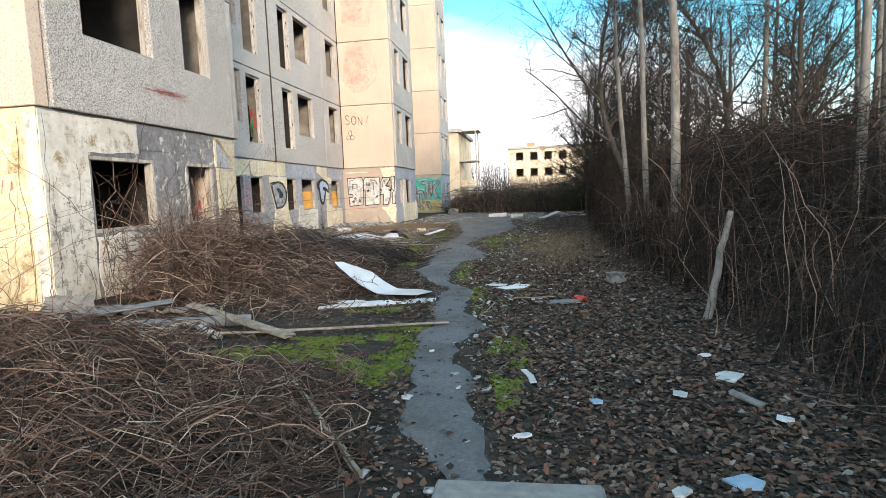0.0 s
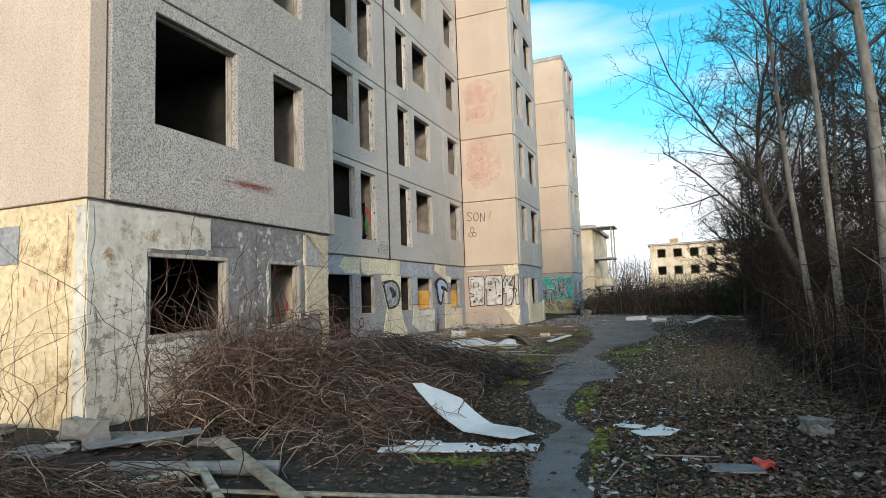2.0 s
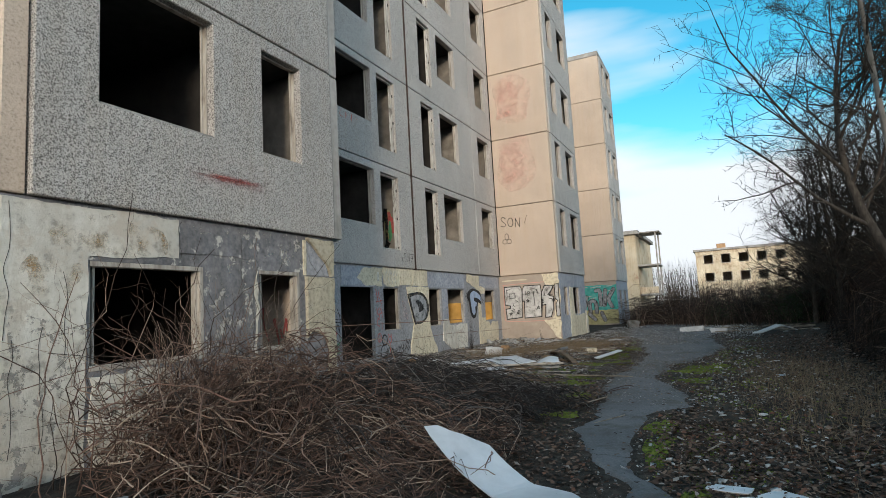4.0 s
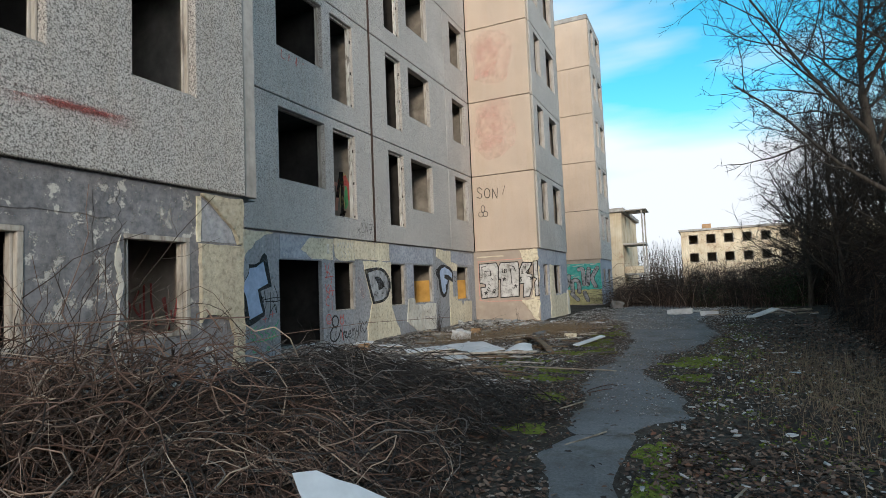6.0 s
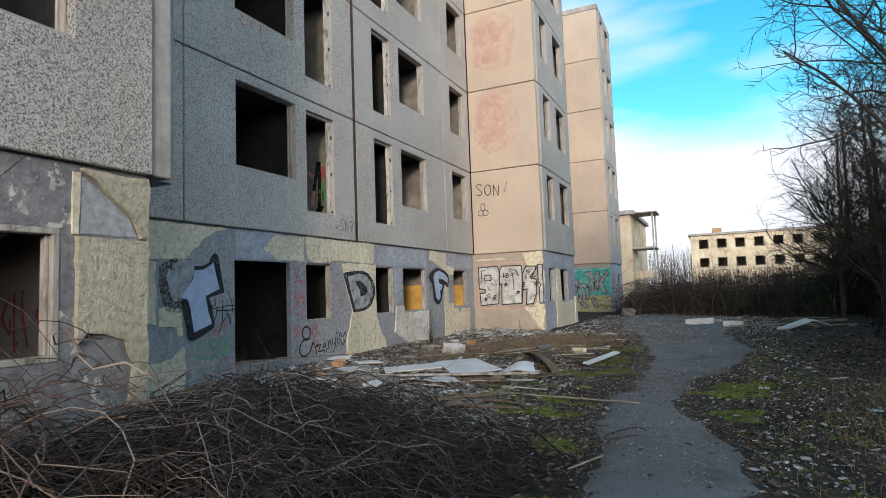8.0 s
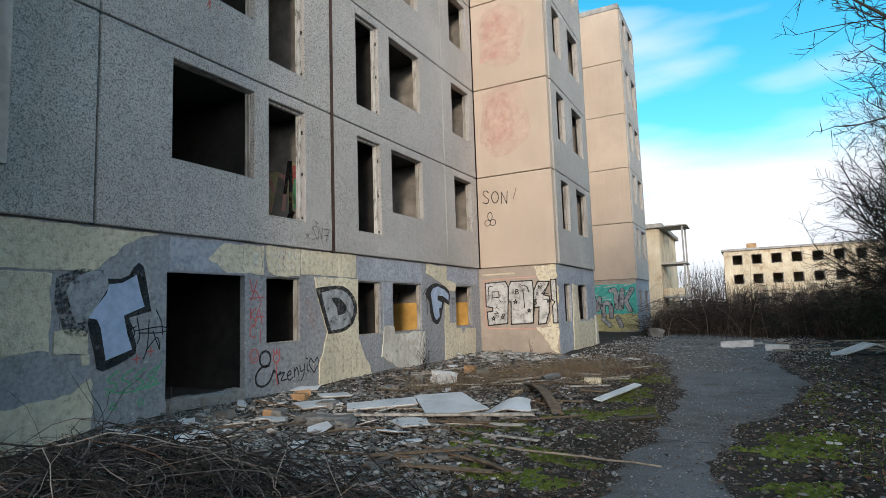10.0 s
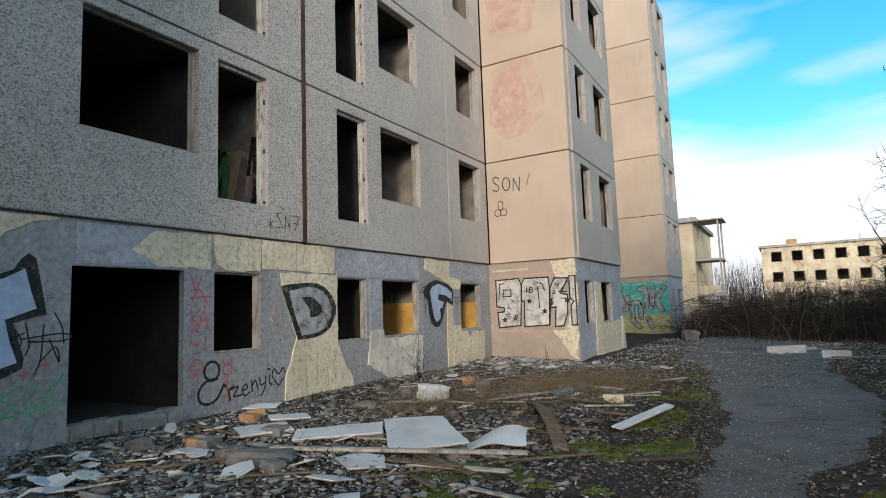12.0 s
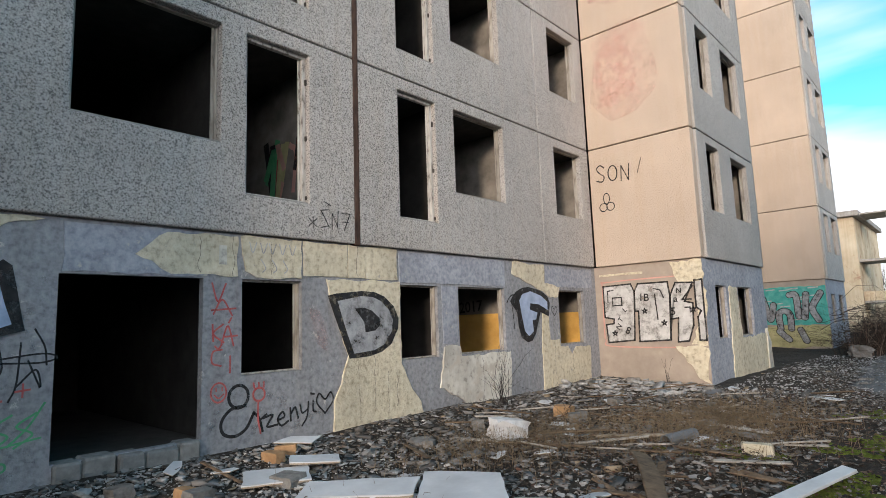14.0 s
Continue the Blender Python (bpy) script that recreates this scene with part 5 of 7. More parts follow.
g.done("graffiti", house, "red scribble on the inner wall")
g = Paint(SA)
g.w = 0.016
for k in range(7):
    u = -8.5 + rg.uniform(-0.5, 0.6)
    g.stroke([(u + rg.uniform(-.2, .2), 1.3 + rg.uniform(0, .75)) for _ in range(4)], 0.022, M_SILVERP)
for k in range(6):
    u = -7.0 + 0.12 * k
    g.stroke([(u + rg.uniform(-.03, .03), 1.72 + rg.uniform(0, .25)) for _ in range(3)], 0.012, M_REDP)
g.done("graffiti", south["a"], "faded grey and red scribbles")

# ---- far houses ----
def far_house(name, label, x0, x1, y0, y1, top, storey, win_w, gap, extra=()):
    h = thing(name, label, "building")
    n = int((x1 - x0 - gap) // (win_w + gap))
    levels = int(top // storey)
    holes = [(x0 + gap + i * (win_w + gap), x0 + gap + i * (win_w + gap) + win_w, top - (l + 1) * storey + 0.8, top - (l + 1) * storey + 2.3) for i in range(n) for l in range(levels)]
    part("wall", wall_bm(Plane("y", y0), x0, x1, -0.3, top, 0.35, holes), M_FARWALL, h)
    part("wall", box_bm(x0, x0 + 0.3, y0 + 0.36, y1, -0.3, top), M_FARWALL, h)
    part("wall", box_bm(x1 - 0.3, x1, y0 + 0.36, y1, -0.3, top), M_FARWALL, h)
    part("wall", box_bm(x0, x1, y1 + 0.01, y1 + 0.3, -0.3, top), M_FARWALL, h)
    for l in range(levels):
        part("floor_slab", box_bm(x0 + 0.31, x1 - 0.31, y0 + 0.36, y1, top - (l + 1) * storey - 0.2, top - (l + 1) * storey), M_SLAB, h)
    part("roof", box_bm(x0 - 0.3, x1 + 0.3, y0 - 0.3, y1 + 0.5, top + 0.01, top + 0.35, bevel=0.03), M_SMOOTH, h)
    for hh in holes:
        part("window_frame", frame_bm(Plane("y", y0), hh, 0.1, 0.07, 0.09, 0.08), M_FRAME, h)
    return h


fh = far_house("ruined_house", "low cream ruined house with rows of empty windows", -4.1, 30.0, 106.0, 116.0, 8.9, 2.9, 1.4, 1.15)
part("chimney", box_bm(-0.9, 0.5, 110.0, 111.2, 9.25, 10.3, bevel=0.03), M_BRICK, fh, "brick chimney stump")
bh = far_house("balcony_house", "cream ruined house with open concrete balconies", -18.0, -6.9, 55.0, 66.0, 7.2, 2.5, 1.2, 1.6)
for k, z in enumerate((2.1, 4.6, 7.4)):
    part("balcony_slab", box_bm(-6.89, -4.95 if k == 2 else -5.15, 55.3, 58.2, z - (0.10 if k == 2 else 0.16), z, bevel=0.02), M_SMOOTH, bh)
for y in (55.40, 57.9):
    for z0, z1 in ((-0.3, 1.93), (2.11, 4.43), (4.61, 7.29)):
        part("post", box_bm(-5.36, -5.24, y, y + 0.12, z0, z1), M_SMOOTH, bh)
for z0 in (0.6, 2.11):
    part("balcony_parapet", box_bm(-6.88, -5.40, 55.32, 55.42, z0, z0 + 0.55), M_FARWALL, bh)

# ---- stems, brambles and thickets ----
R = np.random.default_rng(21)


def heap_h(x, y):
    """Height of the bramble heaps over the ground."""
    a = 0.46 * np.exp(-(((x + 4.6) / 2.3) ** 4 + ((y - 2.7) / 2.2) ** 4))
    b = 0.38 * np.exp(-(((x + 4.6) / 1.35) ** 2 + ((y - 10.9) / 1.6) ** 2))
    c = 0.30 * np.exp(-(((x + 4.3) / 1.3) ** 2 + ((y - 8.8) / 1.3) ** 2))
    return (a + b + c) * (0.85 + 0.55 * ripple(x * 0.9 + 2.0, y * 0.9)).clip(0.45, 1.5)


def tangle(n, xs, ys, length, lift, rad, curl=0.5, K=10, wild=0.25, heave=0.022):
    """Stems that lie on and in the heaps, bowed and crossing one another."""
    L = R.uniform(*length, n)
    hd = R.uniform(0, math.tau, n)
    bend = R.normal(0, curl, n)
    t = np.linspace(-0.5, 0.5, K)[None, :]
    ang = hd[:, None] + bend[:, None] * t * 2 + wild * np.cumsum(R.normal(0, 1, (n, K)), 1)
    st = (L / (K - 1))[:, None]
    dx, dy = np.cumsum(np.cos(ang) * st, 1), np.cumsum(np.sin(ang) * st, 1)
    x = xs[:, None] + dx - dx[:, K // 2][:, None]
    y = ys[:, None] + dy - dy[:, K // 2][:, None]
    depth = R.uniform(0.15, 1.05, n)[:, None]
    z = ground_z(x, y) + heap_h(x, y) * depth + 0.012 + lift * R.uniform(0, 1, n)[:, None] * (1 - (2 * t) ** 2) * L[:, None] + np.cumsum(R.normal(0, heave, (n, K)), 1)
    z = np.maximum(z, ground_z(x, y) + 0.008)
    r = R.uniform(*rad, n)[:, None] * np.linspace(1, 0.45, K)[None, :]
    return np.stack([x, y, z], -1), r


def shoots(n, xs, ys, height, lean, rad, K=8, base=None):
    """Upright wands that rise, lean and bow over."""
    H = R.uniform(*height, n)
    hd, ln = R.uniform(0, math.tau, n), np.abs(R.normal(0, lean, n))
    t = np.linspace(0, 1, K)[None, :]
    off = (ln * H)[:, None] * t ** 1.7
    x = xs[:, None] + np.cos(hd)[:, None] * off + np.cumsum(R.normal(0, 0.026, (n, K)), 1) * H[:, None]
    y = ys[:, None] + np.sin(hd)[:, None] * off + np.cumsum(R.normal(0, 0.026, (n, K)), 1) * H[:, None]
    z = ground_z(xs, ys)[:, None] - 0.02 + H[:, None] * (t - 0.35 * np.clip(ln, 0, 1.2)[:, None] * t ** 2.5)
    r = R.uniform(*rad, n)[:, None] * np.linspace(1, 0.35, K)[None, :]
    return np.stack([x, y, z], -1), r


def with_twigs(P, rr, per=3, reach=0.3):
    """Adds short side twigs to wands, resampled to the same count of points."""
    n, K, _ = P.shape
    i = np.repeat(np.arange(n), per)
    j = R.integers(K // 3, K - 1, len(i))
    a = P[i, j]
    up = P[i, np.minimum(j + 1, K - 1)] - a
    up /= np.linalg.norm(up, axis=1, keepdims=True) + 1e-9
    v = up * 0.5 + R.normal(0, 0.6, (len(i), 3))
    v /= np.linalg.norm(v, axis=1, keepdims=True)
    L = np.linalg.norm(P[:, -1] - P[:, 0], axis=1)[i] * reach * R.uniform(0.5, 1.4, len(i))
    t = np.linspace(0, 1, K)[None, :, None]
    Q = a[:, None, :] + v[:, None, :] * L[:, None, None] * t + np.cumsum(R.normal(0, 0.02, (len(i), K, 3)), 1) * L[:, None, None]
    r2 = rr[i, j][:, None] * np.linspace(0.6, 0.25, K)[None, :]
    return np.concatenate([P, Q]), np.concatenate([rr, r2])


def stuff(ob, label, category):
    return tagged(ob, label, category, kind="stuff")


n = 9000
P, rr = tangle(n, R.uniform(-7.6, -0.9, n), R.uniform(0.4, 5.3, n), (0.3, 1.3), 0.26, (0.0022, 0.007), 2.4, 9, 0.28, 0.030)
keep = ((P[..., 0] < path_mid(P[..., 1]) - 0.50) & (P[..., 1] < 5.2 + 0.3 * np.sin(P[..., 0] * 3)) & ((P[..., 0] < -2.9) | (P[..., 1] < 4.4))).all(1)
stuff(tubes("bramble_mat", P[keep], rr[keep], M_STEM), "tangled mat of dry reddish-brown bramble stems", "brambles")
n = 4200
P, rr = tangle(n, R.normal(-4.5, 0.95, n), R.normal(11.1, 1.35, n), (0.4, 1.9), 0.26, (0.0022, 0.0085), 2.0, 11, 0.20, 0.030)
keep = ((P[..., 0] < path_mid(P[..., 1]) - 0.7) & ((P[..., 0] > BAY_X) | (P[..., 1] > 11.3)) & (P[..., 1] < 12.7) & (P[..., 0] > -7.6)).all(1)
stuff(tubes("brush_heap", *with_twigs(P[keep], rr[keep], 1, 0.3), M_GREYSTEM), "heap of cut grey-brown brushwood and bramble stems", "brushwood")
n = 2300
P, rr = tangle(n, R.normal(-4.15, 0.9, n), R.normal(9.1, 1.2, n), (0.4, 1.5), 0.24, (0.0025, 0.0075), 1.9, 10, 0.22, 0.035)
keep = ((P[..., 0] < path_mid(P[..., 1]) - 0.9) & (P[..., 0] > BAY_X + 0.02)).all(1)
stuff(tubes("bramble_thicket", P[keep], rr[keep], M_STEM), "low reddish-brown bramble thicket beside the wall", "brambles")
n = 90
P, rr = tangle(n, R.normal(-4.4, 0.8, n), R.normal(11.0, 1.0, n), (0.9, 2.2), 0.16, (0.007, 0.012), 1.3, 11, 0.16, 0.03)
keep = ((P[..., 0] < path_mid(P[..., 1]) - 0.7) & ((P[..., 0] > BAY_X + 0.05) | (P[..., 1] > 11.3)) & (P[..., 1] < 12.7) & (P[..., 0] > -7.6)).all(1)
stuff(tubes("cut_branches", *with_twigs(P[keep], rr[keep], 3, 0.35), M_GREYSTEM, 5), "thicker bent cut branches on the brush heap", "brushwood")
n = 220
P, rr = shoots(n, np.concatenate([R.normal(-4.6, 0.9, 100), R.uniform(-6.5, -2.2, 120)]), np.concatenate([R.normal(10.9, 0.8, 100), R.uniform(1.5, 5.0, 120)]), (0.2, 0.75), 1.0, (0.003, 0.006), 7)
keep = ((P[..., 0] < path_mid(P[..., 1]) - 0.7) & ((P[..., 0] > BAY_X + 0.02) | (P[..., 1] > 11.3) | (P[..., 1] < 6.2))).all(1)
stuff(tubes("bramble_wands", P[keep], rr[keep], M_GREYSTEM), "thin wands sticking out of the brush", "brambles")
n = 1300
P, rr = tangle(n, R.normal(-4.95, 0.42, n), R.normal(7.9, 0.75, n), (0.4, 1.3), 0.3, (0.003, 0.009), 2.2, 9, 0.25, 0.045)
P[..., 2] += (R.uniform(0, 1, n) ** 1.6 * 0.75)[:, None]
keep = ((P[..., 0] > BAY_X + 0.03) & (P[..., 1] > 6.4)).all(1)
stuff(tubes("bramble_thicket", P[keep], rr[keep], M_STEM), "tangled reddish-brown brambles under the window", "brambles")
n = 280
P, rr = shoots(n, R.normal(-5.0, 0.42, n), R.normal(7.65, 0.52, n), (0.5, 1.9), 0.6, (0.003, 0.007), 9)
keep = ((P[..., 0] > BAY_X + 0.02) | (P[..., 1] < 6.2)).all(1)
stuff(tubes("dry_shrub", *with_twigs(P[keep], rr[keep], 3, 0.25), M_STEM), "upright dry brown wands under the window", "shrub")
n = 70
P, rr = shoots(n, R.normal(-5.15, 0.35, n), R.normal(7.5, 0.65, n), (1.0, 2.5), 0.75, (0.004, 0.008), 12)
keep = (((P[..., 0] > BAY_X + 0.02) | (P[..., 1] < 6.2)) & (P[..., 0] < -3.7) & (P[..., 1] < 9.6)).all(1)
stuff(tubes("bramble_canes", *with_twigs(P[keep], rr[keep], 2, 0.2), M_STEM, 4), "tall arching tan bramble canes before the window", "brambles")
n = 30
P, rr = shoots(n, R.uniform(-5.7, -4.6, n), R.uniform(9.6, 12.2, n), (0.4, 1.3), 0.7, (0.003, 0.006), 9)
keep = ((P[..., 0] > BAY_X + 0.02) | (P[..., 1] > 11.3)).all(1)
stuff(tubes("bramble_wands", P[keep], rr[keep], M_GREYSTEM), "thin arching bramble wands against the wall", "brambles")
n = 40
P, rr = shoots(n, R.uniform(-7.2, -5.4, n), R.uniform(4.8, 6.1, n), (0.7, 2.3), 1.0, (0.003, 0.006), 12)
stuff(tubes("bramble_wands", P, rr, M_STEM), "thin arching bramble wands before the gable", "brambles")

EDGE_Y, EDGE_X = [-16, -4, 2, 7, 12, 17, 23, 28, 33], [4.5, 2.4, 2.05, 2.0, 1.8, 1.9, 2.3, 3.2, 3.6]


def in_wood(n, y0, y1, depth, bias=1.6):
    ys = R.uniform(y0, y1, n)
    return np.interp(ys, EDGE_Y, EDGE_X) + depth * R.uniform(0, 1, n) ** bias + R.normal(0, 0.15, n), ys


def within(P):
    """Stems that keep to the wood's side of its edge."""
    return (P[..., 0] > np.interp(P[..., 1], EDGE_Y, EDGE_X) - 0.4).all(1)


for seed, (n, y0, y1, depth, hgt, rad) in enumerate(((1000, 1.2, 9, 4.0, (0.3, 1.5), (0.003, 0.007)), (1300, 8, 18, 5.5, (0.4, 1.9), (0.004, 0.008)), (1300, 17, 34, 7.5, (0.5, 2.2), (0.005, 0.011)))):
    xs, ys = in_wood(n, y0, y1, depth)
    P, rr = with_twigs(*shoots(n, xs, ys, hgt, 0.6, rad, 4), 3, 0.35)
    k = within(P)
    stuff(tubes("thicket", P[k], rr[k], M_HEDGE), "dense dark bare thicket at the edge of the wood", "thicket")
    m = int(n * 2.2)
    xs, ys = in_wood(m, y0, y1, depth)
    P, rr = tangle(m, xs + 0.3, ys, (0.5, 1.8), 0.25, rad, 0.9, 5, 0.25, 0.13)
    P[..., 2] += R.uniform(0, 1.7, m)[:, None] ** 1.3 * sstep(0.0, 1.2, xs - np.interp(ys, EDGE_Y, EDGE_X))[:, None]
    k = within(P)
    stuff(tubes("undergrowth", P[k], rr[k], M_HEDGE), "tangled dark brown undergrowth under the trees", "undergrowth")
# twiggy side growth that fills the wood's lower storey
xs, ys = in_wood(1500, 6, 34, 9.0, 0.9)
P, rr = with_twigs(*shoots(1500, xs + 1.3, ys, (0.9, 3.0), 0.45, (0.007, 0.016), 4), 4, 0.35)
k = within(P)
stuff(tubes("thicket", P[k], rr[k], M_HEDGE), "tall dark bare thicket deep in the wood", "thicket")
xs, ys = in_wood(3000, 4, 34, 9.0, 0.9)
P, rr = tangle(3000, xs + 1.2, ys, (0.8, 2.0), 0.2, (0.006, 0.013), 0.9, 5, 0.25, 0.16)
P[..., 2] += R.uniform(0.2, 2.1, 3000)[:, None]
stuff(tubes("undergrowth", P, rr, M_HEDGE), "tangled dark brown undergrowth under the trees", "undergrowth")
xs, ys = in_wood(1500, 7, 22, 6.0, 0.8)
P, rr = with_twigs(*shoots(1500, xs + 0.8, ys, (1.0, 2.9), 0.5, (0.007, 0.016), 4), 4, 0.4)
k = within(P)
stuff(tubes("thicket", P[k], rr[k], M_HEDGE), "tall dark bare thicket between the trunks", "thicket")
for m, y0, y1, depth in ((3200, 9, 20, 3.0), (3400, 19, 33, 4.5)):
    xs, ys = in_wood(m, y0, y1, depth, 1.2)
    P, rr = tangle(m, xs + 0.25, ys, (0.5, 1.6), 0.25, (0.004, 0.010), 0.9, 6, 0.25, 0.10)
    P[..., 2] += (R.uniform(0, 1, m) ** 1.2 * 1.9 * sstep(-0.1, 0.9, xs - np.interp(ys, EDGE_Y, EDGE_X)))[:, None]
    k = within(P)
    stuff(tubes("undergrowth", P[k], rr[k], M_HEDGE), "tangled dark brown undergrowth under the trees", "undergrowth")
# the wood carried on unseen behind the start, added to block the low sun
xs, ys = in_wood(900, -16, 0.0, 11.0, 1.0)
P, rr = with_twigs(*shoots(900, xs + 0.6, ys, (2.4, 6.5), 0.35, (0.03, 0.065), 4), 2, 0.35)
stuff(tubes("thicket", P, rr, M_HEDGE), "unseen tall bare thicket added behind the start to block sun", "thicket")
# pale wands standing out before the wood
n = 150
xs, ys = in_wood(n, 2.2, 14, 0.9, 1.0)
P, rr = shoots(n, xs - 0.1, ys, (0.8, 2.4), 0.35, (0.004, 0.008), 9)
stuff(tubes("young_shoots", P, rr, M_STEM), "pale young shoots before the dark thicket", "shrub")
# the overgrown bank that closes the end of the yard
def uneven(P):
    """Raises and lowers stems in broad waves, so that the thicket's top is uneven."""
    x, y = P[:, :1, 0], P[:, :1, 1]
    f = 0.72 + 0.30 * np.sin(x * 1.9 + y * 0.7) * np.cos(x * 0.8 - y * 1.1) + 0.22 * np.sin(x * 4.3 + 1.0) + 0.75 * sstep(0.0, 4.5, x)
    g0 = ground_z(P[..., 0], P[..., 1])
    P[..., 2] = g0 + (P[..., 2] - g0) * f
    return P


n = 9600
xs, ys = R.uniform(-5.3, 9, n), 31.5 + 6.5 * R.uniform(0, 1, n) ** 1.2
ys = ys + 2.0 * sstep(-1.5, -5.0, xs) + 2.2 * np.exp(-((xs + 3.2) / 0.9) ** 2)
P, rr = shoots(n // 2, xs[:n // 2], ys[:n // 2], (0.7, 2.3), 0.75, (0.0035, 0.008), 6)
P, rr = with_twigs(uneven(P), rr, 3, 0.45)
stuff(tubes("thicket", P, rr, M_BANK), "dark brown bare thicket closing the yard", "thicket")
P, rr = tangle(3200, R.uniform(-5.0, 9, 3200), 32.5 + 6 * R.uniform(0, 1, 3200), (0.7, 2.0), 0.3, (0.007, 0.014), 0.6, 4)
P[..., 2] += R.uniform(0, 1.4, 3200)[:, None]
P = uneven(P)
P[..., 1] += 2.0 * sstep(-1.5, -5.0, P[..., 0])
stuff(tubes("undergrowth", P, rr, M_BANK), "tangled dark undergrowth closing the yard", "undergrowth")

n = 420
xs = R.uniform(-5.0, 5.0, n)
P, rr = shoots(n, xs, R.uniform(30.8, 33.2, n) + 2.0 * sstep(-1.5, -5.0, xs), (0.5, 1.7), 0.6, (0.004, 0.009), 6)
stuff(tubes("young_shoots", P, rr, M_STEM), "pale brown shoots before the closing thicket", "shrub")


def foliage(n, mid, spread, size, mat, label, category):
    """Small single leaves scattered through a bush."""
    c = np.array(mid) + R.normal(0, 1, (n, 3)) * np.array(spread)
    c[:, 2] = np.maximum(c[:, 2], ground_z(c[:, 0], c[:, 1]) + 0.03)
    u, v = R.normal(0, 1, (n, 3)), R.normal(0, 1, (n, 3))
    s = R.uniform(*size, n)[:, None]
    u, v = u / np.linalg.norm(u, axis=1, keepdims=True) * s, v / np.linalg.norm(v, axis=1, keepdims=True) * s * 0.5
    V = np.stack([c - u, c - v, c + u, c + v], 1).reshape(-1, 3)
    return stuff(quads("ivy", V, np.arange(n)[:, None] * 4 + np.arange(4), mat), label, category)


foliage(1600, (2.1, 31.6, 0.9), (0.5, 0.4, 0.42), (0.03, 0.07), M_IVY, "dark green ivy over the thicket", "ivy")
foliage(900, (-0.6, 32.4, 0.7), (0.5, 0.4, 0.3), (0.03, 0.06), M_IVY, "dark green ivy over the thicket", "ivy")


# ---- trees ----
def grow(rnd, root, height, girth, limbs, spread, droop, first, lean=(0, 0), crook=0.035, fine=3):
    """Branches of a bare tree as (level, points, radii)."""
    out = []

    def bough(level, p, d, length, r, steps):
        pts, rad, q = [np.array(p)], [r], np.array(d, float)
        for s in range(steps):
            q = q + np.array([rnd.gauss(0, 1), rnd.gauss(0, 1), rnd.gauss(0, 1)]) * (crook if level == 0 else 0.13)
            if level > 0:
                q[2] += 0.05 - droop * (s / steps) * (1 if level < 3 else 0.6)
            q /= np.linalg.norm(q)
            pts.append(pts[-1] + q * length / steps)
            rad.append(r * (1 - (0.78 if level == 0 else 0.72) * (s + 1) / steps))
        out.append((level, np.array(pts), np.array(rad)))
        return pts, rad, q

    t0 = np.array((lean[0], lean[1], 1.0))
    pts, rad, _ = bough(0, root, t0 / np.linalg.norm(t0), height, girth, 14)

    def side(level, pts, rad, count, length, lo):
        for k in range(count):
            f = lo + (1 - lo) * (k + rnd.random()) / count
            i = f * (len(pts) - 1)
            a = min(len(pts) - 2, int(i))
            p = pts[a] + (pts[a + 1] - pts[a]) * (i - a)
            axis = (pts[a + 1] - pts[a])
            axis /= np.linalg.norm(axis)
            v = np.array([rnd.gauss(0, 1) for _ in range(3)])
            v -= axis * v.dot(axis)
            v /= np.linalg.norm(v)
            d = axis * rnd.uniform(0.45, 0.9) + v * rnd.uniform(0.6, 1.0)
            d /= np.linalg.norm(d)
            r = rad[a] * rnd.uniform(0.42, 0.62)
            ln = length * rnd.uniform(0.6, 1.15) * (1.15 - 0.55 * f)
            sp, sr, _ = bough(level, p, d, ln, max(r, 0.0062), 6 if level < 3 else 5)
            if level < fine:
                side(level + 1, sp, sr, {1: 9, 2: 7, 3: 4}[level], ln * (0.56 if level < 3 else 0.5), 0.18)
    side(1, pts, rad, limbs, spread, first)
    return out


def tree(name, label, root, height, girth, limbs, spread, droop, first, bark, seed, lean=(0, 0), fine=3, crook=0.035):
    rnd = random.Random(seed)
    br = grow(rnd, (0, 0, -0.1), height, girth, limbs, spread, droop, first, lean, crook, fine)
    ob = thing(name, label, "tree", at=pose(root[0], root[1], gz(*root)))
    tubes("trunk", np.array([br[0][1]]), np.array([br[0][2]]), bark, 9, ob)
    tubes("limb_structure", np.array([b[1] for b in br if b[0] in (1, 2)]), np.array([b[2] for b in br if b[0] in (1, 2)]), M_BARK, 3, ob)
    tubes("crown", np.array([b[1][[0, 3, 5]] for b in br if b[0] >= 3]), np.array([b[2][[0, 3, 5]] for b in br if b[0] >= 3]), M_TWIG, 3, ob)
    return ob


t_a = tree("tall_tree", "tall bare tree with a straight pale grey trunk", (2.66, 11.5), 11.5, 0.10, 17, 3.2, 0.03, 0.40, M_PALEBARK, 2, (-0.02, 0.0), 3, 0.010)
t_b = tree("tall_tree", "slender bare tree with a pale grey trunk", (2.55, 13.4), 10.5, 0.075, 15, 2.6, 0.03, 0.42, M_PALEBARK, 3, (-0.05, 0.02), 3, 0.010)
t_c = tree("tall_tree", "slender leaning bare tree with a pale trunk", (2.45, 15.0), 9.5, 0.07, 14, 2.6, 0.03, 0.42, M_PALEBARK, 4, (-0.09, 0.0), 3, 0.010)
t_d = tree("spreading_tree", "bare spreading tree with drooping outer twigs", (3.1, 17.5), 8.6, 0.12, 26, 4.5, 0.08, 0.30, M_BARK, 12, (-0.12, -0.02), 4, 0.07)
t_e = tree("bushy_tree", "low bushy bare tree with dense fine twigs", (4.2, 26.5), 5.8, 0.09, 24, 2.6, 0.02, 0.08, M_BARK, 7, (0, 0), 3, 0.08)
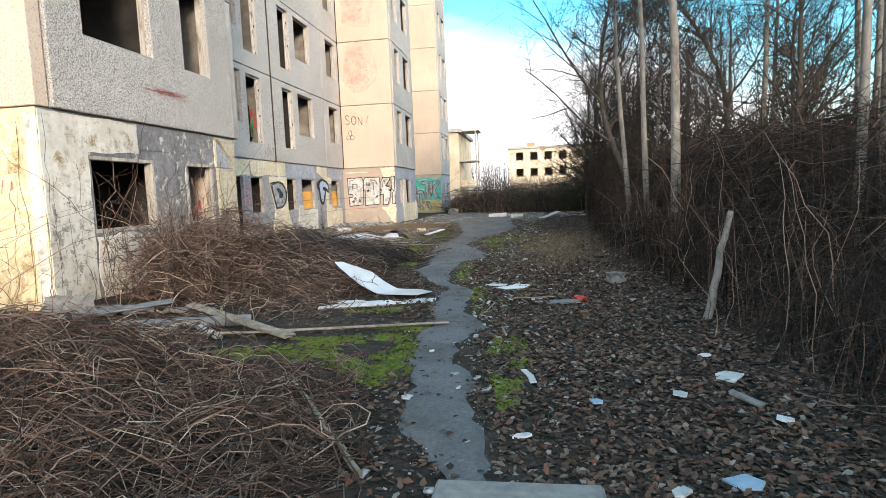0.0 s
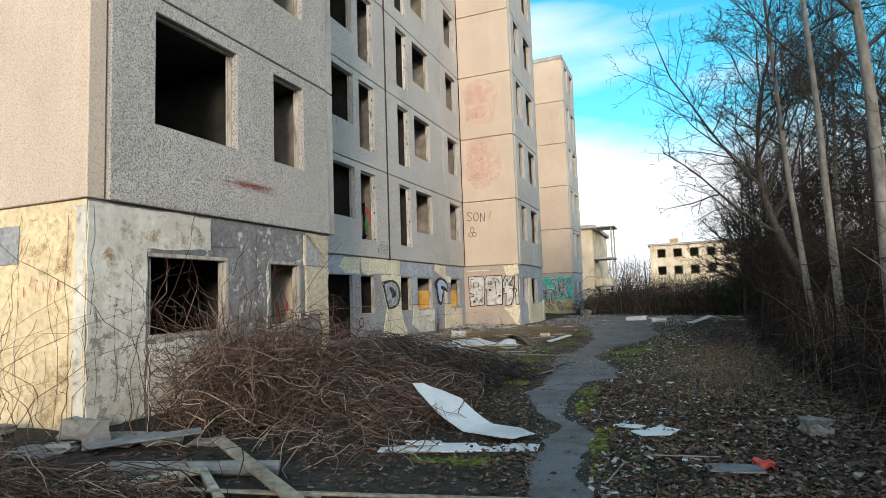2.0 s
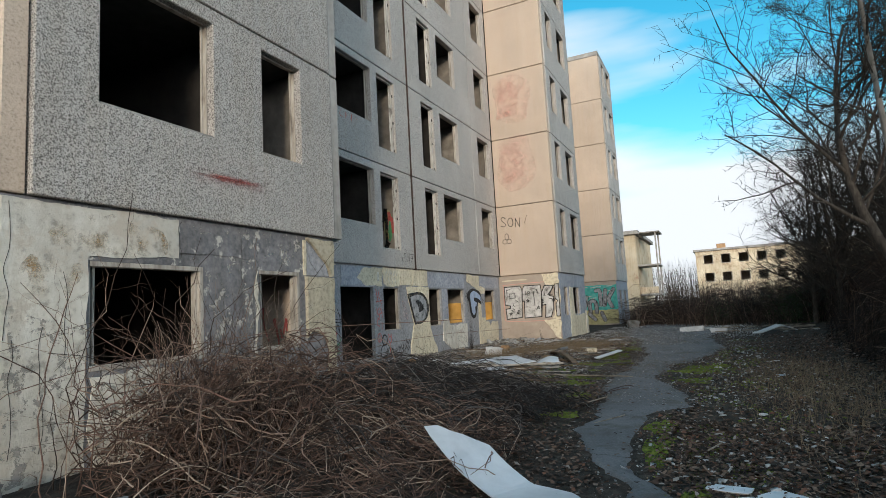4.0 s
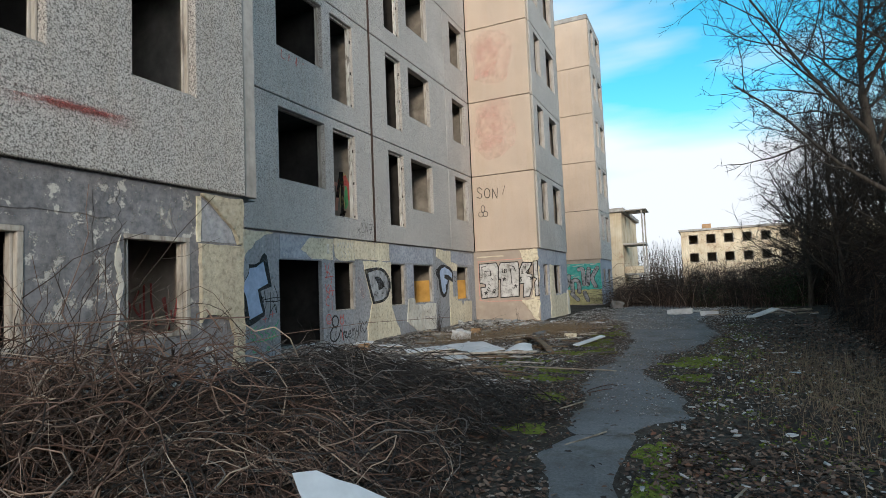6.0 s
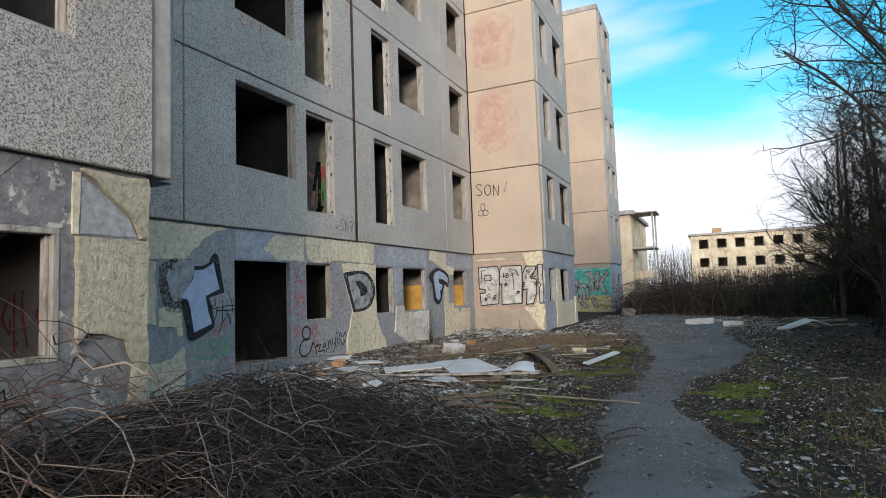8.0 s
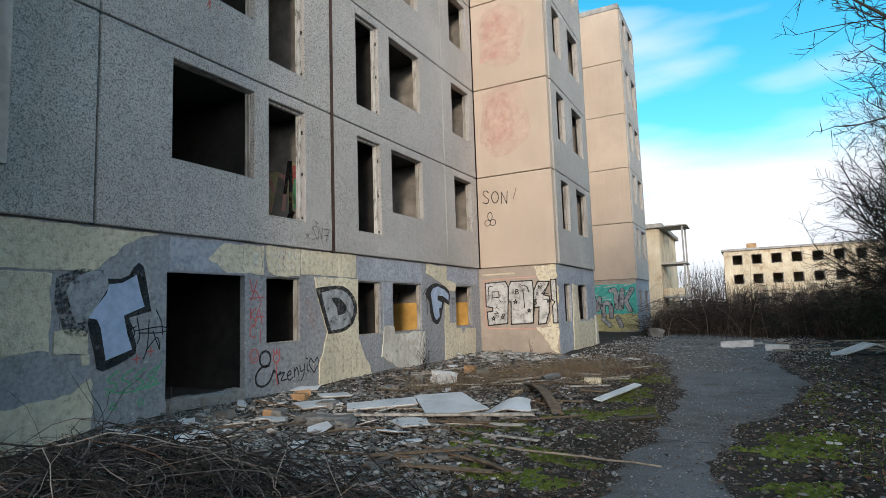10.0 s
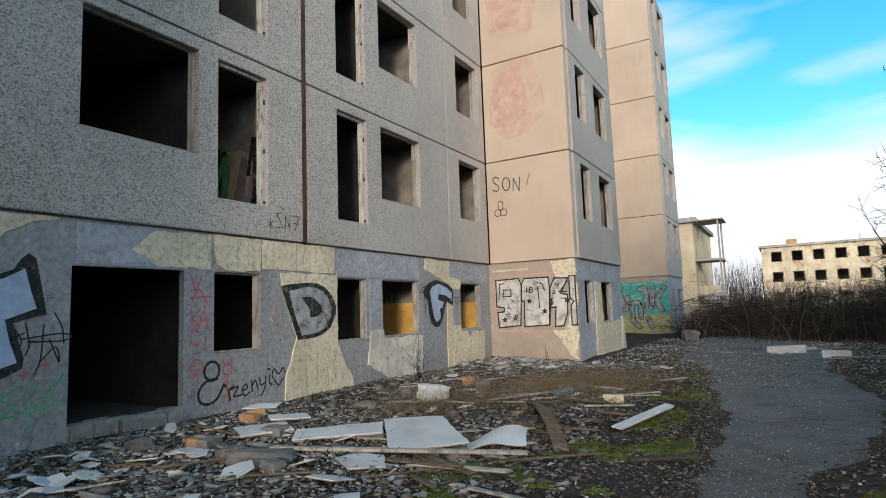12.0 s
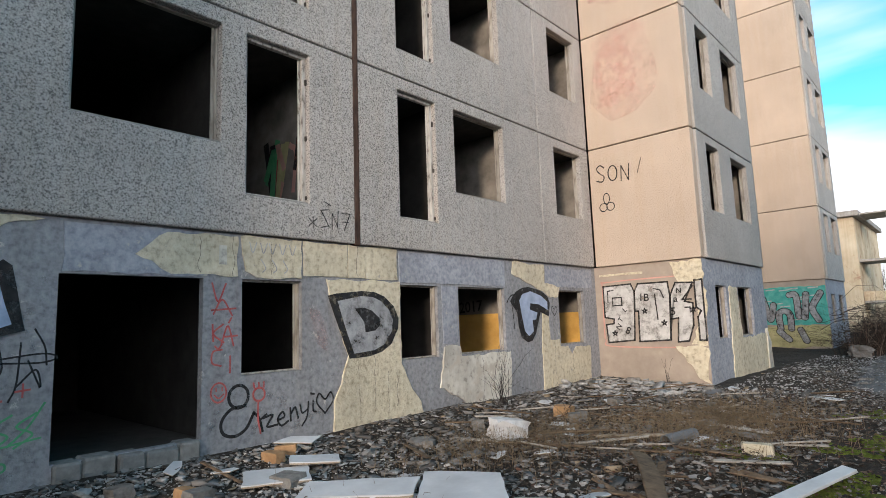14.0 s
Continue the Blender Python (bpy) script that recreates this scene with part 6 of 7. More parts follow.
for base, spots in ((t_a, ((5.0, 9.2, 200, 0.95), (6.6, 12.5, 80, 1.0), (4.6, 22.5, 140, 0.9), (8.5, 17.0, 20, 1.05))),
                    (t_b, ((4.3, 8.6, 150, 0.95), (5.6, 15.5, 270, 1.1), (7.5, 10.2, 60, 1.0), (7.8, 21.0, 190, 1.1))),
                    (t_d, ((6.4, 22.0, 120, 1.0),)),
                    (t_e, ((6.0, 29.5, 80, 1.1), (3.8, 30.5, 200, 0.95), (8.2, 32.0, 20, 1.3), (5.8, 24.5, 310, 1.2), (5.0, 20.5, 160, 1.0), (7.2, 35.0, 250, 1.25), (4.6, 34.5, 30, 1.05),
                            (4.6, 11.0, 60, 0.9), (4.4, 14.3, 200, 0.85), (6.8, 16.0, 290, 1.05), (8.2, 20.0, 45, 1.1), (10.2, 25.0, 130, 1.2), (12.6, 30.0, 240, 1.35), (10.5, 13.5, 330, 1.0), (10.0, 18.0, 10, 1.1), (3.0, 26.6, 15, 1.1), (3.5, 28.8, 70, 1.2), (2.7, 30.6, 150, 1.1), (4.0, 24.4, 95, 1.0), (3.2, 32.0, 215, 1.25), (4.8, 27.6, 260, 1.3), (5.2, 31.5, 170, 1.15), (6.8, 27.0, 260, 1.25), (3.0, 33.5, 60, 0.8)))):
    for x, y, turn, size in spots:
        copy_thing(base, pose(x, y, gz(x, y) - 0.02, 0, 0, turn) @ Matrix.Scale(size, 4))

# woods far behind the houses and round the yard
def far_wood(n, x0, x1, y0, y1, h, label, rad=(0.03, 0.09)):
    xs, ys = R.uniform(x0, x1, n), R.uniform(y0, y1, n)
    P, rr = shoots(n, xs, ys, h, 0.16, rad, 6)
    stuff(tubes("far_woods", P, rr, M_FARWOOD), label, "woods")
    m = n * 3
    bx, by = np.repeat(xs, 3), np.repeat(ys, 3)
    P, rr = shoots(m, bx, by, (h[0] * 0.2, h[1] * 0.35), 0.9, (rad[0] * 0.5, rad[1] * 0.5), 5)
    P[..., 2] += R.uniform(h[0] * 0.2, h[1] * 0.65, m)[:, None]
    stuff(tubes("far_woods", P, rr, M_FARWOOD), label, "woods")


far_wood(1300, -30, 60, 120, 150, (6, 10), "line of far bare trees behind the houses", (0.02, 0.06))
far_wood(320, 12, 34, 30, 100, (4, 8), "bare trees beyond the thicket")
far_wood(900, -8, 14, 60, 100, (1.5, 3.6), "low bare scrub before the far house", (0.012, 0.035))

# ---- leaves, chips, moss ----
def litter(name, n, xs, ys, size, mat, label, category, tilt=0.5, lift=0.012, keep_off_path=True, long=0.65):
    """Small bent leaves or scraps: two faces each, folded along the middle."""
    if keep_off_path:
        k = np.abs(xs - path_mid(ys)) > path_half(ys) * R.uniform(0.75, 1.1, len(xs))
        xs, ys = xs[k], ys[k]
    n = len(xs)
    a, s = R.uniform(0, math.tau, n), R.uniform(*size, n)
    c, si = np.cos(a), np.sin(a)
    zb = ground_z(xs, ys) + lift * R.uniform(0.3, 1.6, n)
    tx, ty, fold = R.normal(0, tilt, n), R.normal(0, tilt, n), R.uniform(0.1, 0.45, n)
    loc = np.array([(-1, 0), (-0.25, -1), (0.9, -0.5), (1.1, 0), (0.7, 0.6), (-0.3, 1)]) * np.array([0.5, 0.5 * long])
    V = np.zeros((n, 6, 3))
    for k, (u, v) in enumerate(loc):
        uu, vv = u * s * R.uniform(0.75, 1.2, n), v * s * R.uniform(0.75, 1.2, n)
        V[:, k, 0], V[:, k, 1] = xs + uu * c - vv * si, ys + uu * si + vv * c
        V[:, k, 2] = zb + np.abs(vv) * fold + np.maximum(uu * tx * 0.5 + vv * ty * 0.5, -0.006)
    b = np.arange(n)[:, None] * 6
    F = np.concatenate([b + np.array([0, 1, 2, 3]), b + np.array([0, 3, 4, 5])])
    return stuff(quads(name, V.reshape(-1, 3), F, mat), label, category)


def chips(name, n, xs, ys, size, mat, label, category, flat=0.4, bury=0.25, lift=0.0):
    """Irregular broken lumps."""
    n = len(xs)
    base = np.array([(-1, -1, -1), (1, -1, -1), (1, 1, -1), (-1, 1, -1), (-1, -1, 1), (1, -1, 1), (1, 1, 1), (-1, 1, 1)], float)
    s = size[0] * (size[1] / size[0]) ** (R.uniform(0, 1, n) ** 2.0)
    V = base[None] * R.uniform(0.55, 1.0, (n, 8, 3))
    V *= np.stack([s * R.uniform(0.6, 1.4, n), s * R.uniform(0.35, 1.0, n), s * flat * R.uniform(0.5, 1.3, n)], -1)[:, None, :] * 0.5
    a, tx = R.uniform(0, math.tau, n), R.normal(0, 0.25, n)
    c, si = np.cos(a)[:, None], np.sin(a)[:, None]
    X, Y, Z = V[..., 0], V[..., 1], V[..., 2]
    Z = Z + X * tx[:, None]
    x, y = X * c - Y * si + xs[:, None], X * si + Y * c + ys[:, None]
    z = Z + (lift + ground_z(xs, ys) + s * flat * 0.5 * (1 - 2 * bury))[:, None]
    b = np.arange(n)[:, None] * 8
    F = np.concatenate([b + np.array(f) for f in ((0, 3, 2, 1), (4, 5, 6, 7), (0, 1, 5, 4), (1, 2, 6, 5), (2, 3, 7, 6), (3, 0, 4, 7))])
    return stuff(quads(name, np.stack([x, y, z], -1).reshape(-1, 3), F, mat), label, category)


xs, ys = np.concatenate([R.uniform(-1.2, 3.2, 64000), R.uniform(-1.2, 2.4, 9000)]), np.concatenate([1.6 + 9.4 * R.uniform(0, 1, 64000) ** 1.2, R.uniform(11, 22, 9000)])
thin = R.uniform(0, 1, len(xs)) < 0.35 + 0.65 * sstep(-0.3, 0.9, xs - path_mid(ys) - path_half(ys))
litter("leaf_litter", 0, xs[thin], ys[thin], (0.022, 0.062), M_LEAF, "brown and grey fallen leaves under the wood's edge", "leaves", 0.6)
xs, ys = R.uniform(-6, -0.8, 9000), R.uniform(0.8, 15, 9000)
thin = R.uniform(0, 1, 9000) < 0.75 - 0.4 * sstep(11, 14, ys)
litter("leaf_litter", 0, xs[thin], ys[thin], (0.025, 0.07), M_LEAF, "brown fallen leaves beside the path", "leaves", 0.3)
xs, ys = R.uniform(-3.6, -0.9, 9000), R.uniform(6.4, 13.5, 9000)
k = R.uniform(0, 1, 9000) < 0.35 + 0.65 * (ripple(xs * 1.2, ys * 1.2) > -0.1)
litter("leaf_litter", 0, xs[k], ys[k], (0.025, 0.065), M_LEAF, "brown fallen leaves between brush and path", "leaves", 0.6, 0.02)
xs, ys = R.uniform(-3.2, -0.9, 900), R.uniform(3.6, 6.4, 900)
litter("leaf_litter", 0, xs, ys, (0.025, 0.06), M_LEAF, "scattered brown leaves on the moss", "leaves", 0.5, 0.03)
xs, ys = R.uniform(-1.2, 2.8, 13000), R.uniform(7, 24, 13000)
k = R.uniform(0, 1, 13000) < 0.25 + 0.75 * sstep(-0.2, 1.2, xs)
litter("leaf_litter", 0, xs[k], ys[k], (0.03, 0.075), M_LEAF, "reddish-brown fallen leaves under the trees", "leaves", 0.8, 0.03)
xs, ys = R.uniform(-4.5, 3, 1800), R.uniform(18, 31, 1800)
litter("leaf_litter", 0, xs, ys, (0.05, 0.12), M_LEAF, "fallen leaves on the far yard", "leaves", 0.4)
k = R.uniform(0.8, 20, 420)
litter("leaf_litter", 0, path_mid(k) + R.uniform(-1.2, 1.2, 420) * path_half(k), k, (0.03, 0.07), M_LEAF, "scattered leaves on the path", "leaves", 0.2, 0.035, False)

def cushions(name, xs, ys, size, mat, label, category):
    """Small low mounds, four faces each."""
    n = len(xs)
    a, s = R.uniform(0, math.tau, n), R.uniform(*size, n)
    V = np.zeros((n, 5, 3))
    for k in range(4):
        t = a + k * math.tau / 4
        r = s * R.uniform(0.4, 0.75, n)
        V[:, k] = np.stack([xs + r * np.cos(t), ys + r * np.sin(t), ground_z(xs, ys) - 0.004], -1)
    V[:, 4] = np.stack([xs + R.normal(0, 0.2, n) * s, ys + R.normal(0, 0.2, n) * s, ground_z(xs, ys) + s * R.uniform(0.18, 0.5, n)], -1)
    b = np.arange(n)[:, None] * 5
    F = np.concatenate([b + np.array([k, (k + 1) % 4, 4]) for k in range(4)])
    return stuff(quads(name, V.reshape(-1, 3), F, mat), label, category)


# grey rubble before the house
xs = np.concatenate([R.uniform(-8.25, -3.2, 11500), R.uniform(-8.25, -7.0, 3000), R.uniform(-5.8, -1.0, 2200)])
ys = np.concatenate([12.6 + 12 * R.uniform(0, 1, 11500) ** 1.3, R.uniform(12.6, 24.6, 3000), R.uniform(20, 31, 2200)])
chips("rubble", 0, xs, ys, (0.010, 0.11), M_CHIP, "grey and pale broken rubble before the house", "rubble", 0.32)
xs, ys = R.uniform(-8.2, -3.4, 4600), R.uniform(13, 24.6, 4600)
litter("rubble_scraps", 0, xs, ys, (0.025, 0.10), M_CHIP, "flat grey and pale scraps of board and plaster", "rubble", 0.4, 0.03, False, 0.8)
xs, ys = R.normal(-7.0, 0.7, 420), R.normal(23.6, 0.55, 420)
k = (xs > -8.25) & (ys < 24.6)
chips("pale_rubble", 0, xs[k], ys[k], (0.05, 0.26), M_PALECHIP, "pale broken plaster heaped along the wall", "rubble", 0.3, 0.0)
xs, ys = np.concatenate([R.uniform(-8.2, -6.6, 160), R.uniform(-8.2, -3.6, 900)]), np.concatenate([R.uniform(13.2, 16.5, 160), R.uniform(12.8, 24.4, 900)])
chips("pale_rubble", 0, xs, ys, (0.012, 0.11), M_PALECHIP, "pale broken tiles and plaster by the doorway", "rubble", 0.3, 0.0)
xs, ys = np.concatenate([R.uniform(-0.9, 2.2, 60), R.uniform(-1.4, -0.3, 220), R.uniform(-3.5, 1.5, 160)]), np.concatenate([R.uniform(2, 13, 60), R.uniform(2.5, 13, 220), R.uniform(13, 30, 160)])
chips("pale_scraps", 0, xs, ys, (0.02, 0.09), M_PALECHIP, "small pale scraps of litter along the path", "litter", 0.3, 0.1)
k = R.uniform(2, 30, 5000)
off = R.choice([-1, 1], 5000) * (path_half(k) + R.normal(0.0, 0.09, 5000))
chips("gravel", 0, path_mid(k) + off, k, (0.006, 0.032), M_CHIP, "gravel and crumbs along the path's edges", "gravel", 0.6)

# pale litter and thin moss to the wood's side of the path
n = 1100
xs, ys = R.normal(-0.35, 0.55, n), R.uniform(7, 25, n)
k = xs > path_mid(ys) + path_half(ys)
chips("pale_scraps", 0, xs[k], ys[k], (0.015, 0.075), M_PALECHIP, "small pale scraps among moss and leaves", "litter", 0.3, 0.1, 0.015)
n = 7000
xs, ys = R.normal(-0.55, 0.5, n), R.uniform(6.5, 23, n)
k = (xs > path_mid(ys) + path_half(ys)) & (ripple(xs * 2.1 + 1.0, ys * 1.7) > 0.02)
cushions("moss", xs[k], ys[k], (0.015, 0.05), M_MOSS, "thin patchy green moss among litter", "moss")
# crumbs thinning out from the rubble over the asphalt, and the gravelled far end
k = 12.5 + 12.5 * R.uniform(0, 1, 4200)
chips("gravel", 0, path_mid(k) - path_half(k) * 1.05 + np.abs(R.normal(0, 0.38, 4200)), k, (0.004, 0.024), M_CHIP, "fine grey crumbs spread over the path's edge", "gravel", 0.5, 0.1, 0.024)
k = 12.5 + 16 * R.uniform(0, 1, 2400)
chips("gravel", 0, path_mid(k) + path_half(k) * 1.05 - np.abs(R.normal(0, 0.22, 2400)), k, (0.004, 0.024), M_CHIP, "fine grey crumbs spread over the path's edge", "gravel", 0.5, 0.1, 0.024)
k = 31 - 9.5 * R.uniform(0, 1, 9000) ** 1.3
chips("gravel", 0, path_mid(k) + path_half(k) * R.normal(-0.2, 0.5, 9000), k, (0.008, 0.042), M_CHIP, "pale gravel on the far end of the path", "gravel", 0.5, 0.1, 0.024)
k = R.uniform(13, 27, 3200)
litter("leaf_litter", 0, path_mid(k) + R.choice([-1, 1], 3200) * (path_half(k) + R.normal(0.06, 0.14, 3200)), k, (0.02, 0.06), M_LEAF, "dark leaf crumbs along the path's edge", "leaves", 0.25, 0.03, False)
xs, ys = R.normal(-4.9, 1.1, 6000), R.normal(19.6, 2.2, 6000)
k = (xs > -7.8) & (ys < 24.4) & (xs < path_mid(ys) - path_half(ys) + 0.1)
litter("leaf_litter", 0, xs[k], ys[k], (0.02, 0.06), M_LEAF, "reddish-brown dead leaves among the rubble", "leaves", 0.5, 0.05, False)
xs, ys = R.uniform(-8.1, -3.6, 2600), 13.0 + 4.5 * R.uniform(0, 1, 2600) ** 1.2
chips("pale_rubble", 0, xs, ys, (0.010, 0.085), M_PALECHIP, "pale plaster crumbs before the doorway", "rubble", 0.35, 0.05)
xs, ys = R.uniform(-8.1, -3.8, 1500), R.uniform(13.0, 24.3, 1500)
chips("rubble", 0, xs, ys, (0.05, 0.20), M_CHIP, "broken grey slabs and stones before the house", "rubble", 0.28, 0.1)

xs, ys = R.uniform(-8.15, -3.9, 5200), 13.0 + 4.0 * R.uniform(0, 1, 5200) ** 1.3
chips("gravel", 0, xs, ys, (0.012, 0.05), M_PALECHIP, "grey-white crushed plaster before the doorway", "gravel", 0.4, 0.1)
xs, ys = R.uniform(-5.6, 0.5, 6500), R.uniform(23.5, 33.5, 6500)
chips("gravel", 0, xs, ys, (0.014, 0.055), M_PALECHIP, "pale gravel on the far yard", "gravel", 0.45, 0.1, 0.012)

# crumbs and dead leaves over the asphalt and the strip beside it
k = R.uniform(11.8, 25, 9000)
chips("gravel", 0, path_mid(k) + path_half(k) * R.uniform(-1, 1, 9000) * R.uniform(0.4, 1.1, 9000), k, (0.004, 0.022), M_CHIP, "fine pale crumbs scattered over the asphalt", "gravel", 0.5, 0.1, 0.026)
xs, ys = R.uniform(-4.6, -2.3, 8000), R.uniform(12.3, 19, 8000)
k = xs < path_mid(ys) - path_half(ys) + 0.05
chips("gravel", 0, xs[k], ys[k], (0.006, 0.045), M_CHIP, "grey crumbs and stones between rubble and path", "gravel", 0.4, 0.1, 0.006)
xs, ys = R.uniform(-4.6, -2.3, 3000), R.uniform(12.3, 21, 3000)
k = xs < path_mid(ys) - path_half(ys) + 0.05
litter("leaf_litter", 0, xs[k], ys[k], (0.02, 0.06), M_LEAF, "brown dead leaves between rubble and path", "leaves", 0.5, 0.02, False)
xs, ys = R.normal(-0.9, 0.5, 2600), R.uniform(12, 24, 2600)
k = xs > path_mid(ys) + path_half(ys) - 0.1
chips("gravel", 0, xs[k], ys[k], (0.008, 0.05), M_CHIP, "grey crumbs along the far edge of the asphalt", "gravel", 0.4, 0.1, 0.012)

# moss cushions and thin grass
MOSS = ((-1.45, 4.75, 0.62, 0.48), (-2.3, 5.05, 0.7, 0.32), (-1.7, 5.5, 0.7, 0.2), (-0.2, 4.5, 0.14, 0.6), (-1.35, 6.0, 0.45, 0.13), (-0.28, 4.9, 0.16, 0.9), (-0.85, 7.6, 0.17, 1.2), (-1.2, 9.6, 0.16, 0.7), (-2.75, 12.7, 0.38, 0.30), (-2.5, 11.1, 0.28, 0.2),
        (-1.25, 10.6, 0.15, 0.45), (-3.9, 15.6, 0.8, 0.35), (-3.3, 16.8, 0.6, 0.5), (-3.0, 18.4, 0.4, 0.7), (-3.1, 14.6, 0.6, 0.22), (-0.9, 16.0, 0.4, 0.5), (-1.1, 14.4, 0.35, 0.3), (-0.8, 19.0, 0.4, 0.7), (-1.9, 6.9, 0.5, 0.14), (-2.75, 17.1, 0.5, 0.5), (-2.85, 20.4, 0.55, 0.8), (-3.1, 22.4, 0.5, 0.5), (-3.4, 14.0, 0.7, 0.35), (-3.9, 14.9, 0.5, 0.3), (-1.2, 15.6, 0.35, 0.3), (-4.3, 19.4, 0.6, 0.5))
for cx, cy, ax, ay in MOSS:
    n = int(5400 * ax * ay * 4) + 300
    a, q = R.uniform(0, math.tau, n), np.sqrt(R.uniform(0, 1, n))
    q = q * (0.72 + 0.28 * np.sin(a * 3 + cx) + 0.15 * np.sin(a * 7 + cy))
    xs, ys = cx + ax * q * np.cos(a) * 1.15, cy + ay * q * np.sin(a) * 1.15
    holes = ripple(xs * 3.1, ys * 3.1) > -0.06 + 0.3 * (R.uniform(0, 1, n) - 0.5)
    k = holes & (np.abs(xs - path_mid(ys)) > path_half(ys) * 0.93)
    xs, ys = xs[k], ys[k]
    cushions("moss", xs, ys, (0.018, 0.06), M_MOSS, "bright green moss cushions beside the path", "moss")
n = 2600
xs, ys = np.concatenate([R.uniform(-4.2, -0.2, n), R.uniform(-0.9, 1.6, n)]), np.concatenate([R.uniform(3.8, 20, n), R.uniform(3, 16, n)])
k = (ripple(xs * 1.3 + 4, ys * 1.3) > 0.12) & (np.abs(xs - path_mid(ys)) > path_half(ys))
P, rr = shoots(int(k.sum()), xs[k], ys[k], (0.03, 0.10), 0.7, (0.0012, 0.0025), 4)
stuff(tubes("thin_grass", P, rr, M_GRASS), "thin short grass between the leaves", "grass")
n = 3600
xs, ys = np.concatenate([R.normal(-4.6, 0.6, n), R.normal(0.6, 0.5, n // 2), R.normal(-6.0, 0.5, n // 2)]), np.concatenate([R.normal(20.6, 1.0, n), R.normal(13.5, 2.0, n // 2), R.normal(18.6, 1.0, n // 2)])
P, rr = shoots(len(xs), xs, ys, (0.06, 0.30), 0.7, (0.002, 0.0035), 4)
stuff(tubes("dry_grass", P, rr, M_DRYGRASS), "dry brown grass and weeds in tufts", "grass")
# saplings by the wall
for x, y, hgt, n in ((-7.75, 20.35, 1.25, 26), (-6.3, 19.9, 0.9, 6), (-6.6, 24.2, 0.7, 6), (-4.7, 23.2, 0.5, 8), (-5.3, 15.1, 0.4, 5)):
    P, rr = shoots(n, np.full(n, x) + R.normal(0, 0.03, n), np.full(n, y) + R.normal(0, 0.05, n), (hgt * 0.4, hgt), 0.35, (0.003, 0.006), 7)
    stuff(tubes("sapling", P, rr, M_GREYSTEM), "small bare sapling among the rubble", "sapling")


# ---- loose things ----
def beam(name, label, category, a, b, wide, thick, mat, roll=0.0, group="", part_name="board", worn=0.5, bow=0.0, rest=0.0, seed=0):
    """A board, lath or plank from a to b (plan x, y and height of its underside over the ground), ends splintered."""
    rnd = random.Random(seed + int(abs(a[0] * 100)))
    A, B = Vector((a[0], a[1], gz(a[0], a[1]) + a[2])), Vector((b[0], b[1], gz(b[0], b[1]) + b[2]))
    L = (B - A).length
    ob = thing(name, label, category, group, at=Matrix.Translation(A) @ (B - A).to_track_quat("X", "Z").to_matrix().to_4x4() @ pose(0, 0, 0, roll, 0, 0))
    bm, rings, n = bmesh.new(), [], max(4, int(L / 0.15))
    for i in range(n + 1):
        f = i / n
        x = L * f
        w, t = wide / 2 * (1 - 0.05 * rnd.random()), thick * (1 - 0.06 * rnd.random())
        z = bow * 4 * f * (1 - f)
        e = 0.012 * worn
        pts = [(-w, e), (-w + e, 0), (w - e, 0), (w, e), (w, t - e), (w - e, t), (-w + e, t), (-w, t - e)]
        rings.append([bm.verts.new((x + (rnd.uniform(-0.05, 0.05) * worn if i in (0, n) else 0), p, z + q)) for p, q in pts])
    for r1, r2 in zip(rings, rings[1:]):
        for k in range(8):
            j = (k + 1) % 8
            bm.faces.new([r1[k], r2[k], r2[j], r1[j]])
    bm.faces.new(rings[0])
    bm.faces.new(rings[-1][::-1])
    bmesh.ops.recalc_face_normals(bm, faces=bm.faces)
    part(part_name, bm, mat, ob)
    return ob


def sheet(name, label, category, at, corners, thick, mat, edge=M_EDGE, curl=None, seed=0, cells=14, group=""):
    """A flat or curled broken board with a ragged outline: a face and a core under it."""
    rnd = random.Random(seed)
    ob = thing(name, label, category, group, at=at)
    pts = ragged(corners, rnd, 0.10, 0.012)
    f = curl or (lambda x, y: 0.0)
    for nm, z0, z1, mat2, grow_k in (("face", thick * 0.55, thick, mat, 1.0), ("core", 0.0, thick * 0.54, edge, 0.992)):
        bm = bmesh.new()
        flat = bm.faces.new([bm.verts.new((p.x * grow_k, p.y * grow_k, 0)) for p in pts])
        bm.normal_update()
        if flat.normal.z < 0:
            flat.normal_flip()
        if curl:
            lo, hi = min(p.x for p in pts), max(p.x for p in pts)
            for k in range(1, cells):
                bmesh.ops.bisect_plane(bm, geom=bm.verts[:] + bm.edges[:] + bm.faces[:], plane_co=(lo + (hi - lo) * k / cells, 0, 0), plane_no=(1, 0, 0))
        ext = bmesh.ops.extrude_face_region(bm, geom=bm.faces[:])
        up = [v for v in ext["geom"] if isinstance(v, bmesh.types.BMVert)]
        low = [v for v in bm.verts if v not in set(up)]
        for v in up:
            v.co.z = z1 + f(v.co.x, v.co.y)
        for v in low:
            v.co.z = z0 + f(v.co.x, v.co.y)
        bmesh.ops.triangulate(bm, faces=[q for q in bm.faces if len(q.verts) > 4])
        bmesh.ops.recalc_face_normals(bm, faces=bm.faces)
        part(nm, bm, mat2, ob)
    return ob


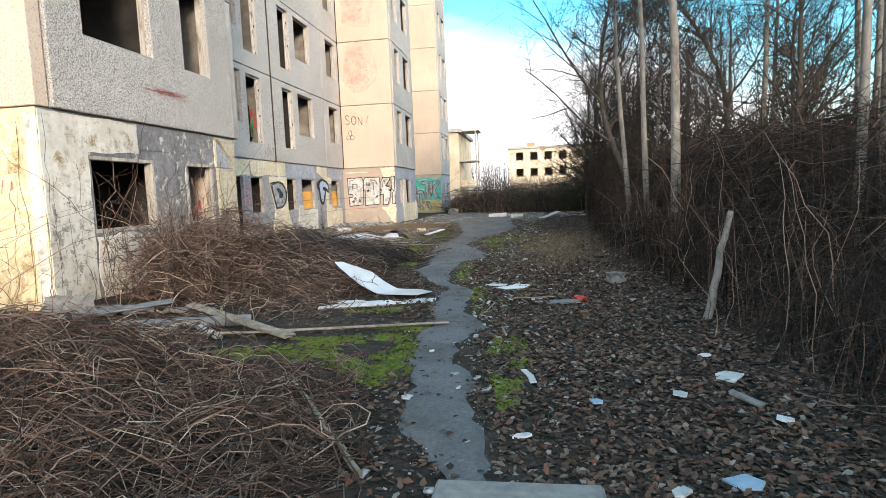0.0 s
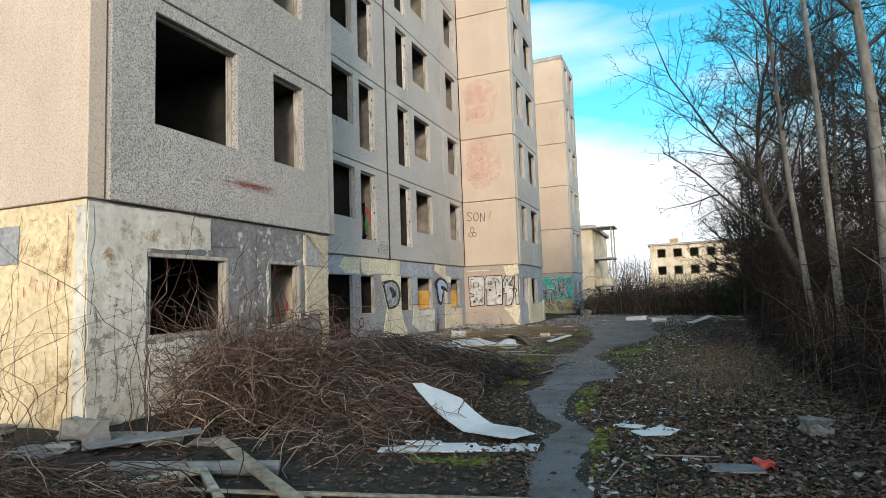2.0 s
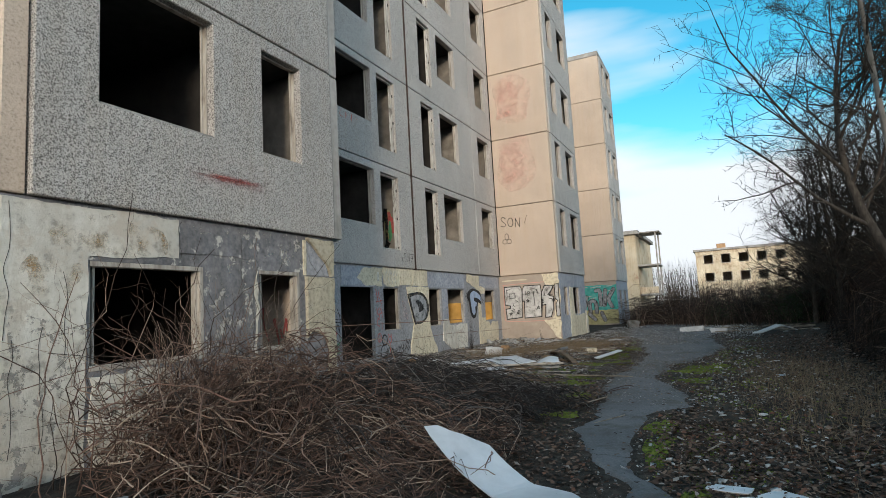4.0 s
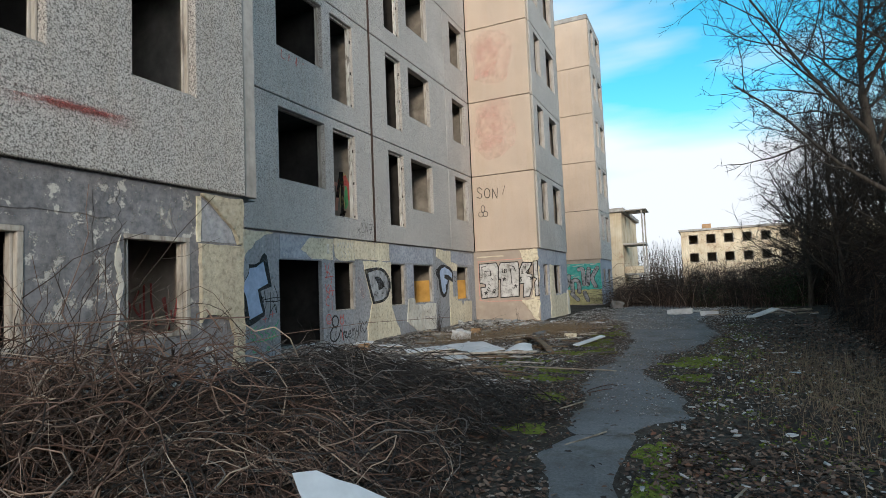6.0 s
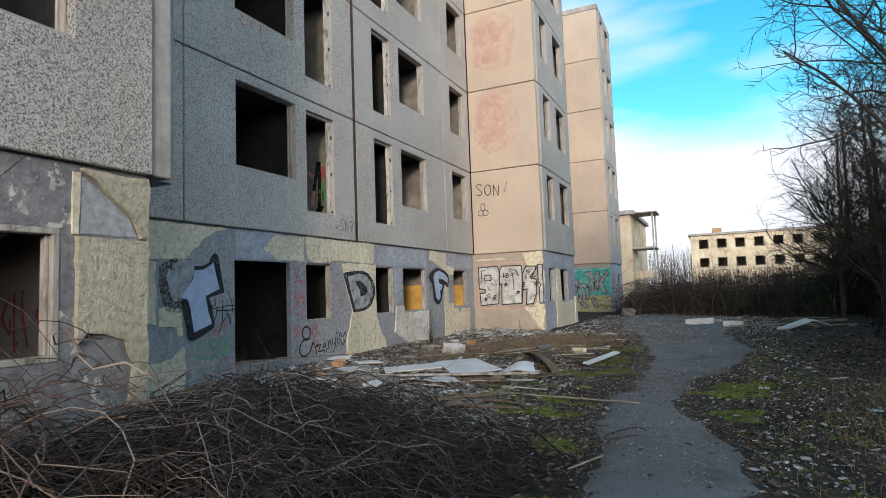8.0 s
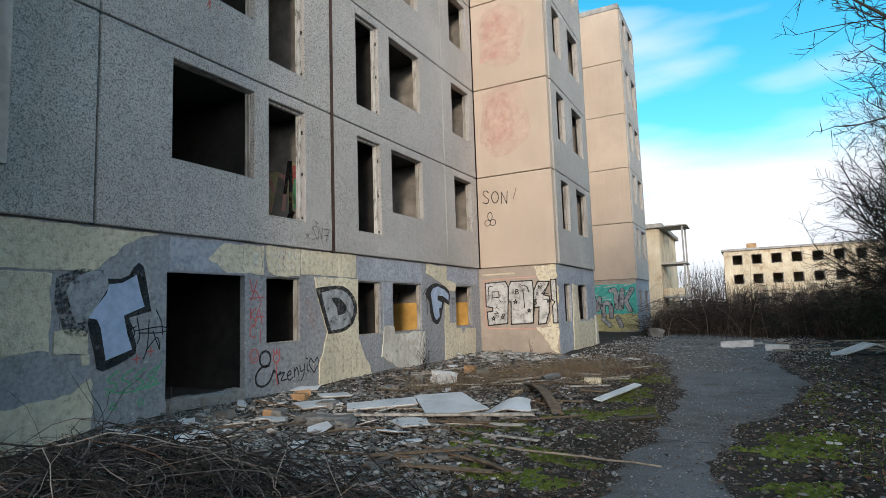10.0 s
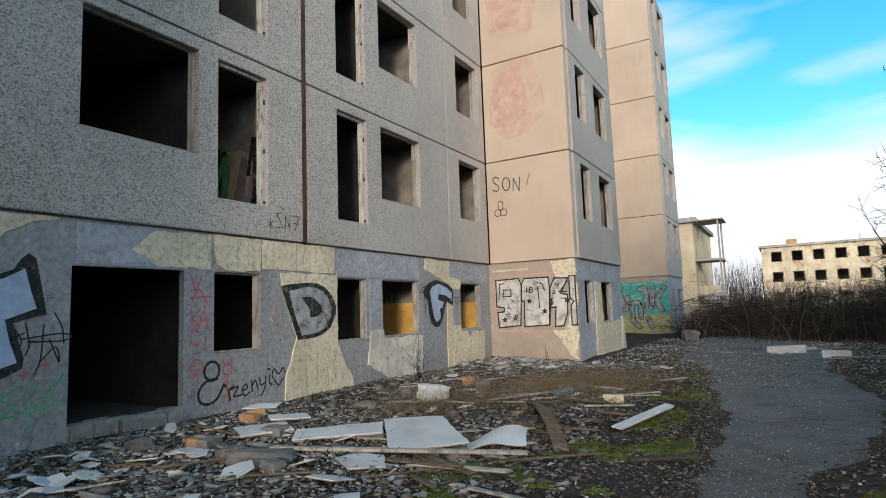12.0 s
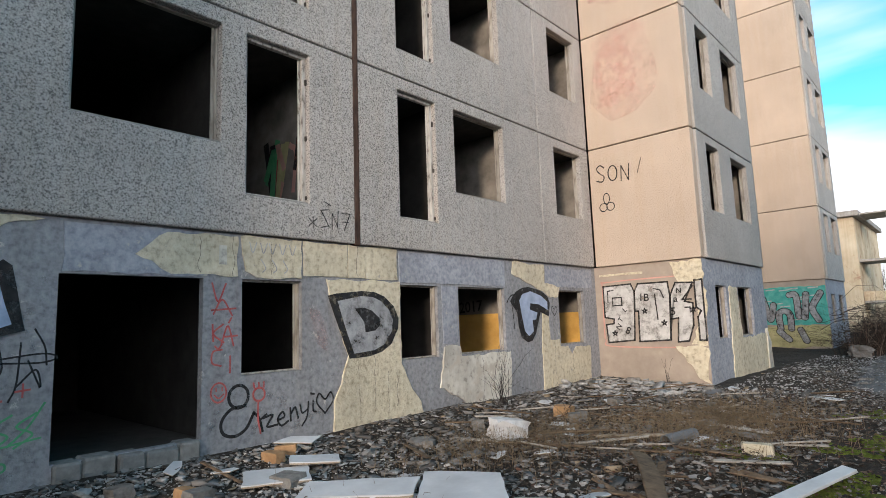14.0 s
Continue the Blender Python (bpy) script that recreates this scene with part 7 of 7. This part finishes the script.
def lump(name, label, category, x, y, size, mat, turn=0, seed=0, lift=0.0, rough=0.22, group=""):
    """A broken stone, brick or foam block."""
    rnd = random.Random(seed)
    bm = bmesh.new()
    bmesh.ops.create_cube(bm, size=1.0)
    bmesh.ops.subdivide_edges(bm, edges=bm.edges, cuts=2, use_grid_fill=True)
    for v in bm.verts:
        c = v.co
        k = 1 - 0.16 * (abs(c.x) + abs(c.y) + abs(c.z) - 0.5) * (0.5 + rough)
        v.co = Vector((c.x * size[0] * k + rnd.gauss(0, rough * 0.10 * size[0]), c.y * size[1] * k + rnd.gauss(0, rough * 0.10 * size[1]), c.z * size[2] * k + rnd.gauss(0, rough * 0.10 * size[2])))
    lo = min(v.co.z for v in bm.verts)
    bmesh.ops.translate(bm, vec=(0, 0, -lo), verts=bm.verts)
    ob = part(name, bm, mat)
    ob.matrix_basis = pose(x, y, gz(x, y) - 0.015 + lift, rnd.uniform(-6, 6), rnd.uniform(-6, 6), turn)
    return tagged(ob, label, category, group)


def pole(name, label, category, a, b, r0, r1, mat, hollow=False, part_name="shaft", crook=0.0, seed=0):
    rnd = random.Random(seed)
    A, B = Vector((a[0], a[1], gz(a[0], a[1]) + a[2])), Vector((b[0], b[1], gz(b[0], b[1]) + b[2]))
    ob = thing(name, label, category, at=Matrix.Translation(A))
    n, sides = 9, 12
    bm, rings = bmesh.new(), []
    q = (B - A).to_track_quat("Z", "Y").to_matrix()
    for i in range(n + 1):
        f = i / n
        c = (B - A) * f + Vector((rnd.gauss(0, crook), rnd.gauss(0, crook), rnd.gauss(0, crook * 0.5))) * (1 if 0 < i < n else 0)
        r = r0 + (r1 - r0) * f
        rings.append([bm.verts.new(c + q @ Vector((r * math.cos(k * math.tau / sides), r * math.sin(k * math.tau / sides), 0))) for k in range(sides)])
    if hollow:
        for i in (n, 0):
            f = i / n
            rings.append([bm.verts.new((B - A) * f + q @ Vector((r0 * 0.84 * math.cos(k * math.tau / sides), r0 * 0.84 * math.sin(k * math.tau / sides), 0))) for k in range(sides)])
        rings.append(rings[0])
    for r1_, r2_ in zip(rings, rings[1:]):
        for k in range(sides):
            j = (k + 1) % sides
            bm.faces.new([r1_[k], r1_[j], r2_[j], r2_[k]])
    if not hollow:
        bm.faces.new(rings[0][::-1])
        bm.faces.new(rings[-1])
    bmesh.ops.recalc_face_normals(bm, faces=bm.faces)
    part(part_name, bm, mat, ob)
    return ob


# by the start of the walk
sheet("curled_sheet", "white laminate sheet curling up from the ground", "sheet", pose(-2.20, 8.02, gz(-2.2, 8.0) + 0.03, 0, 0, -24), [(-0.72, -0.20), (0.10, -0.22), (0.80, -0.24), (0.86, 0.02), (0.55, 0.18), (0.05, 0.24), (-0.40, 0.27), (-0.70, -0.06)], 0.012, M_BOARD,
      M_BOARD, lambda x, y: 0.43 * (max(0.0, 0.12 - x) / 0.84) ** 1.35 + 0.05 * max(0, x), 4)
sheet("broken_board", "long white broken board with dark holes", "board", pose(-2.08, 7.27, gz(-2.1, 7.3) + 0.015, 3, 0, 17), [(-0.76, -0.10), (0.76, -0.13), (0.80, 0.06), (0.45, 0.10), (0.38, 0.02), (0.22, 0.03), (0.18, 0.13), (-0.15, 0.14), (-0.75, 0.02)], 0.02, M_BOARD, M_EDGE, None, 5)
sheet("board_scrap", "small white board scrap on the broken board", "board", pose(-2.42, 7.25, gz(-2.42, 7.25) + 0.045, 4, 4, 30), rect(-0.18, 0.18, -0.06, 0.06), 0.015, M_BOARD, M_EDGE, None, 6)
beam("grooved_plank", "pale grooved timber plank lying across debris", "plank", (-4.10, 6.28, 0.14), (-2.45, 5.36, 0.05), 0.12, 0.035, M_PLANK, 4, part_name="plank", seed=1)
beam("lath", "long pale lath lying across the path's edge", "lath", (-3.7, 5.42, 0.03), (-0.94, 6.06, 0.035), 0.05, 0.022, M_PLANK, part_name="lath", seed=2)
beam("lath", "pale split lath beside the long lath", "lath", (-4.4, 5.12, 0.03), (-2.55, 5.66, 0.03), 0.045, 0.02, M_PLANK, part_name="lath", seed=3)
pole("cement_pipe", "grey cement pipe lying among the debris", "pipe", (-4.42, 5.40, 0.07), (-3.23, 6.06, 0.07), 0.062, 0.062, M_PIPE, True, "pipe")
beam("window_profile", "white bent window profile on the ground", "profile", (-4.16, 5.10, 0.03), (-3.72, 5.68, 0.08), 0.08, 0.05, M_FRAME, part_name="profile", seed=4)
beam("window_profile", "short white window profile on the ground", "profile", (-3.72, 5.70, 0.08), (-3.24, 5.38, 0.02), 0.07, 0.04, M_FRAME, part_name="profile", seed=5)
pole("stick", "long straight peeled stick lying on brambles", "stick", (-1.86, 4.02, 0.14), (-0.93, 2.74, 0.03), 0.013, 0.020, M_PLANK, False, "stick", 0.006)
pole("leaning_post", "weathered broken wooden post leaning at the thicket", "post", (1.74, 6.32, -0.1), (2.10, 6.62, 1.10), 0.046, 0.030, M_PALEBARK, False, "post", 0.012, 3)
for k, (x, y, s, m, tn) in enumerate(((-5.62, 5.98, (0.38, 0.20, 0.22), M_STONE, 20), (-5.22, 5.88, (0.24, 0.15, 0.26), M_STONE, 60), (-6.7, 5.6, (0.4, 0.4, 0.12), M_STONE, 10), (-5.45, 5.7, (0.3, 0.2, 0.1), M_KERB, 30))):
    lump("concrete_block", "broken grey concrete block by the gable", "block", x, y, s, m, tn, 30 + k, rough=0.6, group="blocks by the gable")
beam("grey_board", "grey weathered board leaning on blocks", "board", (-5.15, 5.72, 0.06), (-4.45, 6.40, 0.16), 0.14, 0.02, M_PIPE, 10, seed=7)
beam("grey_board", "grey weathered board by the gable", "board", (-6.2, 5.3, 0.03), (-5.2, 5.45, 0.05), 0.16, 0.02, M_PIPE, 0, seed=8)
for k, (x, y, s, tn) in enumerate(((-5.2, 6.1, (0.5, 0.34, 0.07), 15), (-4.9, 6.35, (0.36, 0.3, 0.06), 50), (-6.9, 5.9, (0.6, 0.35, 0.09), -10), (-5.6, 5.45, (0.34, 0.22, 0.08), 70), (-4.45, 6.5, (0.3, 0.2, 0.05), 20))):
    lump("broken_slab", "dark grey broken slab by the gable's foot", "slab", x, y, s, M_STONE, tn, 90 + k, 0.02, 0.3, group="slabs by the gable")
# litter on the leaves
LIT = ((-0.10, 3.30, 0.15, M_FOAM), (0.95, 4.0, 0.15, M_FOAM), (1.37, 4.35, 0.24, M_FOAM), (0.66, 2.74, 0.16, M_FOAM), (0.98, 2.84, 0.22, M_TEAL), (0.38, 3.84, 0.12, M_TEAL), (-1.32, 3.9, 0.12, M_PIPE), (-0.93, 3.89, 0.11, M_FOAM),
       (1.45, 3.58, 0.12, M_FOAM), (1.36, 4.9, 0.13, M_FOAM), (-1.9, 4.55, 0.06, M_FOAM), (-1.75, 4.5, 0.06, M_FOAM), (-0.95, 5.05, 0.07, M_FOAM), (0.25, 14.8, 0.2, M_TEAL), (0.3, 17.0, 0.25, M_FOAM), (0.9, 9.5, 0.15, M_FOAM), (-0.2, 11.4, 0.12, M_FOAM))
for k, (x, y, s, m) in enumerate(LIT):
    s *= 0.78
    w = s * (0.5 + 0.2 * (k % 3))
    sheet("scrap", "crumpled pale blue plastic scrap on leaves" if m is M_TEAL else "broken pale scrap lying on leaves", "scrap", pose(x, y, gz(x, y) + 0.018, (k * 37) % 14 - 7, (k * 53) % 14 - 7, k * 77), [(-s / 2, -w / 2), (s * 0.2, -w * 0.62), (s / 2, -w * 0.1), (s * 0.34, w / 2), (-s * 0.3, w * 0.55)], 0.014, m, m,
          None, k, group="scraps on the leaves")
sheet("wet_board", "broken pale grey board flat on the moss", "board", pose(-0.32, 8.32, gz(-0.32, 8.32) + 0.02, 0, 0, 35), [(-0.22, -0.12), (0.05, -0.2), (0.26, -0.05), (0.2, 0.16), (-0.06, 0.08), (-0.24, 0.1)], 0.014, M_BOARD, M_EDGE, None, 41)
sheet("wet_board", "broken pale grey board flat on the moss", "board", pose(-0.58, 8.5, gz(-0.58, 8.5) + 0.02, 0, 0, -10), rect(-0.15, 0.16, -0.07, 0.07), 0.014, M_BOARD, M_EDGE, None, 42)
sheet("white_strip", "curved white plastic strip on moss", "scrap", pose(-0.07, 4.42, gz(-0.07, 4.4) + 0.02, 0, 0, 104), [(-0.16, -0.02), (0, -0.035), (0.16, -0.015), (0.16, 0.03), (0, 0.015), (-0.16, 0.03)], 0.012, M_FOAM, M_FOAM, None, 43)
sheet("red_bag", "crumpled red plastic bag on leaves", "bag", pose(0.57, 7.42, gz(0.57, 7.4) + 0.02, 6, 0, 40), [(-0.10, -0.07), (0.04, -0.09), (0.11, 0), (0.06, 0.08), (-0.07, 0.07)], 0.03, M_RED, M_RED, lambda x, y: 0.04 * math.sin(x * 40) * math.cos(y * 30), 44)
sheet("grey_board", "grey rotten board on leaves", "board", pose(0.34, 7.25, gz(0.34, 7.25) + 0.02, 0, 0, 10), rect(-0.22, 0.2, -0.09, 0.09), 0.016, M_PIPE, M_EDGE, None, 45)
lump("stone", "mossy grey stone at the thicket's edge", "stone", 1.15, 8.6, (0.26, 0.22, 0.17), M_STONE, 20, 50, rough=0.6)
beam("rotten_wood", "grey rotten wood lying on leaves", "wood", (1.28, 4.02, 0.02), (1.40, 3.78, 0.02), 0.055, 0.025, M_STONE, 10, seed=11)
for k, (x, y, d, ln) in enumerate(((-0.6, 6.6, 80, 0.5), (-0.35, 7.4, 10, 0.6), (-0.75, 9.6, 70, 0.35), (-2.0, 10.6, 60, 0.55), (-0.3, 5.6, 100, 0.3))):
    a = radians(d)
    beam("lath", "short pale lath among moss and litter", "lath", (x, y, 0.02), (x + ln * math.cos(a), y + ln * math.sin(a), 0.03), 0.022, 0.012, M_PLANK, part_name="lath", seed=20 + k, group="short laths")
# wire loop on the path
g_w = thing("wire_loop", "dark bent wire loop on the path", "wire", at=pose(-2.05, 13.0, gz(-2.05, 13.0) + 0.035))
wl_pts = np.array([[(0.20 * math.cos(a), 0.17 * math.sin(a) * (1 + 0.3 * math.sin(2 * a)), 0.02 + 0.03 * math.sin(a * 1.5)) for a in np.linspace(0.6, 5.4, 18)]])
tubes("wire", wl_pts, np.full((1, 18), 0.006), M_RUST, 5, g_w)

# before the recess
sheet("door_panel", "white door panel propped on rubble", "board", pose(-5.02, 16.22, gz(-5.02, 16.22) + 0.10, 7, -2, 0), [(-0.74, 0.36), (0.02, -0.58), (0.70, -0.22), (-0.05, 0.56)], 0.02, M_BOARD, M_EDGE, None, 61)
sheet("door_panel", "white crumpled board beside the panel", "board", pose(-4.22, 16.38, gz(-4.22, 16.38) + 0.08, 9, -3, 0), [(-0.34, -0.05), (-0.12, -0.36), (0.32, 0.0), (0.2, 0.36), (-0.05, 0.2)], 0.02, M_BOARD, M_EDGE, lambda x, y: 0.05 * math.cos(x * 9), 62)
sheet("wide_board", "pinkish-white wide board on rubble", "board", pose(-5.92, 15.98, gz(-5.92, 15.98) + 0.07, 6, -2, 36), rect(-0.48, 0.48, -0.18, 0.18), 0.03, M_BOARD, M_EDGE, None, 63)
beam("white_batten", "long white painted batten on rubble", "batten", (-6.10, 15.18, 0.05), (-3.72, 15.98, 0.09), 0.07, 0.035, M_FRAME, part_name="batten", seed=31)
sheet("grey_sheet", "grey-white broken sheet on the ground", "board", pose(-5.05, 15.3, gz(-5, 15.3) + 0.03, 4, 0, -20), [(-0.3, -0.12), (0.1, -0.22), (0.35, 0.02), (0.05, 0.2), (-0.25, 0.12)], 0.02, M_BOARD, M_EDGE, None, 64)
sheet("cupboard_board", "white cupboard board lying flat on rubble", "board", pose(-6.93, 15.83, gz(-6.9, 15.8) + 0.05, 3, 0, 60), rect(-0.30, 0.30, -0.22, 0.22), 0.025, M_BOARD, M_EDGE, None, 65)
sheet("cupboard_board", "small white cupboard board on another board", "board", pose(-7.0, 16.3, gz(-7.0, 16.3) + 0.09, 4, 3, 56), rect(-0.24, 0.24, -0.12, 0.12), 0.025, M_BOARD, M_EDGE, None, 66)
sheet("tile_scrap", "white broken sheet against rubble", "board", pose(-7.95, 16.72, gz(-7.95, 16.7) + 0.06, 10, 0, 40), [(-0.25, -0.08), (0.2, -0.12), (0.26, 0.1), (-0.1, 0.1)], 0.018, M_BOARD, M_EDGE, None, 67)
lump("concrete_slab", "flat broken concrete slab in the rubble", "slab", -6.0, 15.0, (0.60, 0.40, 0.12), M_STONE, 30, 68, rough=0.55)
for k, (x, y, tn) in enumerate(((-7.1, 15.1, 20), (-7.75, 16.45, 50), (-7.6, 16.2, 10))):
    lump("brick", "orange-brown brick lying in the rubble", "brick", x, y, (0.25, 0.13, 0.12), M_BRICK, tn, 70 + k, rough=0.12, group="bricks in the rubble")
lump("foam_block", "broken white casing lying on rubble", "casing", -6.3, 18.55, (0.5, 0.26, 0.24), M_FOAM, 62, 75, 0.02, 0.5)
lump("cinder_block", "pale yellow block on dry grass", "block", -3.82, 19.38, (0.30, 0.16, 0.14), M_CREAM, 10, 76, rough=0.12)
lump("brick", "orange brick on the rubble", "brick", -6.6, 20.3, (0.28, 0.2, 0.18), M_BRICK, 10, 77, rough=0.15)
beam("white_plank", "white painted plank end up on moss", "plank", (-3.33, 17.60, 0.05), (-2.98, 18.80, 0.10), 0.13, 0.03, M_BOARD, 6, part_name="plank", seed=33)
beam("bark_plank", "curved brown rotten plank in the rubble", "plank", (-4.66, 18.45, 0.05), (-3.58, 16.45, 0.03), 0.16, 0.03, M_BROWNWOOD, -12, part_name="plank", seed=34, bow=0.10)
beam("brown_plank", "brown old plank beside the rotten one", "plank", (-4.35, 18.3, 0.03), (-3.85, 16.9, 0.03), 0.08, 0.03, M_BROWNWOOD, 5, part_name="plank", seed=35)
beam("dark_strip", "dark flat metal strip on moss", "strip", (-2.95, 16.45, 0.02), (-2.45, 16.75, 0.03), 0.09, 0.03, M_JOINT, part_name="strip", seed=36)
beam("pale_plank", "pale plank lying on dry grass", "plank", (-5.45, 19.1, 0.04), (-4.55, 19.55, 0.08), 0.08, 0.03, M_PLANK, part_name="plank", seed=37)
pole("grey_pipe", "short grey plastic pipe on rubble", "pipe", (-4.62, 19.05, 0.07), (-4.52, 19.6, 0.10), 0.065, 0.065, M_PIPE, True, "pipe")
pole("stick", "thin long stick lying on rubble", "stick", (-4.2, 14.7, 0.03), (-2.1, 14.6, 0.03), 0.012, 0.009, M_PLANK, False, "stick", 0.008, 5)
pole("stick", "thin pale stick lying on the path", "stick", (-2.35, 11.9, 0.04), (-2.15, 12.3, 0.05), 0.008, 0.008, M_PLANK, False, "stick", 0.0, 6)
rb = random.Random(77)
for k in range(80):
    x, y = rb.uniform(-8.0, -3.6), rb.uniform(13.3, 24.2)
    ln, a = rb.uniform(0.25, 1.1), rb.uniform(-0.6, 0.9)
    pale = rb.random() < 0.4
    x2, y2 = min(-3.2, max(-8.15, x + ln * math.cos(a))), min(24.5, y + ln * math.sin(a))
    beam("lath", "pale splintered lath in the rubble" if pale else "brown splintered lath in the rubble", "lath", (x, y, 0.03), (x2, y2, 0.03 + rb.uniform(0, 0.06)),
         rb.uniform(0.03, 0.09), 0.018, M_FRAME if pale else M_BROWNWOOD, rb.uniform(-10, 10), "laths in the rubble", "lath", 0.6, 0, 0, 100 + k)
for k in range(52):
    x, y = rb.uniform(-7.9, -3.8), rb.uniform(13.4, 24.2)
    s, w = rb.uniform(0.15, 0.38), rb.uniform(0.1, 0.26)
    sheet("board_scrap", "broken scrap of white board in rubble" if k % 3 else "broken scrap of grey board in rubble", "board", pose(x, y, gz(x, y) + 0.035, rb.uniform(-12, 12), rb.uniform(-12, 12), rb.uniform(0, 360)),
          [(-s / 2, -w / 2), (s * 0.1, -w * 0.6), (s / 2, -w * 0.2), (s * 0.4, w / 2), (-s * 0.35, w * 0.5)], 0.014, M_BOARD if k % 3 else M_PIPE, M_EDGE, None, 200 + k, group="board scraps in the rubble")
for k in range(26):
    x, y = rb.uniform(-8.0, -4.0), rb.uniform(13.2, 24.0)
    s = rb.uniform(0.12, 0.3)
    lump("broken_stone", "broken grey stone in the rubble", "stone", x, y, (s, s * rb.uniform(0.5, 0.9), s * rb.uniform(0.3, 0.6)), M_STONE, rb.uniform(0, 180), 300 + k, group="stones in the rubble")
# pale plastic and tiles heaped by the doorway
for k in range(26):
    x, y = rb.uniform(-7.9, -6.5), rb.uniform(13.0, 14.3)
    s, w = rb.uniform(0.1, 0.3), rb.uniform(0.07, 0.2)
    sheet("plastic_scrap", "pale bluish-white plastic scrap heaped by the doorway", "scrap", pose(x, y, gz(x, y) + 0.04, rb.uniform(-22, 22), rb.uniform(-22, 22), rb.uniform(0, 360)),
          [(-s / 2, -w / 2), (s * 0.15, -w * 0.6), (s / 2, -w * 0.15), (s * 0.35, w / 2), (-s * 0.4, w * 0.45)], 0.012, M_TEAL if k % 5 == 0 else M_BOARD, M_BOARD, None, 700 + k, group="plastic scraps by the doorway")
# far end of the yard
lump("foam_slab", "white foam slab lying at the thicket", "slab", -1.70, 27.5, (0.88, 0.36, 0.20), M_FOAM, 4, 81, rough=0.1)
lump("foam_slab", "white foam slab lying at the thicket", "slab", -0.76, 26.3, (0.56, 0.32, 0.18), M_FOAM, -6, 82, rough=0.1)
sheet("pale_tarpaulin", "crumpled pale tarpaulin at the thicket", "tarpaulin", pose(0.85, 25.3, gz(0.85, 25.3) + 0.02, 0, 0, 10), [(-0.7, -0.3), (0.5, -0.35), (0.75, 0.1), (0.2, 0.4), (-0.5, 0.3)], 0.03, M_FOAM, M_FOAM, lambda x, y: 0.22 * max(0, 1 - abs(x - 0.2) * 1.6), 83)
lump("concrete_lump", "grey concrete lump by the bay's corner", "block", -4.6, 33.0, (0.55, 0.4, 0.35), M_STONE, 20, 84, rough=0.5)
for k in range(22):
    x, y = rb.uniform(-4.0, 2.4), rb.uniform(25.5, 31.2)
    s = rb.uniform(0.12, 0.3)
    lump("far_debris", "pale broken debris before the thicket", "debris", x, y, (s, s * 0.5, s * rb.uniform(0.15, 0.4)), M_PALECHIP if k % 3 == 0 else M_STONE, rb.uniform(0, 180), 400 + k, group="debris at the thicket")
for k in range(10):
    x, y = rb.uniform(-1.5, 2.2), rb.uniform(26, 30)
    beam("lath", "splintered lath before the thicket", "lath", (x, y, 0.03), (x + rb.uniform(0.4, 1.2), y + rb.uniform(-0.3, 0.3), 0.06), 0.07, 0.03, M_PLANK, part_name="lath", seed=500 + k, group="laths at the thicket")
